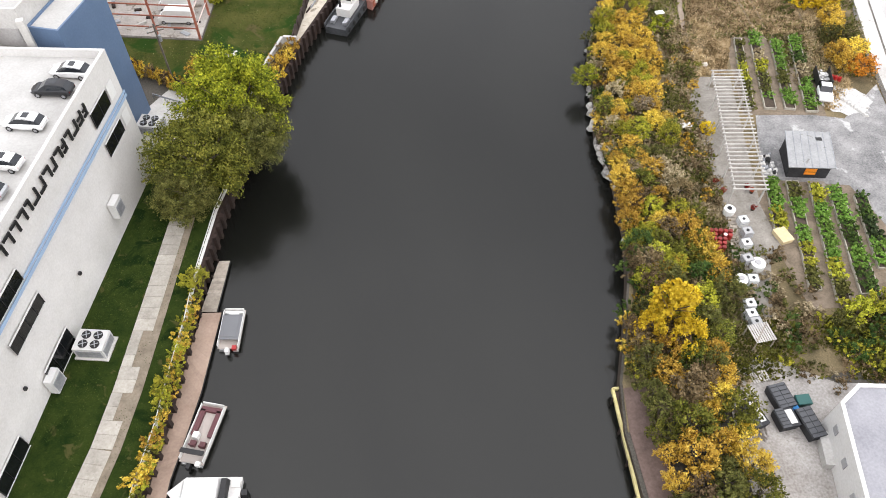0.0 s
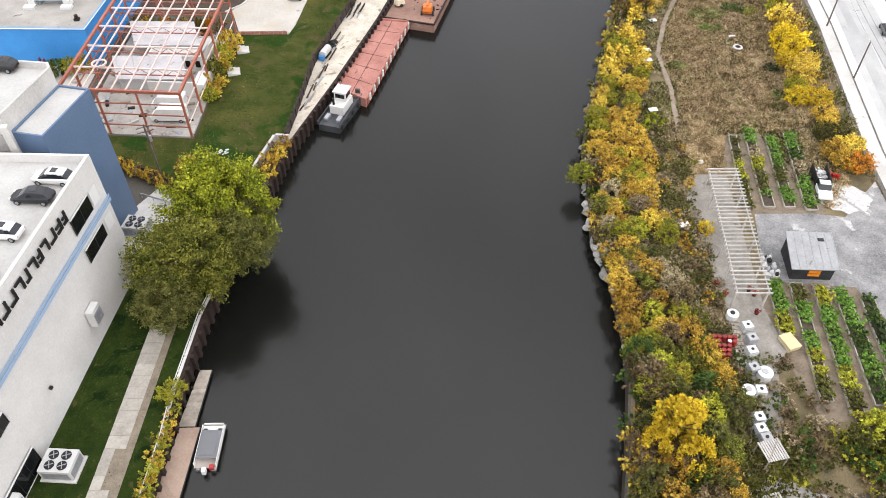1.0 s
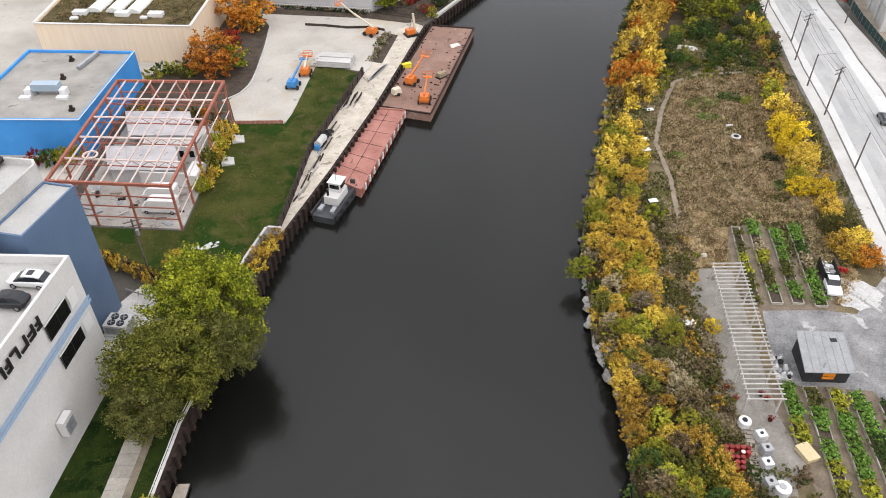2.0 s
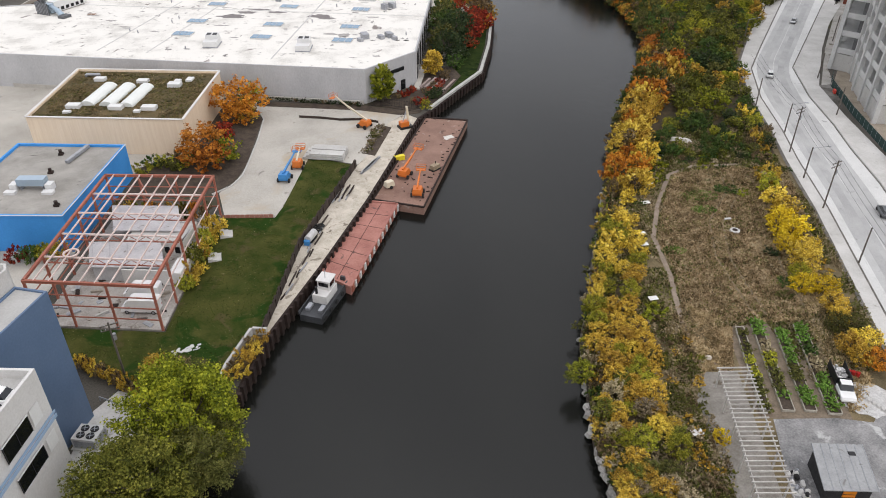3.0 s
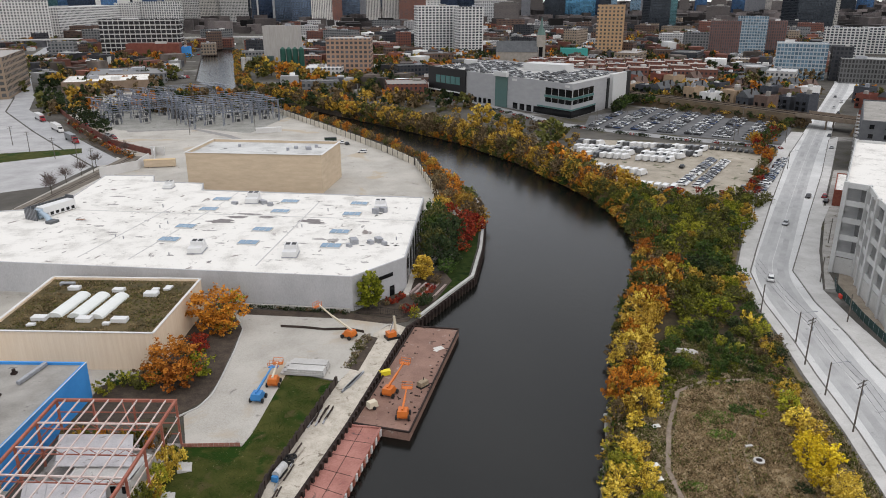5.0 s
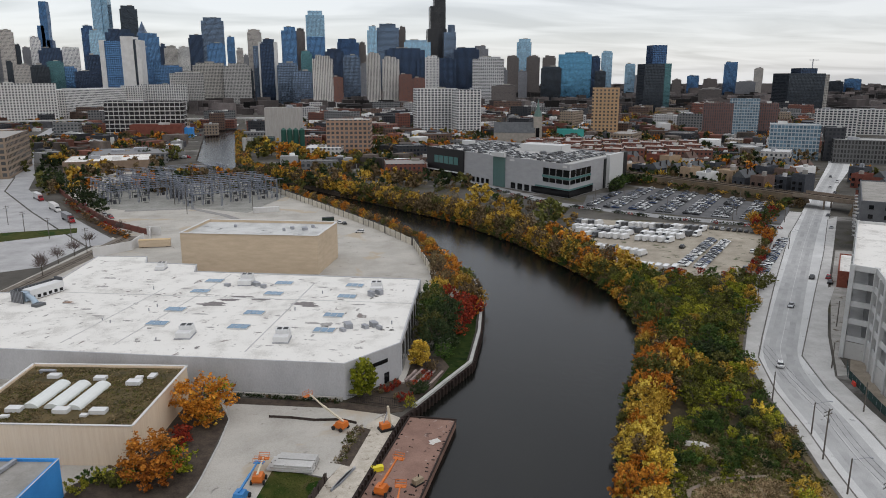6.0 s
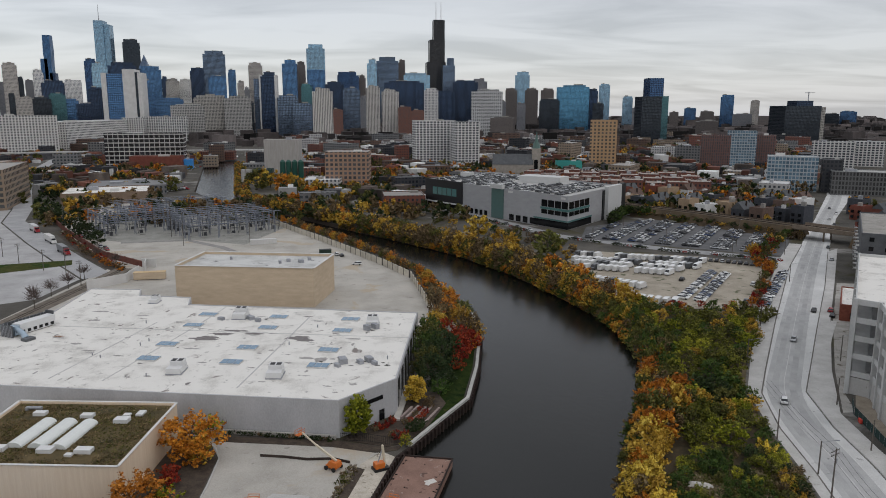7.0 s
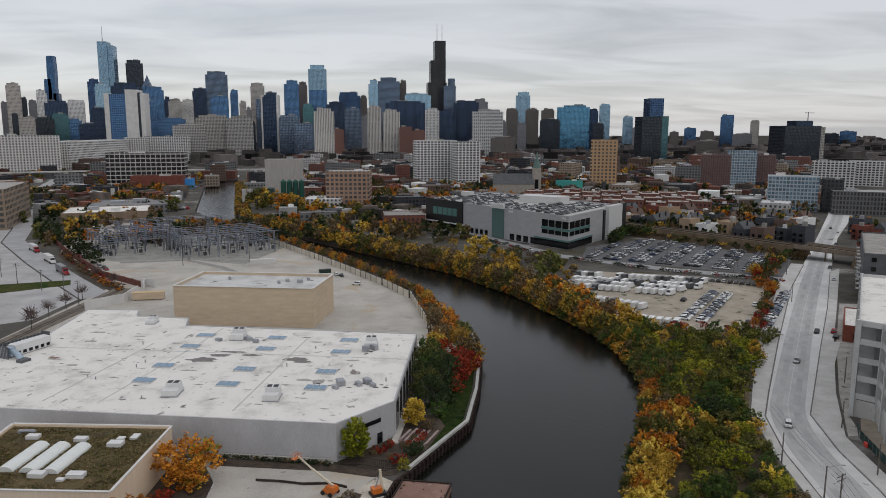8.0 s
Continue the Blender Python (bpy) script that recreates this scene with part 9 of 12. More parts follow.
def on_face(a, b, f0, f1, z0, z1, proud, mat, name, label="", parent=None):
    p, q = a.lerp(b, f0), a.lerp(b, f1)
    d = (b - a).normalized()
    n = Vector((d.y, -d.x))
    c = (p + q) / 2 + n * (proud / 2)
    return Mesh().box(c.x, c.y, z0, (q - p).length, proud, z1 - z0, math.atan2(d.y, d.x)).obj(name, mat, parent or dealer, label)


A_, B_, C_ = DP[0], DP[1], DP[2]
black = on_face(A_, B_, 0.0, 0.30, 5.5, 21.6, 1.2, BLACK, "black_panel", "black display front")
on_face(A_, B_, 0.06, 0.26, 10.5, 16.0, 1.3, TEALGLASS, "window", "long teal display window", black)
for k in range(6):
    on_face(A_, B_, 0.06 + 0.04 * k, 0.064 + 0.04 * k, 10.5, 16.0, 1.4, BLACK, "mullion", "", black)
on_face(A_, B_, 0.0, 0.30, 4.6, 5.5, 1.6, WHITE, "canopy")
on_face(A_, B_, 0.01, 0.30, 0.2, 4.4, 0.15, DARKGLASS, "shop_window")
on_face(A_, B_, 0.52, 0.60, 0.2, 20.5, 0.8, plain("stair_glass", (0.10, 0.17, 0.16), 0.1, spec=0.6), "stair_glazing", "tall glazed stair")
on_face(A_, B_, 0.515, 0.605, 20.5, 23.5, 2.0, FRAMEGREY, "stair_head")
for k in range(5):
    on_face(A_, B_, 0.325 + 0.035 * k, 0.345 + 0.035 * k, 0.4, 4.0, 0.14, DARKGLASS, "window")
for k in range(4):
    on_face(A_, B_, 0.64 + 0.045 * k, 0.67 + 0.045 * k, 0.4, 4.4, 0.14, DARKGLASS, "window")
for z0, z1 in ((12.8, 17.2), (8.3, 11.0)):
    for k in range(4):
        on_face(A_, B_, 0.845 + 0.04 * k, 0.88 + 0.04 * k, z0, z1, 0.14, DARKGLASS, "window")
        on_face(B_, C_, 0.02 + 0.09 * k, 0.10 + 0.09 * k, z0, z1, 0.14, DARKGLASS, "window")
on_face(A_, B_, 0.84, 1.0, 11.2, 12.6, 0.2, TEALGLASS, "glass_band")
on_face(B_, C_, 0.0, 0.38, 11.2, 12.6, 0.2, TEALGLASS, "glass_band")
on_face(A_, B_, 0.80, 1.0, 0.3, 4.6, 0.2, DARKGLASS, "shop_window")
on_face(B_, C_, 0.0, 0.42, 0.3, 4.6, 0.2, DARKGLASS, "shop_window")
on_face(A_, B_, 0.80, 1.0, 4.8, 5.6, 0.5, TEALGLASS, "canopy")
on_face(B_, C_, 0.0, 0.42, 4.8, 5.6, 0.5, TEALGLASS, "canopy")
on_face(B_, C_, 0.62, 0.66, 0.2, 20, 0.6, DARKGLASS, "stair_glazing")
on_face(B_, C_, 0.66, 0.94, 0.0, 22.4, 3.0, FRAMEGREY, "pale_wing", "pale projecting wing")
on_face(B_, C_, 0.945, 1.02, 0.0, 22.6, 3.2, BLACK, "black_panel", "black end panel")
for f0, f1, z in ((0.63, 0.66, 18.5), (0.96, 0.985, 18.6)):
    on_face(A_, B_, f0, f1, z, z + 1.3, 0.2, WHITE, "sign_shape")
Mesh().prism([(133, 566), (158, 545), (168, 556), (143, 578)], 20.0, 25.0).obj("roof_plant", FRAMEGREY, dealer)
Mesh().prism([(96, 612), (102, 607), (107, 613), (101, 618)], 20.0, 24.0).obj("roof_plant", FRAMEGREY, dealer)
U = (DP[1] - DP[0]).normalized()
V = (DP[2] - DP[1]).normalized()
for r in range(14):
    for k in range(24):
        p = DP[0] + U * (9 + 9.6 * r) + V * (5 + 3.0 * k)
        if CAR_RNG.random() < 0.2 or not inside([tuple(q) for q in DP], p.x + V.x * 3, p.y + V.y * 3) or (128 < p.x < 170 and 543 < p.y < 580):
            continue
        car(p.x, p.y, math.degrees(math.atan2(U.y, U.x)), CAR_RNG.choice(("black", "grey", "silver", "black", "white")), CAR_RNG.choice(("suv", "sedan")), 20.02, into="roof_car_rows")
# river road before the dealership, hedges and lots
RR = [(0, 730), (16, 708), (52, 628), (98, 528), (128, 448), (176, 398), (222, 366)]
slab("road_river", surf("river_road_asphalt", (0.20, 0.20, 0.20), (0.32, 0.32, 0.315), 9, 0.9), beside(RR, 5) + beside(RR, -5)[::-1], -0.1, 0.06, "pale asphalt river road before the dealership", "road")
for k, (x, y, a) in enumerate(along(beside(RR, -6.5), 3.0)):
    if y < 640 and k % 9 < 7:
        tree(x, y, DARKG if k % 5 else RED, 1.4, 1.5, "weed", into="far_hedges")
for x, y, a in along(beside(RR, -2.8), 13):
    car(x, y, math.degrees(a), CAR_RNG.choice(("black", "grey", "white")), "sedan", 0.06, "cars on the river road", False, "standing on the river road")
slab("pavement_lot_a", surf("van_lot", (0.22, 0.19, 0.145), (0.42, 0.375, 0.305), 9, 0.9, spots=(((0.09, 0.095, 0.05), 6.0, 0.10),)), [(113, 378), (112, 340), (112, 302), (128, 287), (160, 283), (208, 344), (184, 378), (128, 402)], -0.1, 0.08, "pale gravel lot crowded with vans and cars", "parking lot")
slab("pavement_lot_b", surf("car_lot_asphalt", (0.07, 0.07, 0.074), (0.14, 0.14, 0.14), 9, 0.9), [(139, 436), (226, 374), (279, 452), (214, 506), (156, 478)], -0.1, 0.08, "dark asphalt lot full of parked cars", "parking lot")
LOTDIR = math.degrees(math.atan2(298, 418)) + 12
for a, b in (((117, 376), (168, 352)), ((116, 368), (160, 347)), ((117, 358), (150, 341)), ((122, 388), (178, 362))):
    car_row(a, b, 38, 3.3, ("van",), ("white", "white", "white", "white", "grey"), "vans in the gravel lot", 0.05, 0.09)
car_row((113, 332), (128, 318), 40, 3.2, ("van",), ("white", "white", "black"), "vans in the gravel lot", 0.0, 0.09)
car_row((114, 302), (131, 291), 52, 3.0, ("van",), ("white",), "vans in the gravel lot", 0.0, 0.09)
for a, b in (((136, 300), (170, 342)), ((141, 296), (176, 340)), ((163, 288), (204, 340))):
    car_row(a, b, -38, 2.7, ("suv", "sedan"), ("white", "black", "grey", "blue", "silver", "white"), "cars in the gravel lot", 0.04, 0.09)
car_row((176, 372), (206, 350), 52, 2.7, ("suv", "sedan"), ("black", "grey", "silver"), "cars in the gravel lot", 0.04, 0.09)
for x, y, c in ((164, 296, "white"), (168, 303, "black"), (176, 318, "white"), (150, 330, "black"), (158, 292, "grey")):
    car(x, y, 50, c, "suv", 0.09, "cars in the gravel lot", False, "standing in the gravel lot")
LOT_B = [(142, 438), (226, 378), (276, 450), (214, 501), (158, 476)]
for k in range(13):
    o = 3.0 + 7.4 * k + (2.6 if k % 2 else 0)
    for q in range(36):
        x, y = 139 + o * 0.81 + 2.65 * q * 0.6, 436 - o * 0.58 + 2.65 * q * 0.8
        if inside(LOT_B, x, y) and CAR_RNG.random() > 0.12 and q % 17 < 15:
            car(x, y, -37 + CAR_RNG.uniform(-2, 2), CAR_RNG.choice(("white", "silver", "black", "black", "grey", "blue", "grey")), CAR_RNG.choice(("suv", "sedan")), 0.09, into="car_lot_rows")
for x, y in ((150, 446), (185, 424), (215, 402), (205, 470), (238, 440), (262, 446), (228, 378), (176, 466), (205, 388), (140, 420)):
    utility_pole(x, y, 9, 0, -30, True, "tall grey lot lamp with a short arm")
for i, (x, y, _) in enumerate(along([(176, 486), (199, 524), (212, 506)], 4.5)):
    tree(x, y, GREEN if i % 3 else DARKG, 4.2, 7.5, "far", into="far_hedges")
scatter([(198, 350), (215, 370), (250, 412), (242, 416), (208, 376)], 24, [GREEN, GOLD, ORANGE, OLIVE, RED], 2.0, 3.4, "far", 51, 0.9, into="far_hedges")
scatter([(216, 502), (282, 455), (262, 414), (255, 424), (270, 448), (212, 492)], 30, [OLIVE, BROWN, GREEN, GOLD], 2.0, 3.2, "far", 52, 0.8, into="far_hedges")
scatter([(156, 285), (200, 348), (206, 352), (161, 287)], 30, [ORANGE, BROWN, RED, GOLD, OLIVE], 1.5, 2.6, "far", 53, 0.9, into="far_hedges")
scatter([(100, 330), (112, 330), (111, 375), (130, 410), (120, 440), (70, 520), (50, 560), (45, 540), (72, 470), (92, 400)], 60, [BROWN, OLIVE, TAN, GOLD, GREEN], 1.8, 3.2, "far", 54, 0.7, into="far_hedges")

# ---- railway embankment and bridge ----
RAIL = [(90, 760), (150, 640), (200, 545), (228, 500), (250, 462), (268, 428), (284, 398), (330, 330), (420, 200)]
emb = Mesh()
L0, L1, R0, R1 = beside(RAIL, 13), beside(RAIL, 7), beside(RAIL, -13), beside(RAIL, -7)
for i in range(len(RAIL) - 1):
    if i == 5:
        continue
    v = [(*L0[i], 0), (*L1[i], 6.6), (*R1[i], 6.6), (*R0[i], 0), (*L0[i + 1], 0), (*L1[i + 1], 6.6), (*R1[i + 1], 6.6), (*R0[i + 1], 0)]
    emb.add(v, [(0, 1, 5, 4), (1, 2, 6, 5), (2, 3, 7, 6), (3, 2, 1, 0), (4, 5, 6, 7), (0, 4, 7, 3)])
tagged(emb.obj("embankment", surf("embankment_brush", (0.035, 0.028, 0.018), (0.115, 0.08, 0.048), 6, 0.95, bump=0.6)), "brown brushy railway embankment across the street", "embankment", kind="structure")
rbr = thing("rail_bridge", "weathered concrete railway bridge over the street", "bridge")
Mesh().prism([L1[5], R1[5], R1[7], L1[7]], 5.2, 6.6).obj("deck", surf("bridge_concrete", (0.13, 0.10, 0.075), (0.25, 0.20, 0.155), 4, 0.9), rbr)
for s in (1, -1):
    q = beside(RAIL, 7.2 * s)
    for i in (5, 6):
        Mesh().bar((*q[i], 6.9), (*q[i + 1], 6.9), 0.5, 2.2).obj("parapet", surf("bridge_concrete", (0.13, 0.10, 0.075), (0.25, 0.20, 0.155), 4, 0.9), rbr)
for k in range(7):
    p = Vector(RAIL[5]).lerp(Vector(RAIL[6]), k / 6)
    for s in ((-5, 5) if k % 3 == 0 else ()):
        Mesh().box(p.x + 0.86 * s * 0.9, p.y + 0.5 * s * 0.9, 0, 0.7, 0.7, 5.2, 0.5).obj("pier", surf("bridge_concrete", (0.13, 0.10, 0.075), (0.25, 0.20, 0.155), 4, 0.9), rbr)
for s in (-4.2, -2.7, 2.7, 4.2):
    q = beside(RAIL, s)
    m = Mesh()
    for a, b in zip(q, q[1:]):
        m.bar((*a, 6.75), (*b, 6.75), 0.16, 0.2)
    tagged(m.obj("rail_track", RUST), "rusty steel rail on the embankment", "rail", kind="structure")

# ---- mid-distance buildings ----
CITYMATS = {
    "townbrick": facade("town_brick", (0.15, 0.055, 0.038), (0.03, 0.03, 0.034), 3.4, 3.6, 0.55, 0.5, roof=(0.36, 0.31, 0.27)),
    "brick": facade("low_brick", (0.16, 0.055, 0.036), (0.03, 0.03, 0.034), 3.4, 3.6, 0.55, 0.5, roof=(0.26, 0.24, 0.22)),
    "brick2": facade("low_brick_brown", (0.11, 0.065, 0.046), (0.02, 0.02, 0.024), 3.0, 3.6, 0.5, 0.5, roof=(0.09, 0.085, 0.08)),
    "tan": facade("low_tan", (0.26, 0.20, 0.145), (0.04, 0.04, 0.045), 3.6, 3.8, 0.5, 0.5, roof=(0.30, 0.28, 0.26)),
    "white": facade("low_white", (0.42, 0.41, 0.40), (0.05, 0.055, 0.065), 3.6, 3.6, 0.5, 0.45, roof=(0.52, 0.52, 0.51)),
    "grey": facade("low_grey", (0.16, 0.16, 0.16), (0.03, 0.035, 0.04), 4.0, 3.8, 0.45, 0.45, roof=(0.17, 0.17, 0.17)),
    "dark": facade("low_dark", (0.03, 0.031, 0.036), (0.014, 0.017, 0.022), 3.2, 3.6, 0.4, 0.4, roof=(0.07, 0.07, 0.07)),
    "glass": facade("mid_blue_glass", (0.34, 0.38, 0.40), (0.07, 0.12, 0.16), 3.0, 3.4, 0.22, 0.28, 0.15, roof=(0.4, 0.4, 0.4)),
    "garage": facade("garage_fins", (0.13, 0.13, 0.13), (0.03, 0.03, 0.03), 2.6, 4.0, 0.4, 0.3, roof=(0.38, 0.38, 0.36)),
    "stripebrick": facade("striped_brick", (0.13, 0.065, 0.055), (0.04, 0.045, 0.05), 2.6, 3.4, 0.55, 0.25, roof=(0.22, 0.21, 0.2)),
    "yellowbrick": facade("yellow_brick", (0.38, 0.24, 0.13), (0.05, 0.045, 0.04), 4.6, 4.2, 0.5, 0.45, roof=(0.3, 0.26, 0.22)),
    "whiteapt": facade("white_apartments", (0.56, 0.555, 0.54), (0.035, 0.04, 0.048), 4.6, 3.2, 0.34, 0.36, roof=(0.5, 0.5, 0.5)),
    "officebrown": facade("brown_office", (0.40, 0.39, 0.37), (0.008, 0.008, 0.010), 6.0, 5.2, 0.13, 0.24, roof=(0.3, 0.3, 0.3)),
    "longwhite": facade("long_white_grid", (0.56, 0.55, 0.53), (0.05, 0.05, 0.055), 4.4, 4.2, 0.45, 0.42, roof=(0.5, 0.5, 0.5)),
}


def block(name, label, x, y, w, d, h, turn, mat, cap=True, category="building", group="", plants=1):
    """A mid-distance building with a parapet, a roof stair and roof plant."""
    rng = random.Random(int(x * 3 + y * 11))
    t = thing(name, label, category, pose(x, y, 0, 0, 0, turn), group)
    m = CITYMATS[mat] if isinstance(mat, str) else mat
    p = Mesh()
    if cap:
        # walls that rise to a parapet round the sunk roof, in one shell
        shellv = [(sx * (w / 2 - e), sy * (d / 2 - e), z) for e, z in ((0, -0.3), (0, h + 0.7), (0.4, h + 0.7), (0.4, h)) for sx, sy in ((-1, -1), (1, -1), (1, 1), (-1, 1))]
        p.add(shellv, [(3, 2, 1, 0), (12, 13, 14, 15)] + [(r * 4 + k, r * 4 + (k + 1) % 4, r * 4 + 4 + (k + 1) % 4, r * 4 + 4 + k) for r in range(3) for k in range(4)])
    else:
        p.box(0, 0, -0.3, w, d, h + 0.3)
    p.obj("wall", m, t)
    for k in range(plants):
        Mesh().box(rng.uniform(-0.3, 0.3) * w, rng.uniform(-0.3, 0.3) * d, h, rng.uniform(0.08, 0.2) * w + 1, rng.uniform(0.08, 0.2) * d + 1, rng.uniform(1.2, 3.0)).obj("roof_plant", rng.choice((GALV, CONCRETE, GREYROOF, WHITE)), t)
    return t


GRID = -35.5
block("apartment_block", "white concrete apartment block with many balconies", 122, 1012, 54, 26, 58, 6, "whiteapt", category="apartment building")
block("apartment_block", "white concrete apartment block with many balconies", 158, 972, 31, 26, 57, 6, "whiteapt", category="apartment building")
block("apartment_block", "yellow-brown brick apartment tower with deep openings", 322, 915, 32, 28, 60, -20, "yellowbrick", category="apartment building")
block("apartment_block", "dark brick apartment block with upright stripes", 470, 915, 35, 30, 41.5, -28, "stripebrick", category="apartment building")
block("apartment_block", "glazed middle wing between two brick blocks", 496, 900, 34, 26, 47, -28, "glass", category="apartment building")
block("apartment_block", "dark brick apartment block with upright stripes", 530, 905, 24, 26, 41.5, -28, "stripebrick", category="apartment building")
block("apartment_block", "white stepped apartment block with square windows", 632, 915, 50, 26, 33, -35, "whiteapt", category="apartment building")
block("apartment_block", "white stepped apartment block with square windows", 690, 930, 42, 26, 32, -35, "whiteapt", category="apartment building")
block("apartment_block", "glassy blue-white apartment block", 414, 665, 42, 22, 31, -30, "glass", category="apartment building")
block("apartment_block", "dark grey apartment block end", 442, 648, 16, 22, 29, -30, "dark", category="apartment building")
block("parking_garage", "grey concrete parking garage with upright fins", 455, 628, 46, 34, 20, -30, "garage", category="parking garage")
block("office_block", "brown gridded office block with pale bands", -243, 1000, 92, 26, 43, 3, "officebrown", category="office building")
block("brick_hall", "low red brick hall before the office block", -224, 972, 60, 24, 16, 3, surf("raw_red_brick", (0.13, 0.042, 0.03), (0.21, 0.07, 0.05), 4, 0.9), category="building")
block("blue_shed", "small bright blue shed at the river", -190, 985, 10, 16, 11, 3, surf("bright_blue_wall", (0.025, 0.17, 0.48), (0.04, 0.23, 0.60), 6, 0.6), category="shed")
block("long_office", "huge white office building with square window grid", -512, 1290, 110, 44, 62, 24, "longwhite", category="office building")
block("long_office", "huge white office building with square window grid", -472, 1480, 50, 260, 51, -6, "longwhite", category="office building")
block("long_office", "white apartment building beyond the river", -424, 1620, 42, 30, 55, 5, "longwhite", category="office building")
block("long_office", "white apartment building with balconies beyond the river", -373, 1665, 88, 30, 57, 5, "whiteapt", category="apartment building")
block("brick_loft", "old brown brick loft building with big windows", -278, 640, 58, 90, 29, 12, facade("loft", (0.25, 0.185, 0.13), (0.06, 0.06, 0.06), 4.6, 4.2, 0.35, 0.4, roof=(0.3, 0.28, 0.26)), category="loft building")
block("brick_loft", "tan brick loft building with rows of windows", 8, 735, 40, 34, 34, -6, facade("loft2", (0.27, 0.17, 0.115), (0.045, 0.045, 0.05), 4.2, 4.0, 0.4, 0.42, roof=(0.3, 0.28, 0.26)), category="loft building")
block("silo_block", "plain grey concrete grain building with ribs", -67, 910, 40, 26, 38, -4, surf("grain_concrete", (0.30, 0.285, 0.265), (0.42, 0.40, 0.375), 5, 0.9, stretch=(3, 3, 0.4)), category="silo")
block("white_hall", "white flat-roofed hall with small windows", -15, 722, 34, 40, 10, -8, "white", category="hall")
block("low_hall", "low hall with a bright white roof", -186, 655, 62, 50, 8.5, 12, surf("brown_hall_wall", (0.17, 0.12, 0.085), (0.26, 0.19, 0.14), 3, 0.9), category="hall", plants=3)
slabw = block("low_hall", "low grey-roofed hall beside the street", -186, 716, 62, 60, 8.2, 12, "grey", category="hall", plants=2)
Mesh().box(0, 0, 8.55, 61, 49, 0.15).obj("roof_sheet", ROOFWHITE, bpy.data.objects["low_hall"])
for k in range(4):
    sl = thing("silo", "tall dark green steel silo", "silo", pose(-58 + 6.0 * k, 790, 0), "green silos")
    Mesh().cyl((0, 0, 0), (0, 0, 21), 2.8, 2.8, 14).obj("tank", plain("silo_green", (0.012, 0.075, 0.055), 0.5), sl)
    Mesh().cyl((0, 0, 21), (0, 0, 23), 2.8, 0.6, 14).obj("cone", plain("silo_green", (0.012, 0.075, 0.055), 0.5), sl)
block("plant_building", "dark green clad batching plant building", -78, 795, 20, 16, 13, 0, plain("plant_green", (0.02, 0.05, 0.045), 0.6), category="building")
for k in range(3):
    sl = thing("silo", "pale concrete silo beside the plant", "silo", pose(-98 + 5.0 * k, 798, 0), "pale silos")
    Mesh().cyl((0, 0, 0), (0, 0, 13), 2.3, 2.3, 12).obj("tank", CONCRETE, sl)
block("white_shed", "long white arched shed beside the car lot", 55, 632, 10, 46, 5, 33, WHITE, category="shed", plants=0)
for k in range(4):
    car_row((44 + 6 * k, 660 + 8 * k), (74 + 6 * k, 622 + 8 * k), 40, 3.2, ("suv", "sedan"), ("white", "silver", "black", "grey"), "cars beside the dealership", 0.2, 0.05, into="car_lot_rows")
church = thing("church", "grey stone church with a slate roof and steeple", "church", pose(185, 815, 0, 0, 0, -12))
STONE = surf("church_stone", (0.24, 0.22, 0.19), (0.38, 0.35, 0.31), 3, 0.9)
SLATER = surf("slate_roof", (0.06, 0.065, 0.07), (0.11, 0.115, 0.12), 3, 0.8)
Mesh().box(0, 0, 0, 44, 18, 15).obj("nave", STONE, church)
Mesh().add([(-22, -9.5, 15), (22, -9.5, 15), (22, 9.5, 15), (-22, 9.5, 15), (-22, 0, 26), (22, 0, 26)], [(0, 1, 5, 4), (2, 3, 4, 5), (1, 2, 5), (3, 0, 4), (3, 2, 1, 0)]).obj("roof", SLATER, church)
Mesh().box(25, 0, 0, 9, 10, 32).obj("tower", STONE, church)
Mesh().cyl((25, 0, 32), (25, 0, 38), 4.6, 3.0, 8).cyl((25, 0, 38), (25, 0, 50), 2.2, 0.2, 8).obj("steeple", plain("copper_steeple", (0.10, 0.17, 0.15), 0.7), church)
Mesh().box(24.8, -5.05, 8, 4, 0.2, 12).obj("window", DARKGLASS, church)
teal = block("teal_tarped_building", "building under teal scaffold netting", 262, 862, 30, 14, 14, -12, plain("teal_netting", (0.04, 0.28, 0.25), 0.8), category="building")
# brick townhouse rows behind the dealership
for r in range(4):
    for k in range(9):
        x, y = 172 + 17.0 * k + 10 * r, 690 - 7.5 * k + 30 * r
        block("townhouse_row", "brick townhouse row with a pale flat roof", x, y, 16.6, 20, 10.5 + (k * 7 + r) % 3, -24, "townbrick", group="townhouse rows", category="townhouse", plants=1)
slabr = slab("townhouse_court", CONCRETE, [(150, 680), (310, 612), (360, 740), (200, 810)], -0.1, 0.04, "pale paved court between brick townhouses", "pavement")


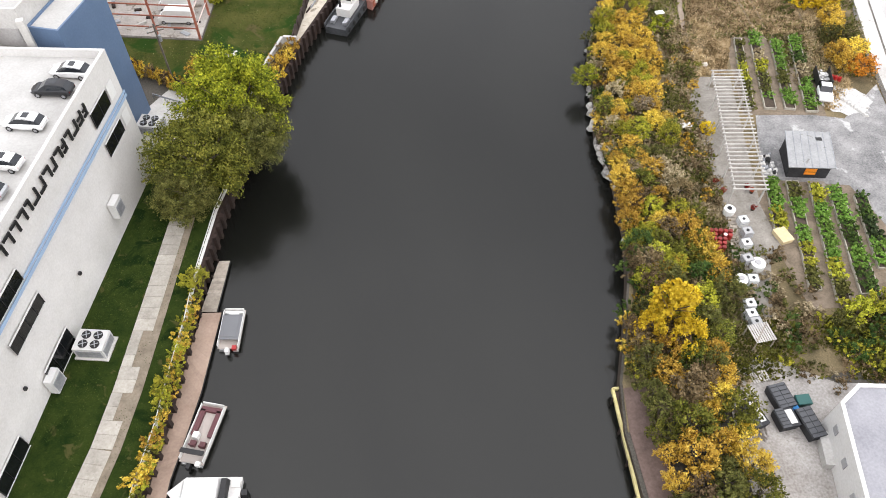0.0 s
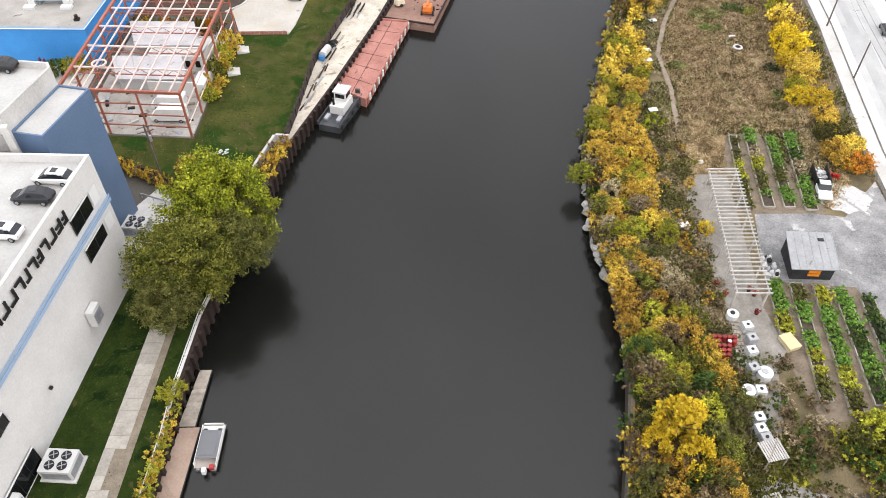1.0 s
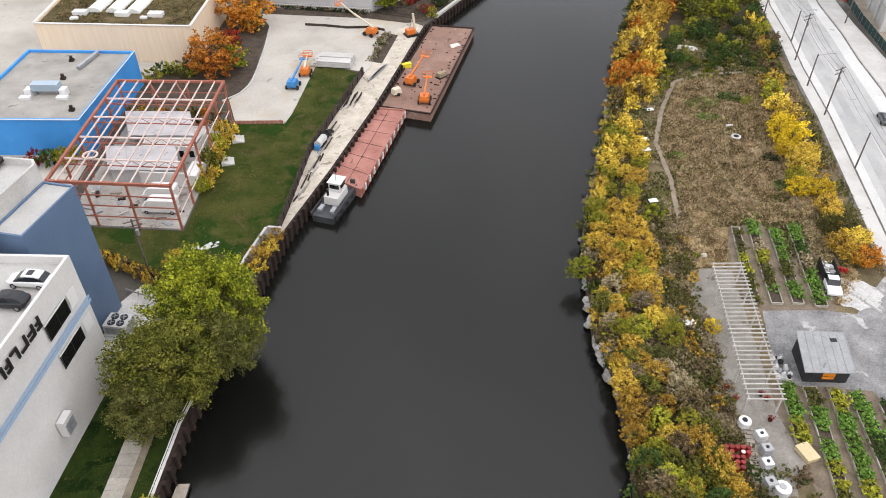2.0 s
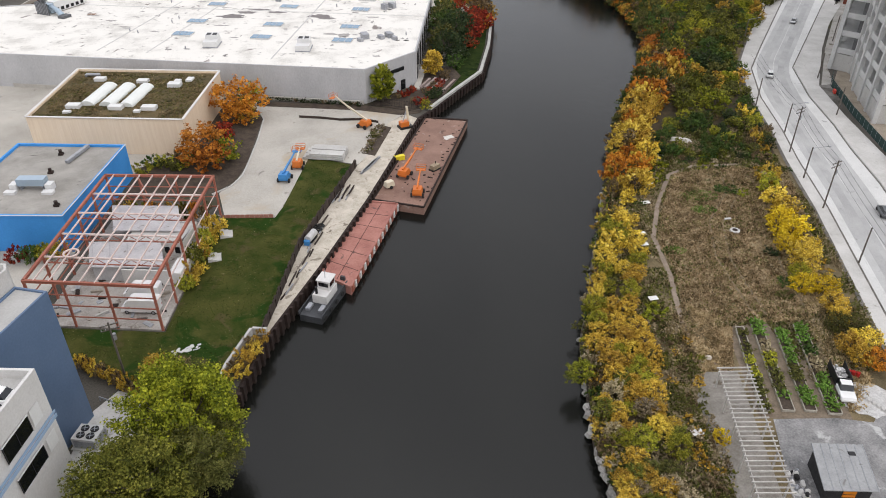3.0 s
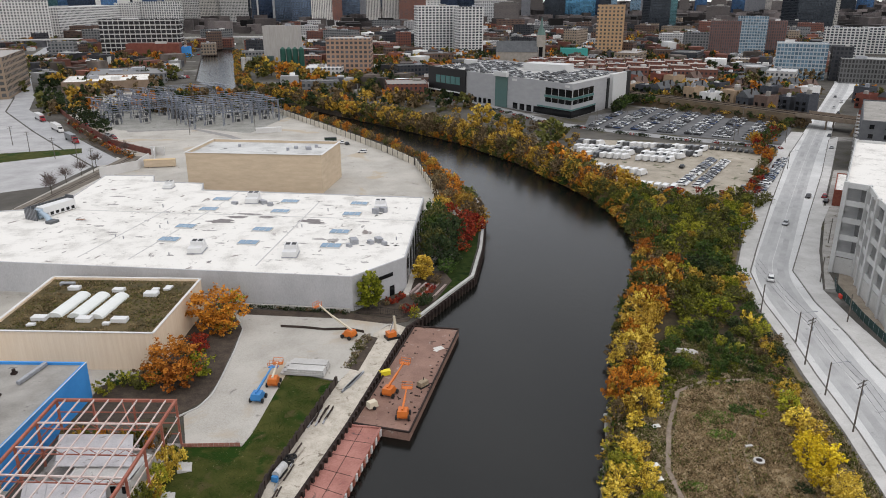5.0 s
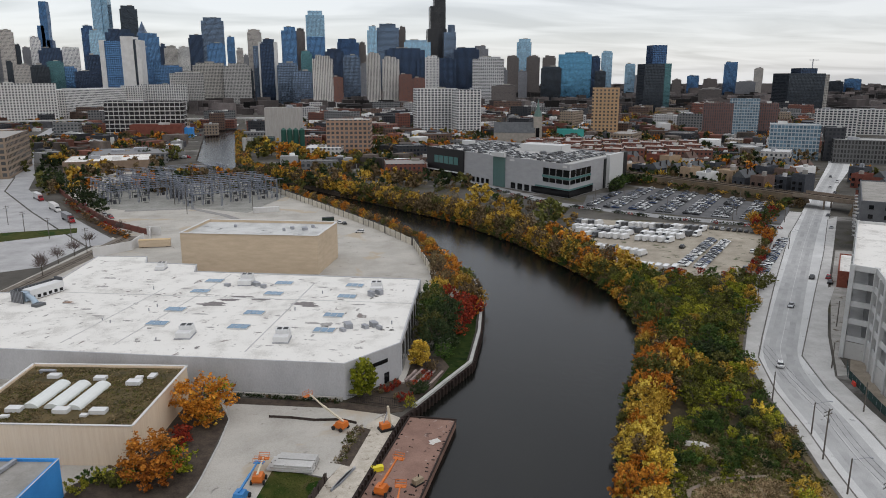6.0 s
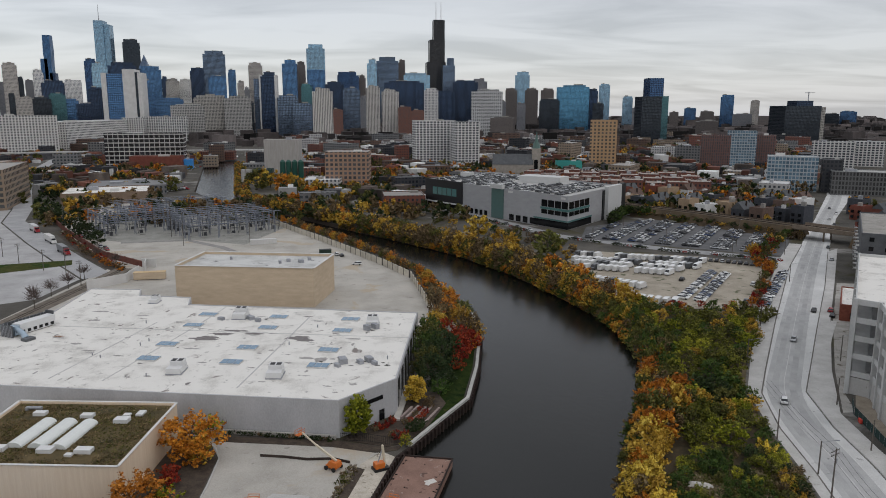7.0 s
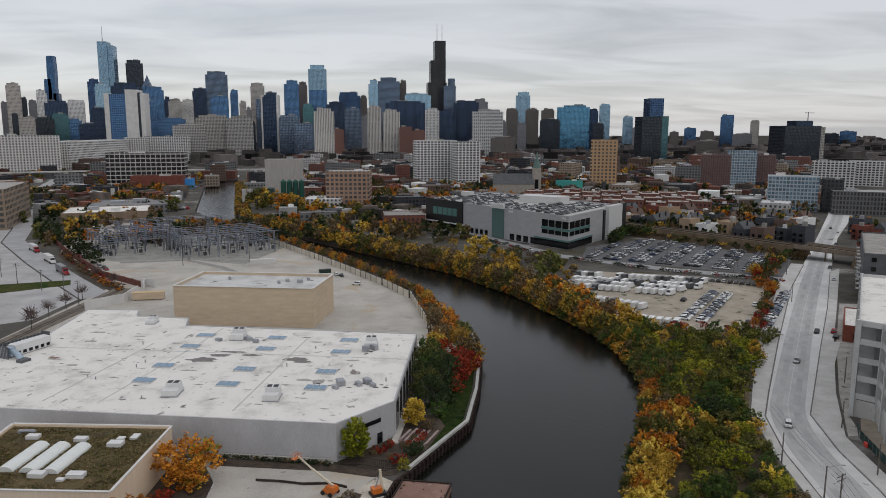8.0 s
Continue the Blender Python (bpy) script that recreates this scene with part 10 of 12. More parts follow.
def gabled(x, y, w, d, h, turn, wall, roof, label):
    t = thing("house", label, "house", pose(x, y, 0, 0, 0, turn), "houses behind the railway")
    Mesh().box(0, 0, 0, w, d, h).obj("wall", wall, t)
    Mesh().add([(-w / 2 - 0.3, -d / 2 - 0.3, h), (w / 2 + 0.3, -d / 2 - 0.3, h), (w / 2 + 0.3, d / 2 + 0.3, h), (-w / 2 - 0.3, d / 2 + 0.3, h), (0, -d / 2 - 0.3, h + w * 0.55), (0, d / 2 + 0.3, h + w * 0.55)],
               [(0, 1, 4), (2, 3, 5), (1, 2, 5, 4), (3, 0, 4, 5), (3, 2, 1, 0)]).obj("roof", roof, t)
    for q in (-1, 1):
        for z in (1.2, 4.4):
            if z + 1.6 < h:
                Mesh().box(q * w * 0.24, -d / 2 - 0.04, z, 1.3, 0.1, 1.7).obj("window", DARKGLASS, t)
    Mesh().box(w * 0.3, 0, h + 1, 0.8, 0.8, w * 0.5).obj("chimney", RUST, t)
    return t


HW = [surf("white_siding", (0.55, 0.55, 0.54), (0.68, 0.68, 0.66), 2, 0.7), surf("slate_siding", (0.03, 0.033, 0.04), (0.065, 0.07, 0.082), 2, 0.7), surf("raw_red_brick", (0.13, 0.042, 0.03), (0.21, 0.07, 0.05), 4, 0.9), surf("tan_brick_house", (0.28, 0.20, 0.13), (0.38, 0.28, 0.19), 2, 0.9), surf("dark_brick_house", (0.09, 0.06, 0.05), (0.15, 0.10, 0.08), 2, 0.9)]
HN = ["white sided", "slate blue sided", "red brick", "tan brick", "dark brick"]
hr = random.Random(9)
ROAD_BAND = beside(R_ROAD_W[12:], 6) + beside(R_ROAD_E[12:], -6)[::-1]
for row in range(5):
    line = beside(RAIL[1:7], 27 + 25 * row)
    for i, (x, y, a) in enumerate(along(line, 13.5)):
        if (i * 7 + row * 3) % 10 < 3 and (i, row) != (3, 0):
            continue
        if inside(ROAD_BAND, x, y) or y < 430 or (150 < x < 360 and 690 - 0.44 * (x - 172) - 30 < y < 900 - 0.44 * (x - 172) and x < 330 and row > 2):
            continue
        k = hr.choice((0, 0, 1, 1, 2, 2, 3, 4, 4)) if (i, row) != (3, 0) else 0
        if hr.random() < 0.5:
            gabled(x, y, hr.uniform(7, 9), hr.uniform(11, 15), hr.uniform(6, 9), math.degrees(a) + hr.uniform(-2, 2), HW[k], SLATER if hr.random() < 0.7 else HW[4], HN[k] + " house with a steep gabled roof")
        else:
            b = block("house", HN[k] + " town house with a flat roof", x, y, hr.uniform(8, 11), hr.uniform(12, 16), hr.uniform(8, 12), math.degrees(a), HW[k], group="houses behind the railway", category="house", plants=1)
            for q in (-1, 1):
                for z in (1.5, 5.0):
                    Mesh().box(q * 2.2, -7.2, z, 1.5, 1.2, 1.9).obj("bay_window", DARKGLASS, b)

# ---- the low city in between ----
RIVER_POLY = beside(EDGE_LEFT, -14) + beside(EDGE_RIGHT, 14)[::-1]
KEEP = [RIVER_POLY, ROAD_BAND, beside(ST_A, -6) + beside(ST_A, 20)[::-1], [(50, 600), (140, 450), (215, 530), (140, 670)], [(140, 700), (330, 600), (380, 760), (190, 860)],
        beside(RAIL[:7], 160) + beside(RAIL[:7], -20)[::-1], [(-240, 600), (-140, 600), (-140, 760), (-250, 760)], [(-320, 580), (-240, 580), (-240, 700), (-320, 700)], [(-120, 660), (40, 660), (40, 820), (-120, 820)],
        [(-150, 380), (60, 380), (60, 560), (-60, 640), (-250, 640)], [(90, 940), (180, 940), (180, 1040), (90, 1040)], [(380, 600), (490, 600), (490, 700), (380, 700)], [(-300, 950), (-180, 950), (-180, 1030), (-300, 1030)],
        [(150, 780), (230, 780), (230, 850), (150, 850)], [(-110, 880), (-40, 880), (-40, 935), (-110, 935)], [(-270, 620), (-20, 620), (-60, 960), (-270, 960)], [(-300, 1230), (-90, 1230), (-150, 1750), (-420, 1750)]]
REACH = [(-135, 600), (-45, 600), (-70, 1000), (-120, 1250), (-220, 1250)]
cr_ = random.Random(31)
KINDS = [("brick2", "brown brick low-rise building with a flat roof"), ("dark", "dark low-rise building with a dark roof"), ("brick", "red brick low-rise building with a flat roof"), ("brick2", "brown brick low-rise building with a flat roof"), ("tan", "tan low-rise building with a pale roof"), ("white", "white low-rise building with a pale roof"), ("grey", "grey low-rise commercial building"), ("white", "white low-rise building with a pale roof"), ("townbrick", "red brick low-rise building with a tan roof"), ("dark", "dark low-rise building with a dark roof")]
placed = []
tries = 0
while len(placed) < 285 and tries < 9000:
    tries += 1
    y = 560 + 1150 * cr_.random() ** 1.15
    x = cr_.uniform(-0.60, 0.66) * y
    if any(inside(k, x, y) for k in KEEP):
        continue
    w_, d_ = cr_.uniform(12, 38) * (1 + y / 3000), cr_.uniform(12, 34)
    if any(abs(x - u) < (w_ + q) * 0.52 and abs(y - v) < (d_ + e) * 0.56 for u, v, q, e in placed):
        continue
    placed.append((x, y, w_, d_))
    h_ = cr_.choice((5, 6, 8, 9, 10, 12, 13, 17)) * (1 if y < 1000 else 1.3)
    mk, lb = cr_.choice(KINDS)
    block("low_rise", lb, x, y, w_, d_, h_, cr_.choice((GRID + 35, GRID, 8)) if x < 120 else GRID + cr_.choice((0, 0, 90)), mk, group="low city blocks", plants=1)
cnt = 0
while cnt < 2300:
    y = 520 + 1300 * cr_.random() ** 1.2
    x = cr_.uniform(-0.60, 0.66) * y
    if any(inside(k, x, y) for k in KEEP[:4] + KEEP[-1:] + [REACH]) or any(abs(x - u) < q * 0.5 and abs(y - v) < e * 0.5 for u, v, q, e in placed):
        continue
    r = cr_.uniform(3.4, 6.8)
    tree(x, y, cr_.choice([OLIVE, BROWN, GOLD, ORANGE, BROWN, BROWN, OLIVE, DARKG, DARKG, DARKG]), r, r * 1.7, "dot", into="city_trees")
    cnt += 1
scatter([(-40, 640), (60, 640), (100, 700), (60, 900), (-40, 940)], 130, [ORANGE, GOLD, OLIVE, BROWN, DARKG, BROWN], 3, 6, "dot", 62, 1.0, into="city_trees")
scatter([(-330, 560), (-215, 640), (-225, 960), (-420, 980)], 90, [OLIVE, BROWN, DARKG, GOLD, BROWN], 3, 5.5, "dot", 63, 1.0, into="city_trees")
scatter([(100, 700), (330, 760), (420, 900), (200, 980), (90, 900)], 150, [BROWN, OLIVE, DARKG, GOLD, ORANGE, DARKG], 3, 6, "dot", 64, 1.0, into="city_trees")
scatter([(60, 760), (140, 690), (160, 800), (90, 900), (60, 900)], 60, [ORANGE, GOLD, OLIVE, BROWN], 4, 7, "dot", 61, 0.9, into="city_trees")
for i in range(520):
    y = hr.uniform(440, 760)
    x = hr.uniform(230, 560)
    if not any(inside(k, x, y) for k in KEEP[:2]) and inside(beside(RAIL[:7], 16) + beside(RAIL[:7], 170)[::-1], x, y):
        tree(x + hr.uniform(-3, 3), y, hr.choice([OLIVE, DARKG, DARKG, GREEN, GOLD, BROWN, ORANGE]), hr.uniform(3.0, 5.6), hr.uniform(6, 10.5), "dot", into="city_trees")
fr_ = random.Random(44)
FILL = [Mesh() for _ in range(4)]
for n in range(2600):
    y = 620 + 1280 * fr_.random()
    x = fr_.uniform(-0.62, 0.68) * y
    w_, d_ = fr_.uniform(6, 22), fr_.uniform(7, 22)
    if any(inside(k, x, y) for k in KEEP[:13] + KEEP[-1:]) or inside(REACH, x, y) or any(abs(x - u) < (w_ + q) * 0.5 and abs(y - v) < (d_ + e) * 0.5 for u, v, q, e in placed):
        continue
    m_, h_, a_ = FILL[fr_.choice((0, 0, 1, 1, 2, 2, 3, 3))], fr_.choice((3.5, 4, 5, 6, 8, 9, 11)), math.radians(GRID + fr_.choice((0, 0, 90, 35)))
    m_.box(x, y, 0, w_, d_, h_, a_)
    if fr_.random() < 0.5:
        m_.box(x + fr_.uniform(-0.2, 0.2) * w_, y + fr_.uniform(-0.2, 0.2) * d_, h_, w_ * 0.3, d_ * 0.25, fr_.uniform(0.8, 2.4), a_)
for m_, nm, c1_, c2_, word in ((FILL[0], "brown_low_rises", (0.035, 0.028, 0.024), (0.17, 0.14, 0.12), "brown"), (FILL[1], "brick_low_rises", (0.075, 0.028, 0.02), (0.20, 0.085, 0.06), "red brick"),
                               (FILL[2], "pale_low_rises", (0.36, 0.36, 0.35), (0.62, 0.62, 0.61), "pale"), (FILL[3], "dark_low_rises", (0.016, 0.016, 0.018), (0.075, 0.075, 0.08), "dark")):
    tagged(m_.obj(nm, surf(nm, c1_, c2_, 14, 0.9, island=0.6)), f"crowded small {word} low-rise roofs between the streets", "city", kind="stuff")
n = 0
while n < 110:
    y = 600 + 560 * fr_.random()
    x = fr_.uniform(-0.5, 0.62) * y
    if any(inside(k, x, y) for k in KEEP[:4]) or inside(REACH, x, y) or any(abs(x - u) < q * 0.7 and abs(y - v) < e * 0.7 for u, v, q, e in placed):
        continue
    n += 1
    a_ = math.radians(GRID + fr_.choice((0, 90)))
    car_row((x, y), (x + 26 * math.cos(a_), y + 26 * math.sin(a_)), math.degrees(a_) + fr_.choice((0, 90)), 4.6, ("suv", "sedan", "suv", "van"), ("white", "silver", "black", "grey", "white", "red"), miss=0.25, into="car_lot_rows")
joined_growth("roof_car_rows", "rows of parked cars on the dealership roof", "cars")
joined_growth("car_lot_rows", "long rows of parked cars filling the asphalt lot", "cars")
for i, (x, y, a) in enumerate(along(beside(RAIL[:6], -10), 2.2)):
    tree(x + hr.uniform(-1.5, 1.5), y + hr.uniform(-1.5, 1.5), hr.choice([OLIVE, BROWN, DARKG, GREEN, BROWN, GOLD]), hr.uniform(1.5, 2.8), hr.uniform(2.5, 4.5), "bush", 1.5, into="far_hedges")
for i, (x, y, a) in enumerate(along([(-96, 380), (-122, 418), (-162, 490)], 2.5)):
    tree(x + hr.uniform(-2, 2), y + hr.uniform(-2, 2), hr.choice([BROWN, BROWN, ORANGE, RED, BROWN]), hr.uniform(1.2, 2.2), hr.uniform(1.5, 3), "bush", 0, into="far_hedges")
joined_growth("far_hedges", "trimmed hedges and lot shrubs in autumn colours", "hedges")
joined_growth("city_trees", "autumn street trees among the low city blocks", "trees")
# streetlight-lit avenue seen end on between the blocks
slab("road_avenue", ASPHALT, [(92, 900), (102, 900), (140, 1600), (124, 1600)], -0.1, 0.05, "dark railway cutting running to the skyline", "road")
viad = thing("viaduct", "grey curved elevated road on piers", "viaduct")
VL = [(-620, 1150), (-480, 1190), (-400, 1215), (-320, 1225), (-150, 1240), (-60, 1262)]
for (x0, y0), (x1, y1) in zip(VL, VL[1:]):
    Mesh().bar((x0, y0, 9.0), (x1, y1, 9.0), 12, 1.8).obj("deck", CONCRETE, viad)
for x, y, a in along(VL, 28):
    Mesh().box(x, y, 0, 2.0, 5, 8.2, a).obj("pier", CONCRETE, viad)

# ---- skyline ----
STYLES = {
    "beige": ((0.44, 0.41, 0.37), (0.07, 0.07, 0.08), 5.0, 6.0, 0.5, 0.4),
    "white": ((0.70, 0.69, 0.67), (0.08, 0.09, 0.11), 6.0, 6.0, 0.5, 0.4),
    "whitegrid": ((0.60, 0.59, 0.56), (0.05, 0.055, 0.06), 5.0, 5.0, 0.35, 0.4),
    "grey": ((0.20, 0.20, 0.215), (0.07, 0.08, 0.09), 3.0, 3.8, 0.4, 0.4),
    "greygrid": ((0.46, 0.45, 0.43), (0.03, 0.033, 0.036), 5.5, 5.0, 0.35, 0.4),
    "beigegrid": ((0.42, 0.40, 0.365), (0.03, 0.03, 0.033), 5.5, 5.0, 0.35, 0.4),
    "stripe": ((0.60, 0.575, 0.535), (0.05, 0.05, 0.055), 6.0, 3.3, 0.5, 0.25),
    "balcony": ((0.55, 0.55, 0.55), (0.05, 0.055, 0.06), 8.0, 5.0, 0.25, 0.45),
    "dark": ((0.014, 0.018, 0.024), (0.030, 0.042, 0.058), 5.0, 4.5, 0.3, 0.3),
    "navy": ((0.012, 0.020, 0.038), (0.024, 0.048, 0.098), 6.0, 5.0, 0.3, 0.3),
    "darkblue": ((0.014, 0.028, 0.06), (0.03, 0.075, 0.17), 6.0, 5.5, 0.25, 0.25),
    "blue": ((0.03, 0.06, 0.12), (0.055, 0.14, 0.28), 6.5, 5.5, 0.22, 0.25),
    "lightblue": ((0.17, 0.25, 0.33), (0.20, 0.34, 0.46), 7.0, 6.0, 0.2, 0.2),
    "greyblue": ((0.05, 0.065, 0.09), (0.10, 0.15, 0.23), 6.0, 6.0, 0.3, 0.3),
    "glassbig": ((0.03, 0.09, 0.16), (0.07, 0.21, 0.34), 6.0, 5.0, 0.12, 0.15),
    "teal": ((0.06, 0.13, 0.15), (0.04, 0.12, 0.14), 3.0, 4.0, 0.2, 0.25),
    "brown": ((0.13, 0.112, 0.105), (0.045, 0.04, 0.04), 3.0, 3.7, 0.45, 0.4),
    "brick": ((0.20, 0.085, 0.06), (0.04, 0.04, 0.045), 3.2, 3.6, 0.5, 0.45),
}
NAMED = {
    "beige": "tall beige stone office tower", "white": "tall white concrete tower", "whitegrid": "pale gridded apartment tower", "grey": "plain grey office tower",
    "greygrid": "grey gridded apartment block", "beigegrid": "beige gridded apartment tower", "stripe": "pale apartment tower with upright bands of windows",
    "balcony": "grey apartment tower with rows of balconies", "dark": "near-black glass office tower", "navy": "dark navy glass office block", "darkblue": "dark blue glass tower",
    "blue": "mid-blue reflective glass tower", "lightblue": "light blue reflective glass tower", "greyblue": "grey-blue banded office tower", "glassbig": "broad bright blue glass block",
    "teal": "low teal glass office tower", "brown": "dark brown office tower", "brick": "tall red brick apartment block",
}
GLASSY = {"dark", "navy", "darkblue", "blue", "lightblue", "greyblue", "glassbig", "teal"}


def style(kind):
    s = STYLES[kind]
    g2 = [c * 1.3 + 0.004 for c in s[1]] if kind in GLASSY else None
    return facade("facade_" + kind, s[0], s[1], s[2] * 0.62, s[3] * 0.68, s[4], s[5], 0.12 if kind in GLASSY else 0.3, g2, mirror=0.75 if kind in GLASSY else 0.0)


def tower(kind, x, y, w, d, h, turn=None):
    """A far tower: the shaft, a setback top and plant on the roof."""
    rng = random.Random(int(x * 7 + y * 3))
    t = thing(NAMED[kind].split()[-1] if NAMED[kind].split()[-1] in ("tower", "block") else "office_tower", NAMED[kind], "skyscraper", pose(x, y, 0, 0, 0, (turn if turn is not None else math.degrees(math.atan2(-x, y)))), "downtown skyline")
    m = style(kind)
    top = h * rng.uniform(0.03, 0.06) if h > 90 else 2.0
    Mesh().box(0, d / 2, -1, w, d, h - top + 1).obj("shaft", m, t)
    Mesh().box(rng.uniform(-0.06, 0.06) * w, d / 2, h - top, w * rng.uniform(0.72, 0.9), d * 0.8, top).obj("crown_storey", m, t)
    Mesh().box(rng.uniform(-0.2, 0.2) * w, d / 2, h - 0.05, w * 0.3, d * 0.3, rng.uniform(2, 4)).obj("roof_plant", GREYROOF, t)
    if rng.random() < 0.5:
        for k in (-1, 1):
            Mesh().box(k * (w / 2 + 0.2), -0.1, 0, w * 0.06, 1.0, h - top).obj("corner_pier", m, t)
    return t


tower("beige", -1021, 2500, 38, 34, 213)
tower("dark", -1076, 2700, 21, 25, 178)
tower("grey", -1007, 2600, 24, 25, 165)
tower("white", -939, 2500, 28, 25, 193)
tower("navy", -862, 2400, 59, 53, 157)
tower("white", -858, 2550, 55, 49, 164)
tower("darkblue", -847, 2700, 35, 31, 240)
tower("lightblue", -772, 2550, 43, 39, 216)
tower("navy", -759, 2750, 92, 60, 232)
tower("dark", -791, 3000, 61, 55, 331)
tower("blue", -653, 2700, 67, 60, 217)
tower("navy", -608, 2700, 19, 25, 183)
tower("beigegrid", -561, 2600, 42, 37, 172)
tower("whitegrid", -525, 2620, 38, 35, 171)
tower("navy", -500, 2700, 47, 43, 213)
tower("greyblue", -449, 2750, 71, 60, 274)
tower("blue", -417, 2600, 55, 50, 182)
tower("blue", -564, 2300, 32, 28, 156)
tower("blue", -461, 2100, 71, 60, 103)
tower("greygrid", -334, 1700, 65, 59, 83)
tower("beigegrid", -323, 1900, 73, 60, 106)
tower("dark", -725, 1950, 38, 34, 101)
tower("teal", -707, 2000, 35, 31, 111)
tower("blue", -692, 2050, 32, 29, 99)
tower("navy", -633, 2000, 55, 50, 87)
tower("beige", -303, 2700, 48, 43, 232)
tower("navy", -246, 2600, 47, 42, 196)
tower("blue", -376, 2650, 26, 25, 205)
tower("beige", -348, 2650, 23, 25, 168)
tower("greygrid", -256, 1900, 61, 55, 105)
tower("blue", -179, 2600, 47, 42, 236)
tower("brown", -149, 2750, 30, 27, 240)
tower("teal", -119, 2500, 36, 33, 155)
tower("greyblue", -139, 1950, 52, 47, 108)
tower("greyblue", -99, 1900, 50, 45, 88)
tower("stripe", -46, 1750, 43, 39, 120)
tower("darkblue", 16, 2650, 70, 60, 201)
tower("navy", -30, 2500, 61, 55, 162)
tower("brick", -15, 1900, 25, 25, 74)
tower("greyblue", 24, 2300, 48, 43, 137)
tower("brown", 66, 2700, 24, 25, 192)
tower("lightblue", 100, 2700, 34, 31, 247)
tower("greyblue", 159, 2760, 80, 60, 260)
tower("brown", 214, 2800, 23, 25, 253)
tower("stripe", 74, 1900, 35, 32, 131)
tower("stripe", 117, 1900, 40, 36, 122)
tower("lightblue", 260, 2700, 94, 60, 201)
tower("navy", 199, 2500, 124, 60, 166)
tower("white", 232, 2000, 35, 31, 128)
tower("brick", 149, 1850, 32, 29, 80)
tower("brick", 181, 1850, 32, 29, 72)
tower("navy", 279, 2300, 112, 60, 130)
tower("navy", 404, 2500, 79, 60, 169)
tower("grey", 471, 2600, 48, 43, 179)
tower("balcony", 344, 1800, 71, 60, 121)
tower("brown", 584, 2600, 41, 37, 147)
tower("lightblue", 659, 2750, 54, 48, 211)
tower("brown", 657, 2600, 43, 39, 147)
tower("brown", 714, 2600, 43, 39, 147)
tower("dark", 583, 2100, 57, 51, 103)
tower("glassbig", 667, 2150, 89, 60, 144)
tower("navy", 744, 2200, 30, 27, 135)
tower("lightblue", 924, 2600, 36, 32, 164)
tower("dark", 658, 1900, 28, 25, 90)
tower("lightblue", 1012, 2600, 36, 32, 121)
tower("blue", 1300, 2700, 43, 39, 81)
tower("brown", 1267, 2500, 46, 42, 69)
tower("blue", 1393, 2600, 46, 42, 128)
tower("beige", 1561, 2700, 30, 27, 110)
tower("dark", 1881, 2700, 53, 47, 61)
tower("blue", 1954, 2700, 55, 50, 70)
tower("brown", 910, 1800, 54, 49, 46)
tower("grey", 464, 2200, 27, 25, 99)
tower("grey", 549, 2300, 27, 25, 93)
tower("grey", 969, 2400, 33, 30, 82)
tower("dark", 445, 2300, 21, 25, 113)
tower("grey", -296, 2400, 14, 25, 140)
tower("navy", -679, 2200, 36, 32, 132)
tower("grey", -1093, 2600, 21, 25, 159)
tower("dark", -897, 2200, 15, 25, 115)
tower("beige", -864, 2200, 41, 37, 105)
tower("brown", 1144, 2500, 29, 26, 67)
tower("grey", 1399, 2500, 60, 54, 61)
tower("brown", 1443, 2400, 73, 60, 54)
tower("dark", -253, 2000, 43, 38, 94)
tower("greyblue", -71, 2300, 40, 36, 96)
tower("grey", 61, 2300, 21, 25, 114)
tower("brown", 362, 1700, 53, 48, 56)

def far_city():
    """The low roofs that run on to the horizon, far past the towers."""
    rng = random.Random(5)
    m = Mesh()
    for i in range(9000):
        y = 1500 + 3300 * rng.random() ** 0.8
        x = rng.uniform(-0.75, 0.78) * y
        h = rng.choice((6, 8, 9, 10, 12, 14, 18, 24)) * (1.0 + (y > 2600) * 0.5)
        m.box(x, y, 0, rng.uniform(10, 45), rng.uniform(10, 40), h, rng.choice((0.1, -0.5, 0.1)))
    ob = m.obj("far_roofs", surf("far_roofs", (0.02, 0.018, 0.018), (0.14, 0.12, 0.115), 60, 0.9, island=0.95))
    return tagged(ob, "endless low brown and grey city roofs", "city", kind="stuff")


far_city()


# ---- the towers that stand out ----
def part_box(t, name, m, x0, x1, y0, y1, z0, z1):
    return Mesh().prism([(x0, y0), (x1, y0), (x1, y1), (x0, y1)], z0, z1).obj(name, m, t)


stepped = thing("stepped_tower", "very tall black stepped tower with two white antennas", "skyscraper", group="downtown skyline")
bk = facade("black_tower", (0.018, 0.019, 0.022), (0.012, 0.014, 0.018), 4.5, 4.0, 0.35, 0.3, 0.2)
part_box(stepped, "base_tube", bk, 329, 404, 2990, 3060, -1, 258)
part_box(stepped, "middle_tube", bk, 340, 400, 2992, 3056, 258, 344)
part_box(stepped, "top_tube", bk, 356, 400, 2995, 3050, 344, 420)
for x in (368, 388):
    Mesh().cyl((x, 3020, 420), (x, 3020, 490), 1.6, 0.7, 8).obj("antenna", WHITE, stepped)
crown = thing("crowned_tower", "stone tower with a round lit crown", "skyscraper", group="downtown skyline")
part_box(crown, "shaft", style("greyblue"), 380, 426, 2890, 2930, -1, 240)
Mesh().cyl((411, 2910, 238), (411, 2910, 268), 14, 14, 16).obj("drum", style("greyblue"), crown)
spire = thing("spire_tower", "pale blue glass tower with a thin spire", "skyscraper", group="downtown skyline")
part_box(spire, "high_slab", style("lightblue"), -883, -850, 2880, 2930, -1, 384)
part_box(spire, "low_slab", style("lightblue"), -858, -830, 2885, 2930, -1, 371)
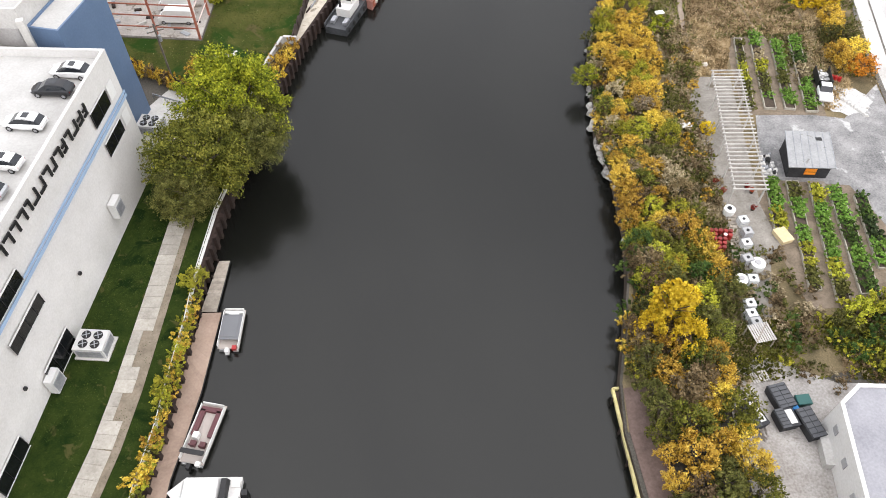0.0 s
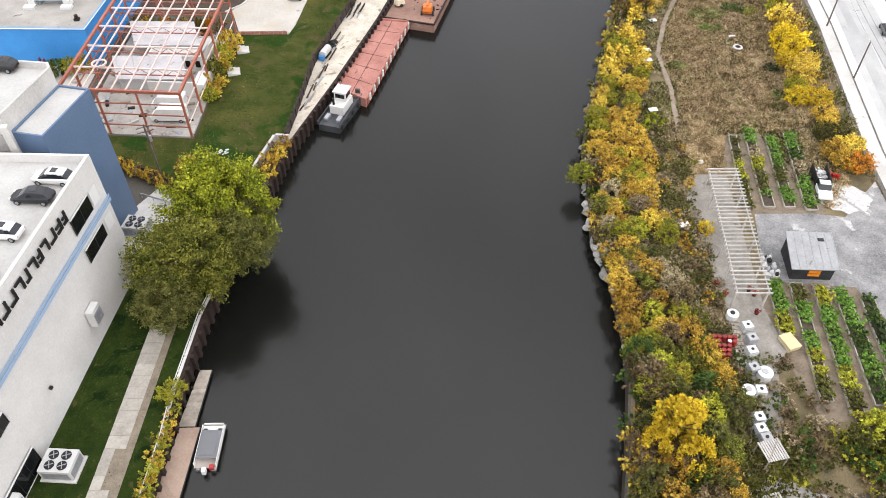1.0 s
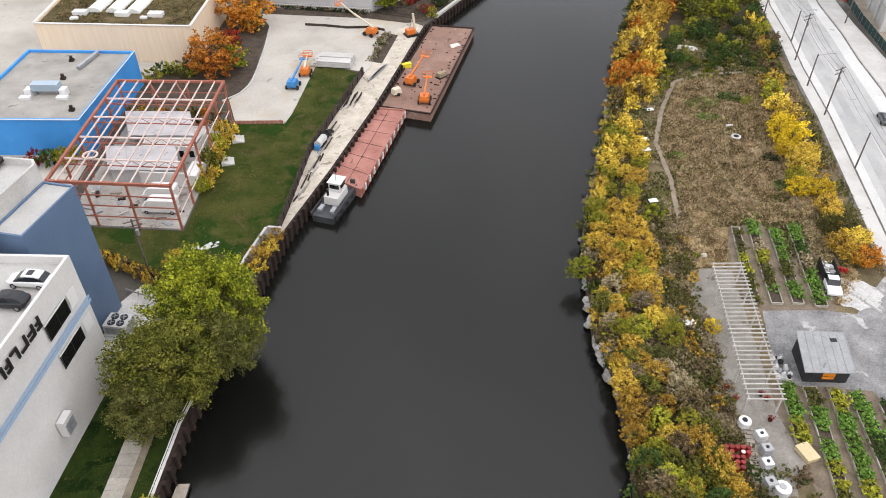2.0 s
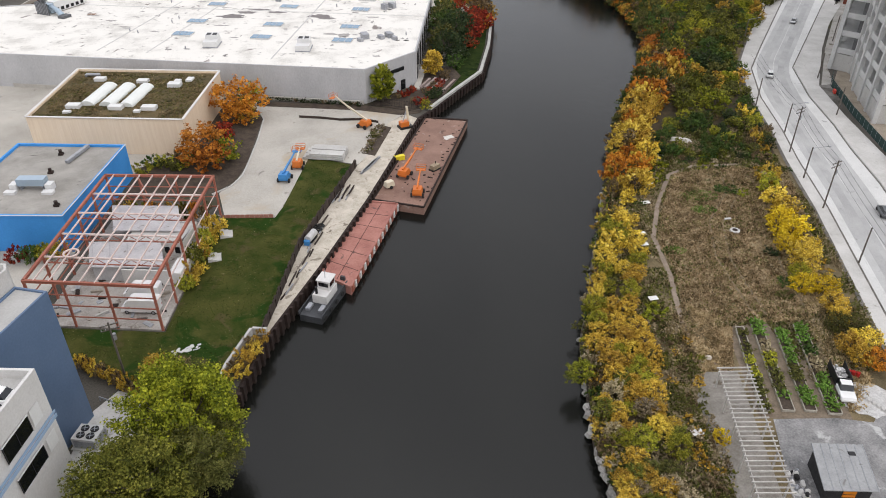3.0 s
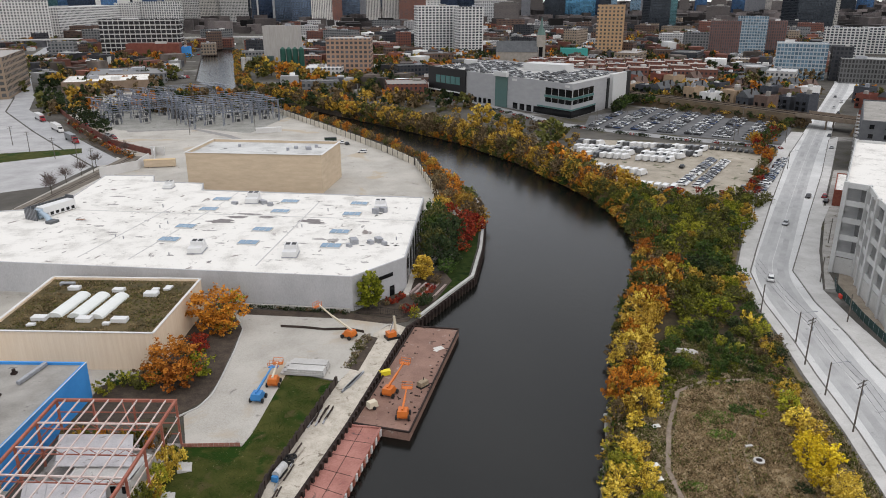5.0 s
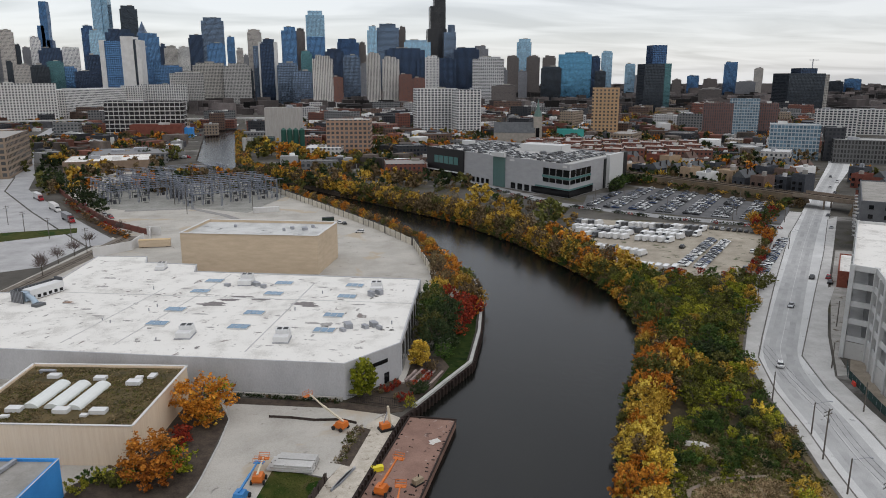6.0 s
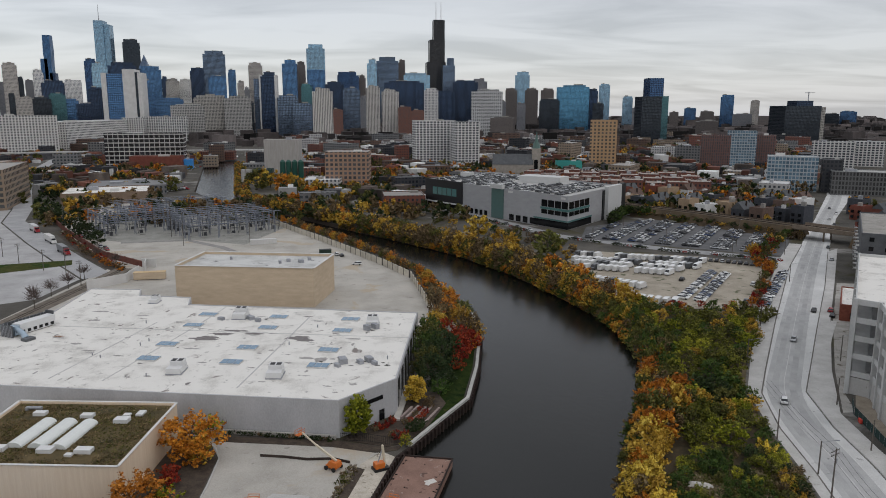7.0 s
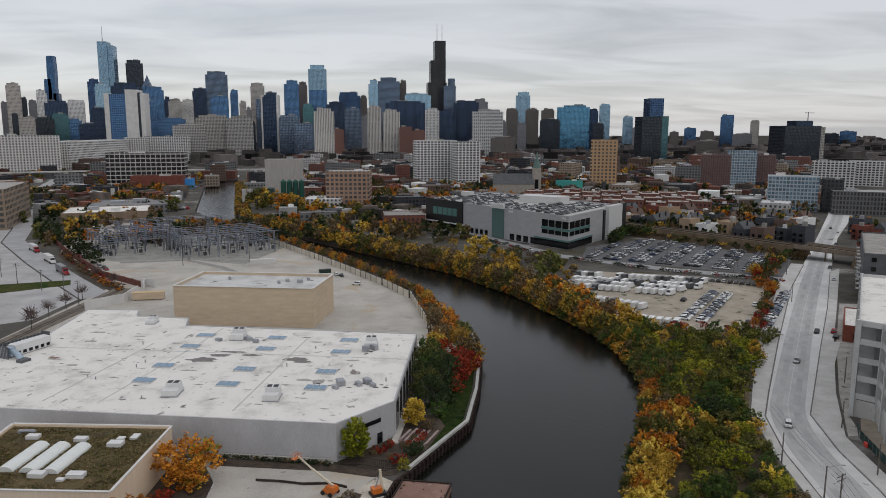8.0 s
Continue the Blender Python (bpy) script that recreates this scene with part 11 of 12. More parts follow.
Mesh().cyl((-869, 2900, 384), (-869, 2900, 442), 1.6, 0.5, 8).obj("spire", GALV, spire)
wave = thing("wavy_tower", "slender deep blue glass tower with stepped stems", "skyscraper", group="downtown skyline")
for x0, x1, h, m in ((-1065, -1038, 332, "blue"), (-1078, -1052, 250, "blue"), (-1050, -1030, 200, "darkblue")):
    for k in range(6):
        z0, z1 = h * k / 6, h * (k + 1) / 6
        mid, half = (x0 + x1) / 2, (x1 - x0) / 2 * (1.0 if k % 2 else 0.86)
        n0, n1 = (0.86, 1.0) if k % 2 == 0 else (1.0, 0.86)
        f = (x1 - x0) / 2
        Mesh().prism([(mid - f * n0, 2890), (mid + f * n0, 2890), (mid + f * n0, 2920), (mid - f * n0, 2920)], z0, z1, [(mid - f * n1, 2890), (mid + f * n1, 2890), (mid + f * n1, 2920), (mid - f * n1, 2920)]).obj("stem", style(m), wave)
peak = thing("peaked_tower", "grey tower with a steep diamond peak", "skyscraper", group="downtown skyline")
part_box(peak, "shaft", style("greyblue"), -731, -696, 2850, 2885, -1, 215)
Mesh().prism([(-731, 2850), (-696, 2850), (-696, 2885), (-731, 2885)], 215, 267, [(-713.6, 2867), (-713.4, 2867), (-713.4, 2868), (-713.6, 2868)]).obj("peak", style("greyblue"), peak)
glass30 = thing("glass_tower", "broad blue glass tower with a pale stepped top", "skyscraper", group="downtown skyline")
part_box(glass30, "shaft", style("blue"), -122, -61, 2600, 2650, -1, 205)
part_box(glass30, "upper_shaft", style("lightblue"), -122, -61, 2600, 2650, 205, 274)
part_box(glass30, "crown_storey", style("lightblue"), -115, -68, 2604, 2646, 274, 288)
twin = thing("white_slab_tower", "white concrete slab tower with a blue glass face", "skyscraper", group="downtown skyline")
part_box(twin, "pier", WHITE, -507, -497, 1700, 1740, -1, 148)
part_box(twin, "glass_face", style("blue"), -497, -463, 1702, 1740, -1, 147)
part_box(twin, "core", WHITE, -463, -438, 1698, 1742, -1, 156)
part_box(twin, "window_strip", style("dark"), -438, -433, 1700, 1740, -1, 150)
part_box(twin, "pier", WHITE, -433, -424, 1700, 1740, -1, 149)
edge = thing("edged_tower", "dark glass tower with white edge piers", "skyscraper", group="downtown skyline")
part_box(edge, "shaft", style("navy"), -210, -175, 2000, 2040, -1, 156)
part_box(edge, "pier", WHITE, -175, -169, 1998, 2042, -1, 160)
part_box(edge, "pier", WHITE, -214, -210, 1998, 2042, -1, 160)
part_box(edge, "side_shaft", style("greyblue"), -228, -214, 2004, 2040, -1, 150)
dk2 = thing("dark_tower", "black glass tower with a taller blue shaft behind", "skyscraper", group="downtown skyline")
part_box(dk2, "shaft", style("dark"), 612, 655, 1500, 1540, -1, 100)
part_box(dk2, "side", style("teal"), 655, 669, 1500, 1540, -1, 101)
part_box(dk2, "upper_shaft", style("darkblue"), 644, 675, 1541, 1575, -1, 139)
dk3 = thing("dark_block", "broad black glass office block with a crane", "skyscraper", group="downtown skyline")
part_box(dk3, "shaft", style("dark"), 930, 1013, 1500, 1560, -1, 82)
part_box(dk3, "cap", style("navy"), 968, 1006, 1520, 1556, 82, 93)
Mesh().bar((1000, 1530, 93), (1000, 1530, 112), 1.5).bar((992, 1530, 110), (1014, 1530, 110), 1.2).obj("crane", GALV, dk3)
part_box(dk3, "side_core", style("beigegrid"), 1014, 1026, 1505, 1550, -1, 80)

# ---- planting ----
# left bank
tree(-21.6, 81.5, FRESH, 6.6, 14.5, "big")
tree(-25.6, 73.5, MOSSY, 6.4, 11.6, "big")
tree(-19.4, 77.6, OLIVE, 4.6, 10.0, "big")
tree(-27.6, 69.3, OLIVE, 4.2, 8.0, "big")
tree(-24.0, 88.0, MOSSY, 3.4, 9.0, "big")
tree(-26.4, 57.0, LIME, 1.6, 3.0, "tree")
for x, y, m, r in ((-27.2, 51.5, LIME, 0.9), (-27.3, 49.6, YELLOW, 0.9), (-27.6, 47.6, LIME, 1.0), (-27.9, 45.6, YELLOW, 1.0), (-28.0, 43.4, LIME, 1.7), (-28.3, 41.6, LIME, 1.3), (-28.9, 36.8, GOLD, 1.0), (-29.3, 34.8, YELLOW, 1.0), (-29.9, 32.8, YELLOW, 1.3)):
    tree(x, y, m, r, r * 1.3, "shrub")
for i, (x, y, _) in enumerate(along([(-26.5, 55.5), (-27.8, 46.5), (-28.9, 38.5), (-30.2, 30.5)], 0.95)):
    tree(x + 0.5, y, (LIME, MOSSY, YELLOW, LIME, GOLD)[i % 5], 0.75 + 0.1 * (i % 3), 1.1, "shrub", group="creepers over the river wall")
tree(-29.0, 97.2, GOLD, 2.4, 3.6, "tree")
tree(-26.3, 97.0, BROWN, 2.2, 3.0, "tree")
for i, (x, y, _) in enumerate(along([(-40.5, 100.6), (-33.4, 95.6), (-30, 92.5)], 1.1)):
    tree(x, y, (YELLOW, BROWN, GOLD)[i % 3], 1.0, 2.2, "shrub", group="ivy along the fence")
for i, (x, y, _) in enumerate(along([(-18.6, 94.8), (-15.4, 103.5)], 1.2)):
    tree(x - 0.6 + 1.2 * (i % 2), y, (GOLD, YELLOW, BROWN, GOLD)[i % 4], 1.3, 1.9, "shrub", group="bushes behind the river wall")
scatter([(-26.8, 117), (-24.6, 139), (-26.4, 139), (-28.6, 117)], 9, [YELLOW, LIME, GOLD], 0.9, 1.6, "tree", 4, 0.8)
tree(-27.4, 187.0, ORANGE, 6.2, 10.0, "tree")
tree(-25.4, 183.5, ORANGE, 3.4, 5.4, "tree")
tree(-25.0, 186, GOLD, 3.2, 5.2, "tree")
tree(-31.8, 163.0, RUSSET, 6.0, 9.2, "tree")
tree(-30.0, 160.5, RUSSET, 3.4, 5.6, "tree")
tree(-27.6, 164.5, FRESH, 3.2, 5.2, "tree")
tree(-25.2, 196.0, LIME, 2.8, 5.2, "tree")
for x, y, m in ((-30, 179, RED), (-29, 176, RED), (-38, 165, BROWN), (-40.5, 163.5, LIME), (-36, 161.5, LIME), (-43, 163, GREEN), (-34.5, 166, GREEN), (-39, 161, OLIVE), (-44, 160, LIME), (-30.5, 172, GREEN)):
    tree(x, y, m, 1.9, 2.6, "shrub")
for x, y, m in ((-54, 129.5, LIME), (-56.5, 129, GREEN), (-58.8, 129.2, RED), (-52.2, 130, YELLOW)):
    tree(x, y, m, 1.7, 3.0, "shrub")
tree(7.9, 193.4, FRESH, 3.2, 9.6, "full")
tree(22.6, 210.8, GOLD, 2.9, 7.4, "full")
tree(-22, 199.3, BROWN, 1.6, 5.0, "tree", bare=True)
for x, y, m, r, k in ((28.2, 221, DARKG, 4.6, 2.0), (27.4, 228, OLIVE, 4.4, 2.1), (31.0, 232, DARKG, 5.2, 2.0), (28.5, 238, GREEN, 4.8, 2.1), (33.5, 241, DARKG, 5.0, 2.0), (30.5, 247, OLIVE, 4.6, 2.2), (31.0, 256, GREEN, 4.4, 2.2), (29.6, 216, GREEN, 2.6, 1.5), (33.0, 224.5, DARKG, 2.8, 1.4),
                      (36.6, 233.5, RED, 2.6, 1.7), (38.2, 239, RED, 3.0, 1.8), (40.2, 245, RED, 3.4, 1.8), (43.6, 250, RED, 3.4, 1.8), (45.6, 253, ORANGE, 2.6, 1.6), (41.6, 254, RED, 3.4, 1.9), (37.4, 262, RED, 3.4, 2.0), (34.6, 266, GOLD, 4.0, 2.1), (44.2, 262, BROWN, 3.6, 1.9), (47.4, 263, GOLD, 3.0, 1.7),
                      (43.2, 272, GOLD, 4.0, 2.0), (37.6, 274, BROWN, 4.2, 2.1), (47.6, 274, BROWN, 2.8, 1.8), (40.4, 281, ORANGE, 3.8, 2.0), (45.4, 283, OLIVE, 3.6, 1.9), (37.8, 288, BROWN, 3.8, 2.0), (43.0, 293, ORANGE, 3.8, 2.0), (38.6, 300, BROWN, 4.0, 2.0), (44.2, 303, ORANGE, 3.2, 1.9), (39.0, 310, BROWN, 3.6, 1.9), (42.6, 316, ORANGE, 3.2, 1.8), (38.2, 323, ORANGE, 3.4, 1.8), (38.0, 334, GOLD, 3.2, 1.8)):
    tree(x, y, m, r, r * k, "tree", group="trees on the river bend")
for x, y, m, r in ((12.8, 196.3, RED, 1.3), (11.4, 195.4, BROWN, 1.1), (15.5, 198.3, RED, 1.5), (14.4, 197.2, RED, 1.0), (16.8, 190.6, RED, 1.5), (18.2, 191.4, RED, 1.2), (15.4, 191.8, BROWN, 1.1), (19.3, 198.4, BROWN, 1.0), (20.4, 199.6, RED, 0.9), (22.4, 200.2, RED, 1.0), (23.6, 202.4, RED, 1.1), (24.6, 204.2, RED, 0.9), (21.8, 203.0, BROWN, 0.9), (26.2, 207.6, BROWN, 1.0), (25.0, 208.6, BROWN, 1.1), (23.4, 206.0, RED, 0.8), (26.0, 211.0, BROWN, 1.2)):
    tree(x, y, m, r, r * 1.25, "shrub", group="red shrubs by the terrace")
for x, y, r in ((21.3, 194.6, 1.9), (20.0, 193.6, 1.5), (22.4, 196.0, 1.5)):
    tree(x, y, DARKG, r, r * 1.3, "shrub")
tree(18.2, 186.8, LIME, 1.4, 3.0, "tree")
for i, (x, y, _) in enumerate(along(beside(EDGE_LEFT[20:27], 4.0), 5.2)):
    tree(x + TREE_RNG.uniform(-1.5, 1.5), y, (GOLD, ORANGE, BROWN, OLIVE, BROWN, ORANGE, BROWN)[i % 7], TREE_RNG.uniform(1.7, 2.9), TREE_RNG.uniform(3.6, 5.6), "mid", into="yard_wall_trees")

# right bank
SHORE = EDGE_RIGHT
scatter([(22.4, 20), (24.0, 36), (24, 41), (32.6, 40), (32, 20)], 36, [GOLD, YELLOW, OLIVE, MOSSY, GOLD, BROWN, OLIVE], 1.4, 2.5, "tree", 11, 1.0, group="bank thicket")
tree(28.2, 44.4, BRIGHT, 3.4, 9.0, "spire")
tree(30.4, 45.6, BRIGHT, 2.2, 6.5, "spire")
tree(26.0, 43.5, BRIGHT, 2.2, 5.5, "tree")
tree(29.6, 41.6, BRIGHT, 2.4, 5.5, "tree")
scatter([(24.6, 42), (27.2, 57), (36.5, 56), (37, 45), (33, 40), (29, 39)], 26, [LIME, OLIVE, GOLD, GREEN, TAN, BROWN, MOSSY], 1.4, 2.5, "tree", 12, 0.85, group="bank thicket")
scatter([(26.6, 50), (28.4, 62), (29.4, 72), (36, 71), (37.5, 60), (37, 53)], 34, [YELLOW, TAN, GOLD, GOLD, LIME, BROWN, MOSSY, TAN], 1.3, 2.3, "tree", 13, 0.8, group="bank thicket")
scatter([(30.0, 70), (30, 78), (31.6, 86), (38, 88), (39.5, 74), (37, 69)], 28, [YELLOW, MOSSY, LIME, TAN, GOLD, OLIVE], 1.2, 2.1, "tree", 14, 0.75, group="bank thicket")
tree(29.6, 89.4, FRESH, 2.1, 3.2, "tree")
scatter([(31.5, 86), (33.8, 98), (36.5, 104), (42.5, 103), (41, 90), (38.5, 86)], 24, [GOLD, YELLOW, GOLD, GOLD, LIME], 1.3, 2.1, "tree", 15, 0.75, group="bank thicket")
scatter([(36, 104), (41.5, 118), (47, 130), (52.0, 131), (48.5, 118), (43.5, 104)], 22, [YELLOW, YELLOW, GOLD, YELLOW, LIME], 1.4, 2.6, "tree", 16, 0.85, group="bank thicket")
scatter([(49, 136), (57, 158), (63, 171), (68, 168), (62, 150), (55.5, 136)], 22, [YELLOW, YELLOW, GOLD, YELLOW, BROWN, ORANGE], 1.6, 3.0, "tree", 17, 0.95, group="bank thicket")
scatter([(59, 160), (64, 171), (70, 183), (79, 185), (71, 174), (65, 162)], 17, [GOLD, YELLOW, GOLD, BROWN, YELLOW, ORANGE], 2.0, 3.3, "mid", 18, 1.05, into="riverside_wood")
scatter([(71, 184), (80, 185), (90, 200), (90, 208), (83, 207), (76, 195)], 26, [RUSSET, BROWN, GOLD, RUSSET, OLIVE, ORANGE, RUSSET], 2.0, 3.6, "mid", 181, 1.15, into="riverside_wood", gap=0.5)
scatter([(83, 207), (94, 236), (99, 262), (101, 285), (107, 280), (105, 256), (97, 224), (90, 206)], 40, [OLIVE, RUSSET, MOSSY, GREEN, OLIVE, GOLD, MOSSY, BROWN], 1.8, 3.2, "mid", 183, 1.05, into="riverside_wood")
for x, y, m, r in ((93.7, 199.6, GOLD, 3.0), (91.2, 196.4, MOSSY, 2.6), (97.4, 194.4, GOLD, 2.5), (95.2, 192.6, OLIVE, 2.2), (100.0, 193.6, LIME, 2.0), (99.4, 203.5, DARKG, 3.6), (96.0, 206.5, DARKG, 3.4), (103.0, 207.5, GREEN, 3.6), (66.2, 173.4, RED, 1.9), (67.8, 175.2, BROWN, 2.2)):
    tree(x, y, m, r, r * 1.5, "mid", into="riverside_wood")
WOODS = [(79, 178), (92, 176), (97.5, 174), (101, 184), (108.5, 206), (119.5, 225), (140, 251), (158, 274), (128, 285), (110, 297), (101, 288), (105, 256), (94, 220), (84, 197)]
scatter(WOODS, 190, [MOSSY, GREEN, MOSSY, LIME, OLIVE, GOLD, OLIVE, GREEN, MOSSY, FRESH, OLIVE], 1.5, 3.4, "mid", 19, 0.8, into="riverside_wood", gap=0.45)
# the clearing before the wood: low shrubs with ground between them
CLEAR = [(66, 153), (80, 152), (90, 149), (95, 163), (98, 174), (84, 178), (74, 172), (67, 162)]
scatter(CLEAR, 80, [GREEN, MOSSY, GREEN, OLIVE, DARKG, LIME, BROWN], 0.9, 2.1, "mid", 191, 0.75, into="riverside_wood", gap=0.6, avoid=[[(71, 158), (79, 158), (79, 165), (71, 165)]])
for x, y, m, r in ((67.4, 157.0, GREEN, 2.3), (69.5, 155.2, GREEN, 1.9), (82.0, 157.4, GREEN, 2.4), (84.6, 158.6, MOSSY, 2.0), (79.6, 166.5, GREEN, 2.2), (82.4, 170.0, GREEN, 2.3), (91.2, 159.4, YELLOW, 1.9), (92.6, 162.5, GOLD, 1.7), (94.8, 173.5, YELLOW, 2.2), (96.0, 170.0, LIME, 1.8), (90.6, 155.0, GOLD, 1.5)):
    tree(x, y, m, r, r * 1.3, "shrub", group="shrubs of the clearing")
scatter([(120, 284), (160, 280), (163, 286), (125, 291)], 14, [RED, ORANGE, BROWN], 1.4, 2.0, "far", 20, 0.8, into="riverside_wood")
scatter([(71, 104), (74.5, 104), (85.5, 142), (82, 142)], 15, [BRIGHT, YELLOW, YELLOW, LIME, BRIGHT], 1.9, 2.8, "tree", 21, 0.85, group="yellow trees along the street")
scatter([(69.5, 86), (72.8, 86), (75.5, 100), (72, 101)], 8, [GOLD, YELLOW, ORANGE, OLIVE], 1.6, 2.3, "tree", 22, 0.8)
for x, y, m, r in ((54, 44.5, LIME, 1.6), (56, 43, LIME, 1.5), (51, 43.5, LIME, 1.8), (49, 42.5, OLIVE, 1.5), (57.5, 45, LIME, 1.7), (52.5, 40.5, GREEN, 1.6), (47.6, 40.5, GREEN, 1.3), (59, 42, LIME, 1.8), (61, 44, OLIVE, 1.7), (62, 39, GREEN, 2.0), (58, 38.5, GREEN, 1.5), (49, 38.5, GREEN, 1.3)):
    tree(x, y, m, r, r * 1.5, "shrub")
PATHBAND = beside(PATHL, 0.5) + beside(PATHL, -0.5)[::-1]
RUTS = [beside(t_, 0.15) + beside(t_, -0.15)[::-1] for t_ in TRACKS]
MEADOWS = [PATHBAND, [(61, 75), (62, 84), (64, 86), (74, 86), (74, 75)], DRY, [(49.3, 67.3), (53.2, 79.2), (66, 77), (72, 82), (74.5, 84), (70.5, 62), (66.5, 44), (46, 44), (42, 60)]]
scatter([(39, 60), (40.5, 76), (43.5, 101), (49, 101), (47.6, 90), (45.5, 84), (43, 66)], 110, [TAN, BROWN, OLIVE, TAN, BROWN, MOSSY, GOLD], 0.5, 1.1, "weed", 23, 0.8, into="garden_weeds")
for x, y in ((44.4, 76.3), (45.0, 77.0)):
    tree(x, y, BRIGHT, 1.0, 1.2, "shrub")
for x, y, m, r in ((45.0, 101.5, FRESH, 1.8), (46.2, 103.2, FRESH, 1.6), (75, 138, GREEN, 1.5), (77, 137, FRESH, 1.3), (73, 139, GREEN, 1.4), (66, 156, GREEN, 2.2), (70.5, 107, GREEN, 1.5), (68, 104, OLIVE, 1.3), (72, 116, DARKG, 1.4)):
    tree(x, y, m, r, r * 0.75, "shrub")
scatter([(38, 41), (38, 55), (46, 55), (47, 44), (45, 40)], 50, [OLIVE, BROWN, TAN, GREEN], 0.6, 1.3, "weed", 24, 0.7, into="garden_weeds")
tufts("dry_grass", DRY, 40000, STRAW, 0.32, "matted dry straw-coloured meadow grass", "grass", 31, 0.06, avoid=[PATHBAND] + RUTS, tall=0.8, patchy=False)
tufts("meadow_weeds", DRY, 9000, OLIVE, 0.30, "olive weeds grown through the meadow grass", "weeds", 44, 0.06, avoid=[PATHBAND] + RUTS, tall=0.7)
for gx, gy, gr in ((68.2, 137.3, 3.0), (66.8, 132.0, 2.0), (88.2, 152.5, 3.2), (55.4, 119.0, 1.8)):
    tufts("grass_patch", [(gx + gr * 1.3 * math.cos(a * 0.7), gy + gr * 0.8 * math.sin(a * 0.7)) for a in range(9)], int(260 * gr), CROPG, 0.3, "fresh green grass patch in the dry meadow", "grass", int(gx), 0.07, tall=0.8, patchy=False)
tufts("dry_grass", DRY, 9000, BROWN, 0.32, "brown clumps in the meadow grass", "grass", 41, 0.06, avoid=[PATHBAND] + RUTS, tall=0.8)
tufts("weeds", [(30, 40), (28.5, 78), (33, 99), (42, 118), (58, 158), (76, 172), (94, 166), (88, 130), (74, 80), (62, 80), (62, 98), (50, 98), (44, 84), (42, 60), (40, 40)], 34000, TAN, 0.36, "brown and green weeds of the garden ground", "weeds", 32, 0.03, avoid=MEADOWS, tall=0.9)
tufts("weeds", [(30, 40), (28.5, 78), (33, 99), (42, 118), (58, 158), (76, 172), (94, 166), (88, 130), (74, 80), (62, 80), (62, 98), (50, 98), (44, 84), (42, 60), (40, 40)], 34000, OLIVE, 0.38, "green weeds of the garden ground", "weeds", 33, 0.03, avoid=MEADOWS, tall=0.9)
scatter([(45, 36), (47, 45), (60, 46), (66, 44), (64, 35), (58, 34.6)], 40, [LIME, GREEN, OLIVE, MOSSY, LIME, BROWN], 0.7, 1.5, "weed", 27, 0.9, into="garden_weeds")
scatter([(33, 35), (33, 41), (46, 37.5), (60, 35), (60, 33.4), (45, 34.6), (38, 38.8)], 46, [OLIVE, TAN, BROWN, MOSSY, LIME], 0.4, 0.9, "weed", 28, 0.8, into="garden_weeds")
tufts("weeds", [(28, 40), (38, 44), (47, 46), (62, 46), (68, 40), (60, 34), (45, 36), (33, 37)], 9000, MOSSY, 0.34, "green weeds round the grey yard", "weeds", 35, 0.03, tall=0.9)
tufts("dry_grass", [(43, 84), (46, 103), (52, 104), (56, 99.5), (69, 98.5), (74, 108), (77, 104), (69, 80), (64, 79), (68.6, 98), (55.4, 99), (52, 88.8), (48, 89)], 14000, STRAW, 0.32, "dry straw round the vegetable beds", "grass", 36, 0.05, tall=0.8)
tufts("dry_grass", [(46, 90), (49, 104), (57, 99.5), (52, 88.5)], 5000, STRAW, 0.3, "dry straw beside the earth path", "grass", 42, 0.05, avoid=[PATHBAND], tall=0.8)
tufts("dry_grass", [(69, 98.5), (74, 108), (78, 104), (72, 88), (67, 86)], 4000, STRAW, 0.3, "dry straw along the street side", "grass", 43, 0.05, tall=0.8)
tufts("grass_tufts", LAWN2, 16000, BLADES, 0.14, "uneven green grass tufts on the lawn", "grass", 37, 0.06, tall=0.6)
tufts("grass_tufts", GAR_E + FENCE[::-1], 9000, BLADES, 0.11, "uneven green grass tufts on the lawn", "grass", 38, 0.06, tall=0.6)
tufts("fallen_leaves", LAWN2, 1400, TAN, 0.10, "fallen leaves strewn over the lawn", "leaves", 34, 0.06, tall=0.3)

for i, (x, y, _) in enumerate(along(EDGE_RIGHT[2:15], 0.9)):
    if y > 38.5:
        tree(x + TREE_RNG.uniform(0.2, 2.2), y, TREE_RNG.choice([OLIVE, GOLD, YELLOW, BROWN, GREEN, TAN, LIME]), TREE_RNG.uniform(0.7, 1.4), TREE_RNG.uniform(0.9, 1.9), "weed", -0.3, into="garden_weeds")
scatter([(62, 66), (75, 100), (86, 140), (92, 146), (84, 147), (80, 112), (73, 99), (69, 84)], 60, [OLIVE, BROWN, TAN, GREEN, GOLD], 0.5, 1.2, "weed", 25, 0.8, into="garden_weeds")
scatter([(54, 133), (66, 148), (91, 148), (93, 156), (68, 158), (58, 146)], 50, [OLIVE, GREEN, TAN, FRESH], 0.7, 1.5, "weed", 26, 0.8, into="garden_weeds")
scatter([(5.4, 179), (7.4, 178.6), (3.0, 164.6), (1.6, 165.2)], 34, [TAN, BROWN, OLIVE, BROWN], 0.4, 0.8, "weed", 29, 0.9, into="garden_weeds", gap=0.3)
joined_growth("garden_weeds", "waist-high brown and green garden weeds", "weeds")
joined_growth("yard_wall_trees", "row of small autumn trees behind the yard wall", "trees")
joined_growth("riverside_wood", "dense olive and brown wood beside the river", "woodland")

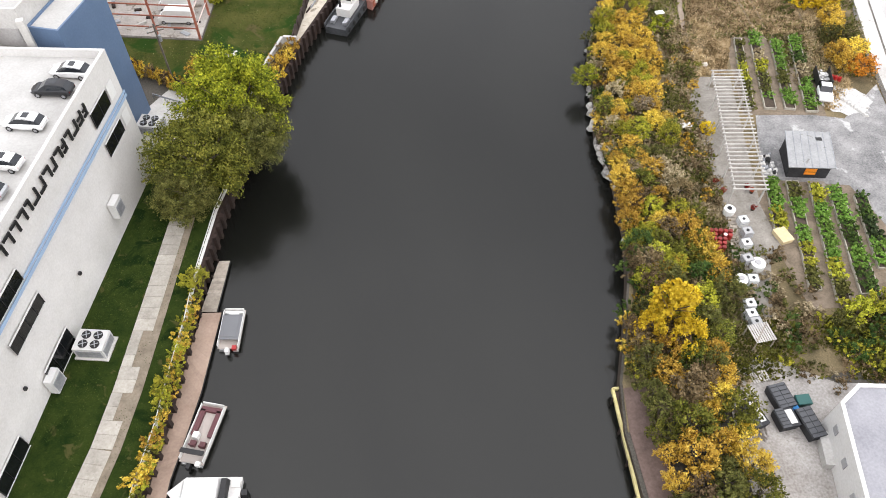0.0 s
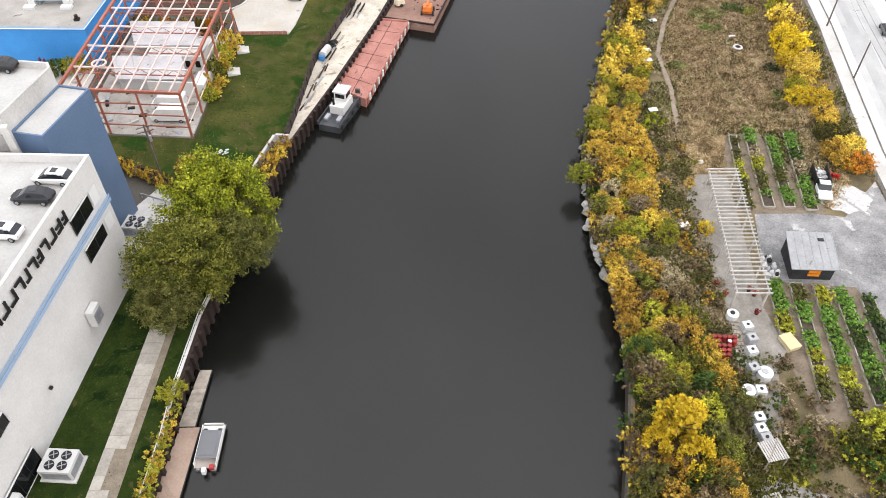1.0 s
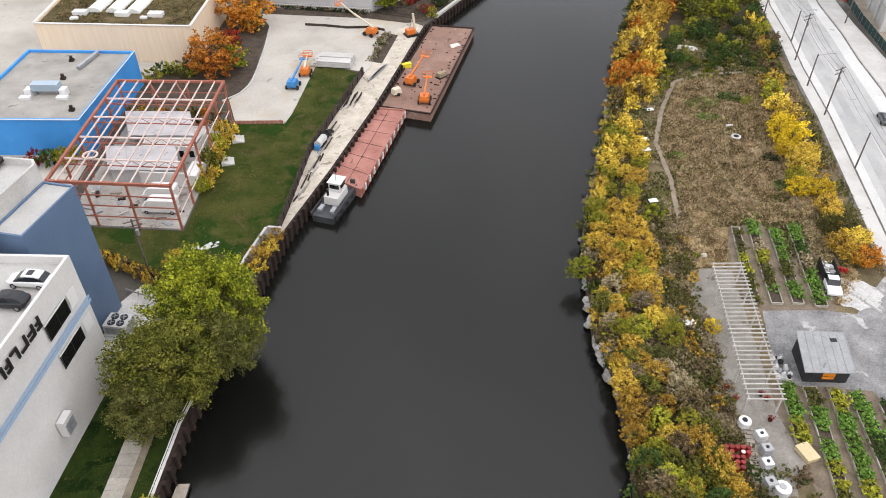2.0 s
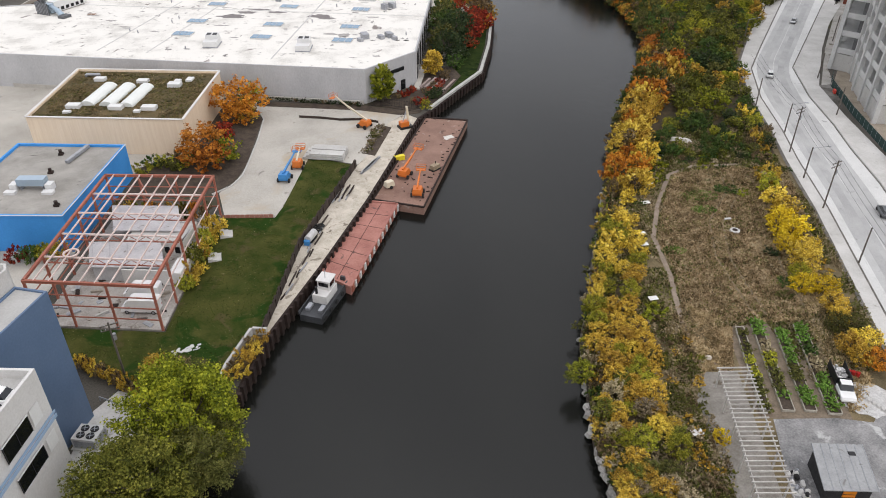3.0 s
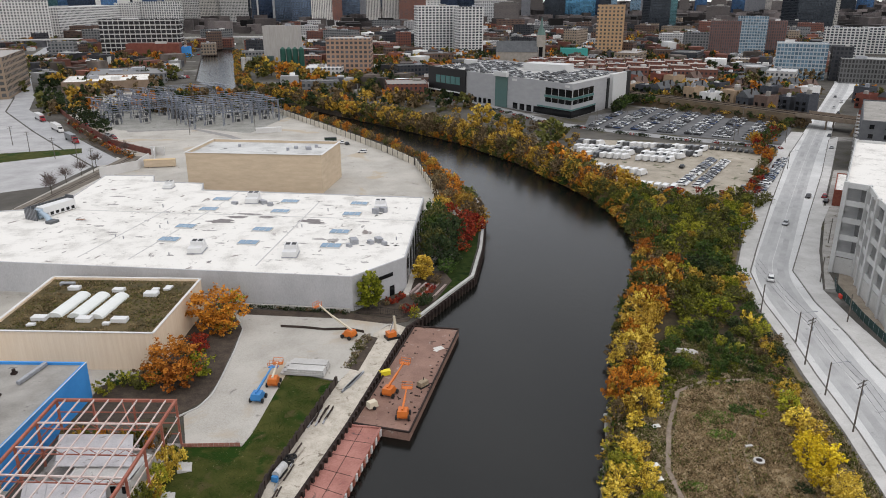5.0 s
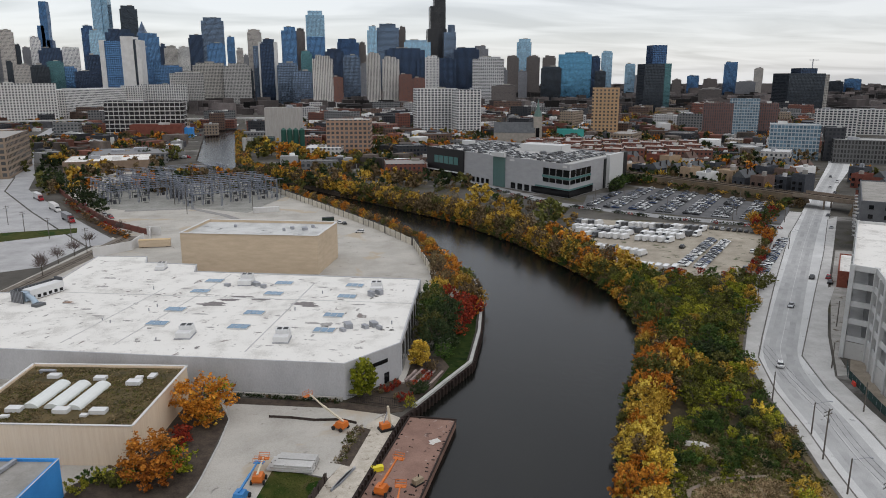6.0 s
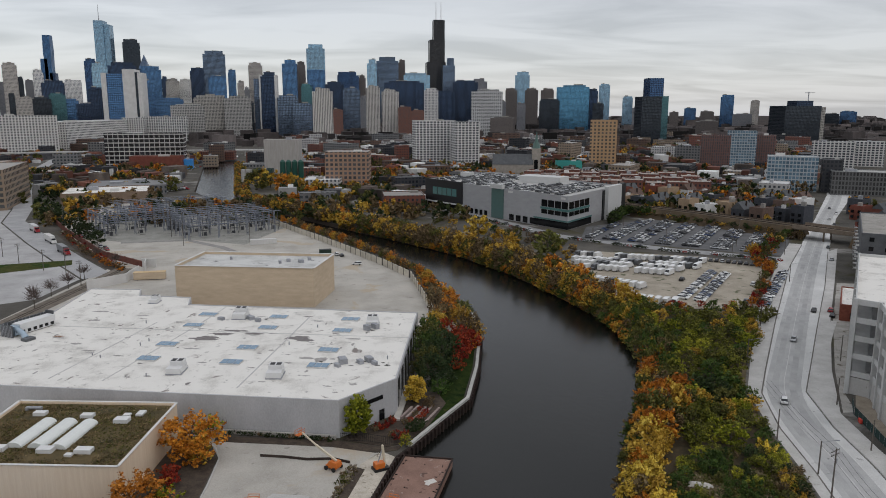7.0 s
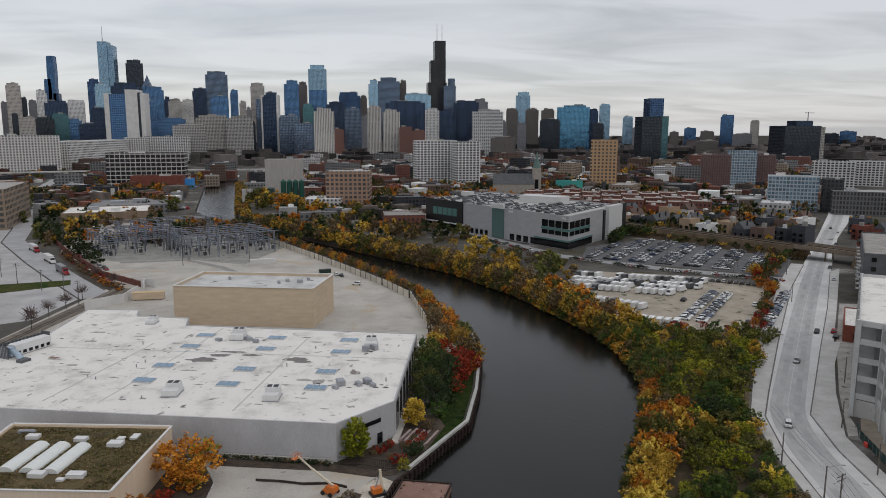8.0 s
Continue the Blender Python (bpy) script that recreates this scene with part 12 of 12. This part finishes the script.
# the far river banks
for i, (x, y, _) in enumerate(along(beside(EDGE_RIGHT[18:28], -1.6), 3.6)):
    for k in range(2):
        r = TREE_RNG.uniform(3.2, 5.2) if y < 600 else TREE_RNG.uniform(1.8, 2.6)
        tree(x + 7.0 * k + TREE_RNG.uniform(-2, 2), y + 3.0 * k + TREE_RNG.uniform(-2, 2), TREE_RNG.choice([GOLD, OLIVE, ORANGE, GOLD, BROWN, BROWN, OLIVE, BROWN, GOLD, OLIVE]), r, r * 1.9, "mid" if y < 480 else "far" if k == 0 else "bush", into="far_bank_trees")
for x, y, m, r in ((80, 441, YELLOW, 8), (88, 405, GOLD, 7), (104, 381, OLIVE, 8.5), (16, 541, GOLD, 6), (101, 322, ORANGE, 6), (95, 330, ORANGE, 5), (-38, 690, GOLD, 10), (-76, 722, OLIVE, 11), (-66, 742, GOLD, 11), (-48, 700, ORANGE, 9), (-150, 712, OLIVE, 8), (-166, 745, BROWN, 8), (-20, 665, GOLD, 8), (-75, 740, YELLOW, 10)):
    tree(x, y, m, r, r * 1.7, "far", group="trees along the far bank")
# growth hanging over the water along the wooded bank
for i, (x, y, _) in enumerate(along(EDGE_RIGHT[13:24], 1.5)):
    r = TREE_RNG.uniform(1.6, 3.0)
    tree(x + (TREE_RNG.uniform(0.6, 2.4) if y < 250 else TREE_RNG.uniform(-1.2, 1.0)), y + TREE_RNG.uniform(-1, 1), TREE_RNG.choice([OLIVE, BROWN, GOLD, GREEN, OLIVE, BROWN, ORANGE]), r, r * TREE_RNG.uniform(1.2, 1.9), "mid" if y < 330 else "far", -2.0, into="far_bank_trees")
for i, (x, y, _) in enumerate(along(EDGE_LEFT[21:27], 1.8)):
    r = TREE_RNG.uniform(1.4, 2.6)
    tree(x + TREE_RNG.uniform(-1.0, 1.0), y + TREE_RNG.uniform(-1, 1), TREE_RNG.choice([OLIVE, BROWN, GOLD, GREEN, ORANGE, BROWN, ORANGE]), r, r * TREE_RNG.uniform(1.2, 1.9), "bush", -2.1, into="far_bank_trees")
joined_growth("far_bank_trees", "belt of autumn trees along the far river bank", "trees")
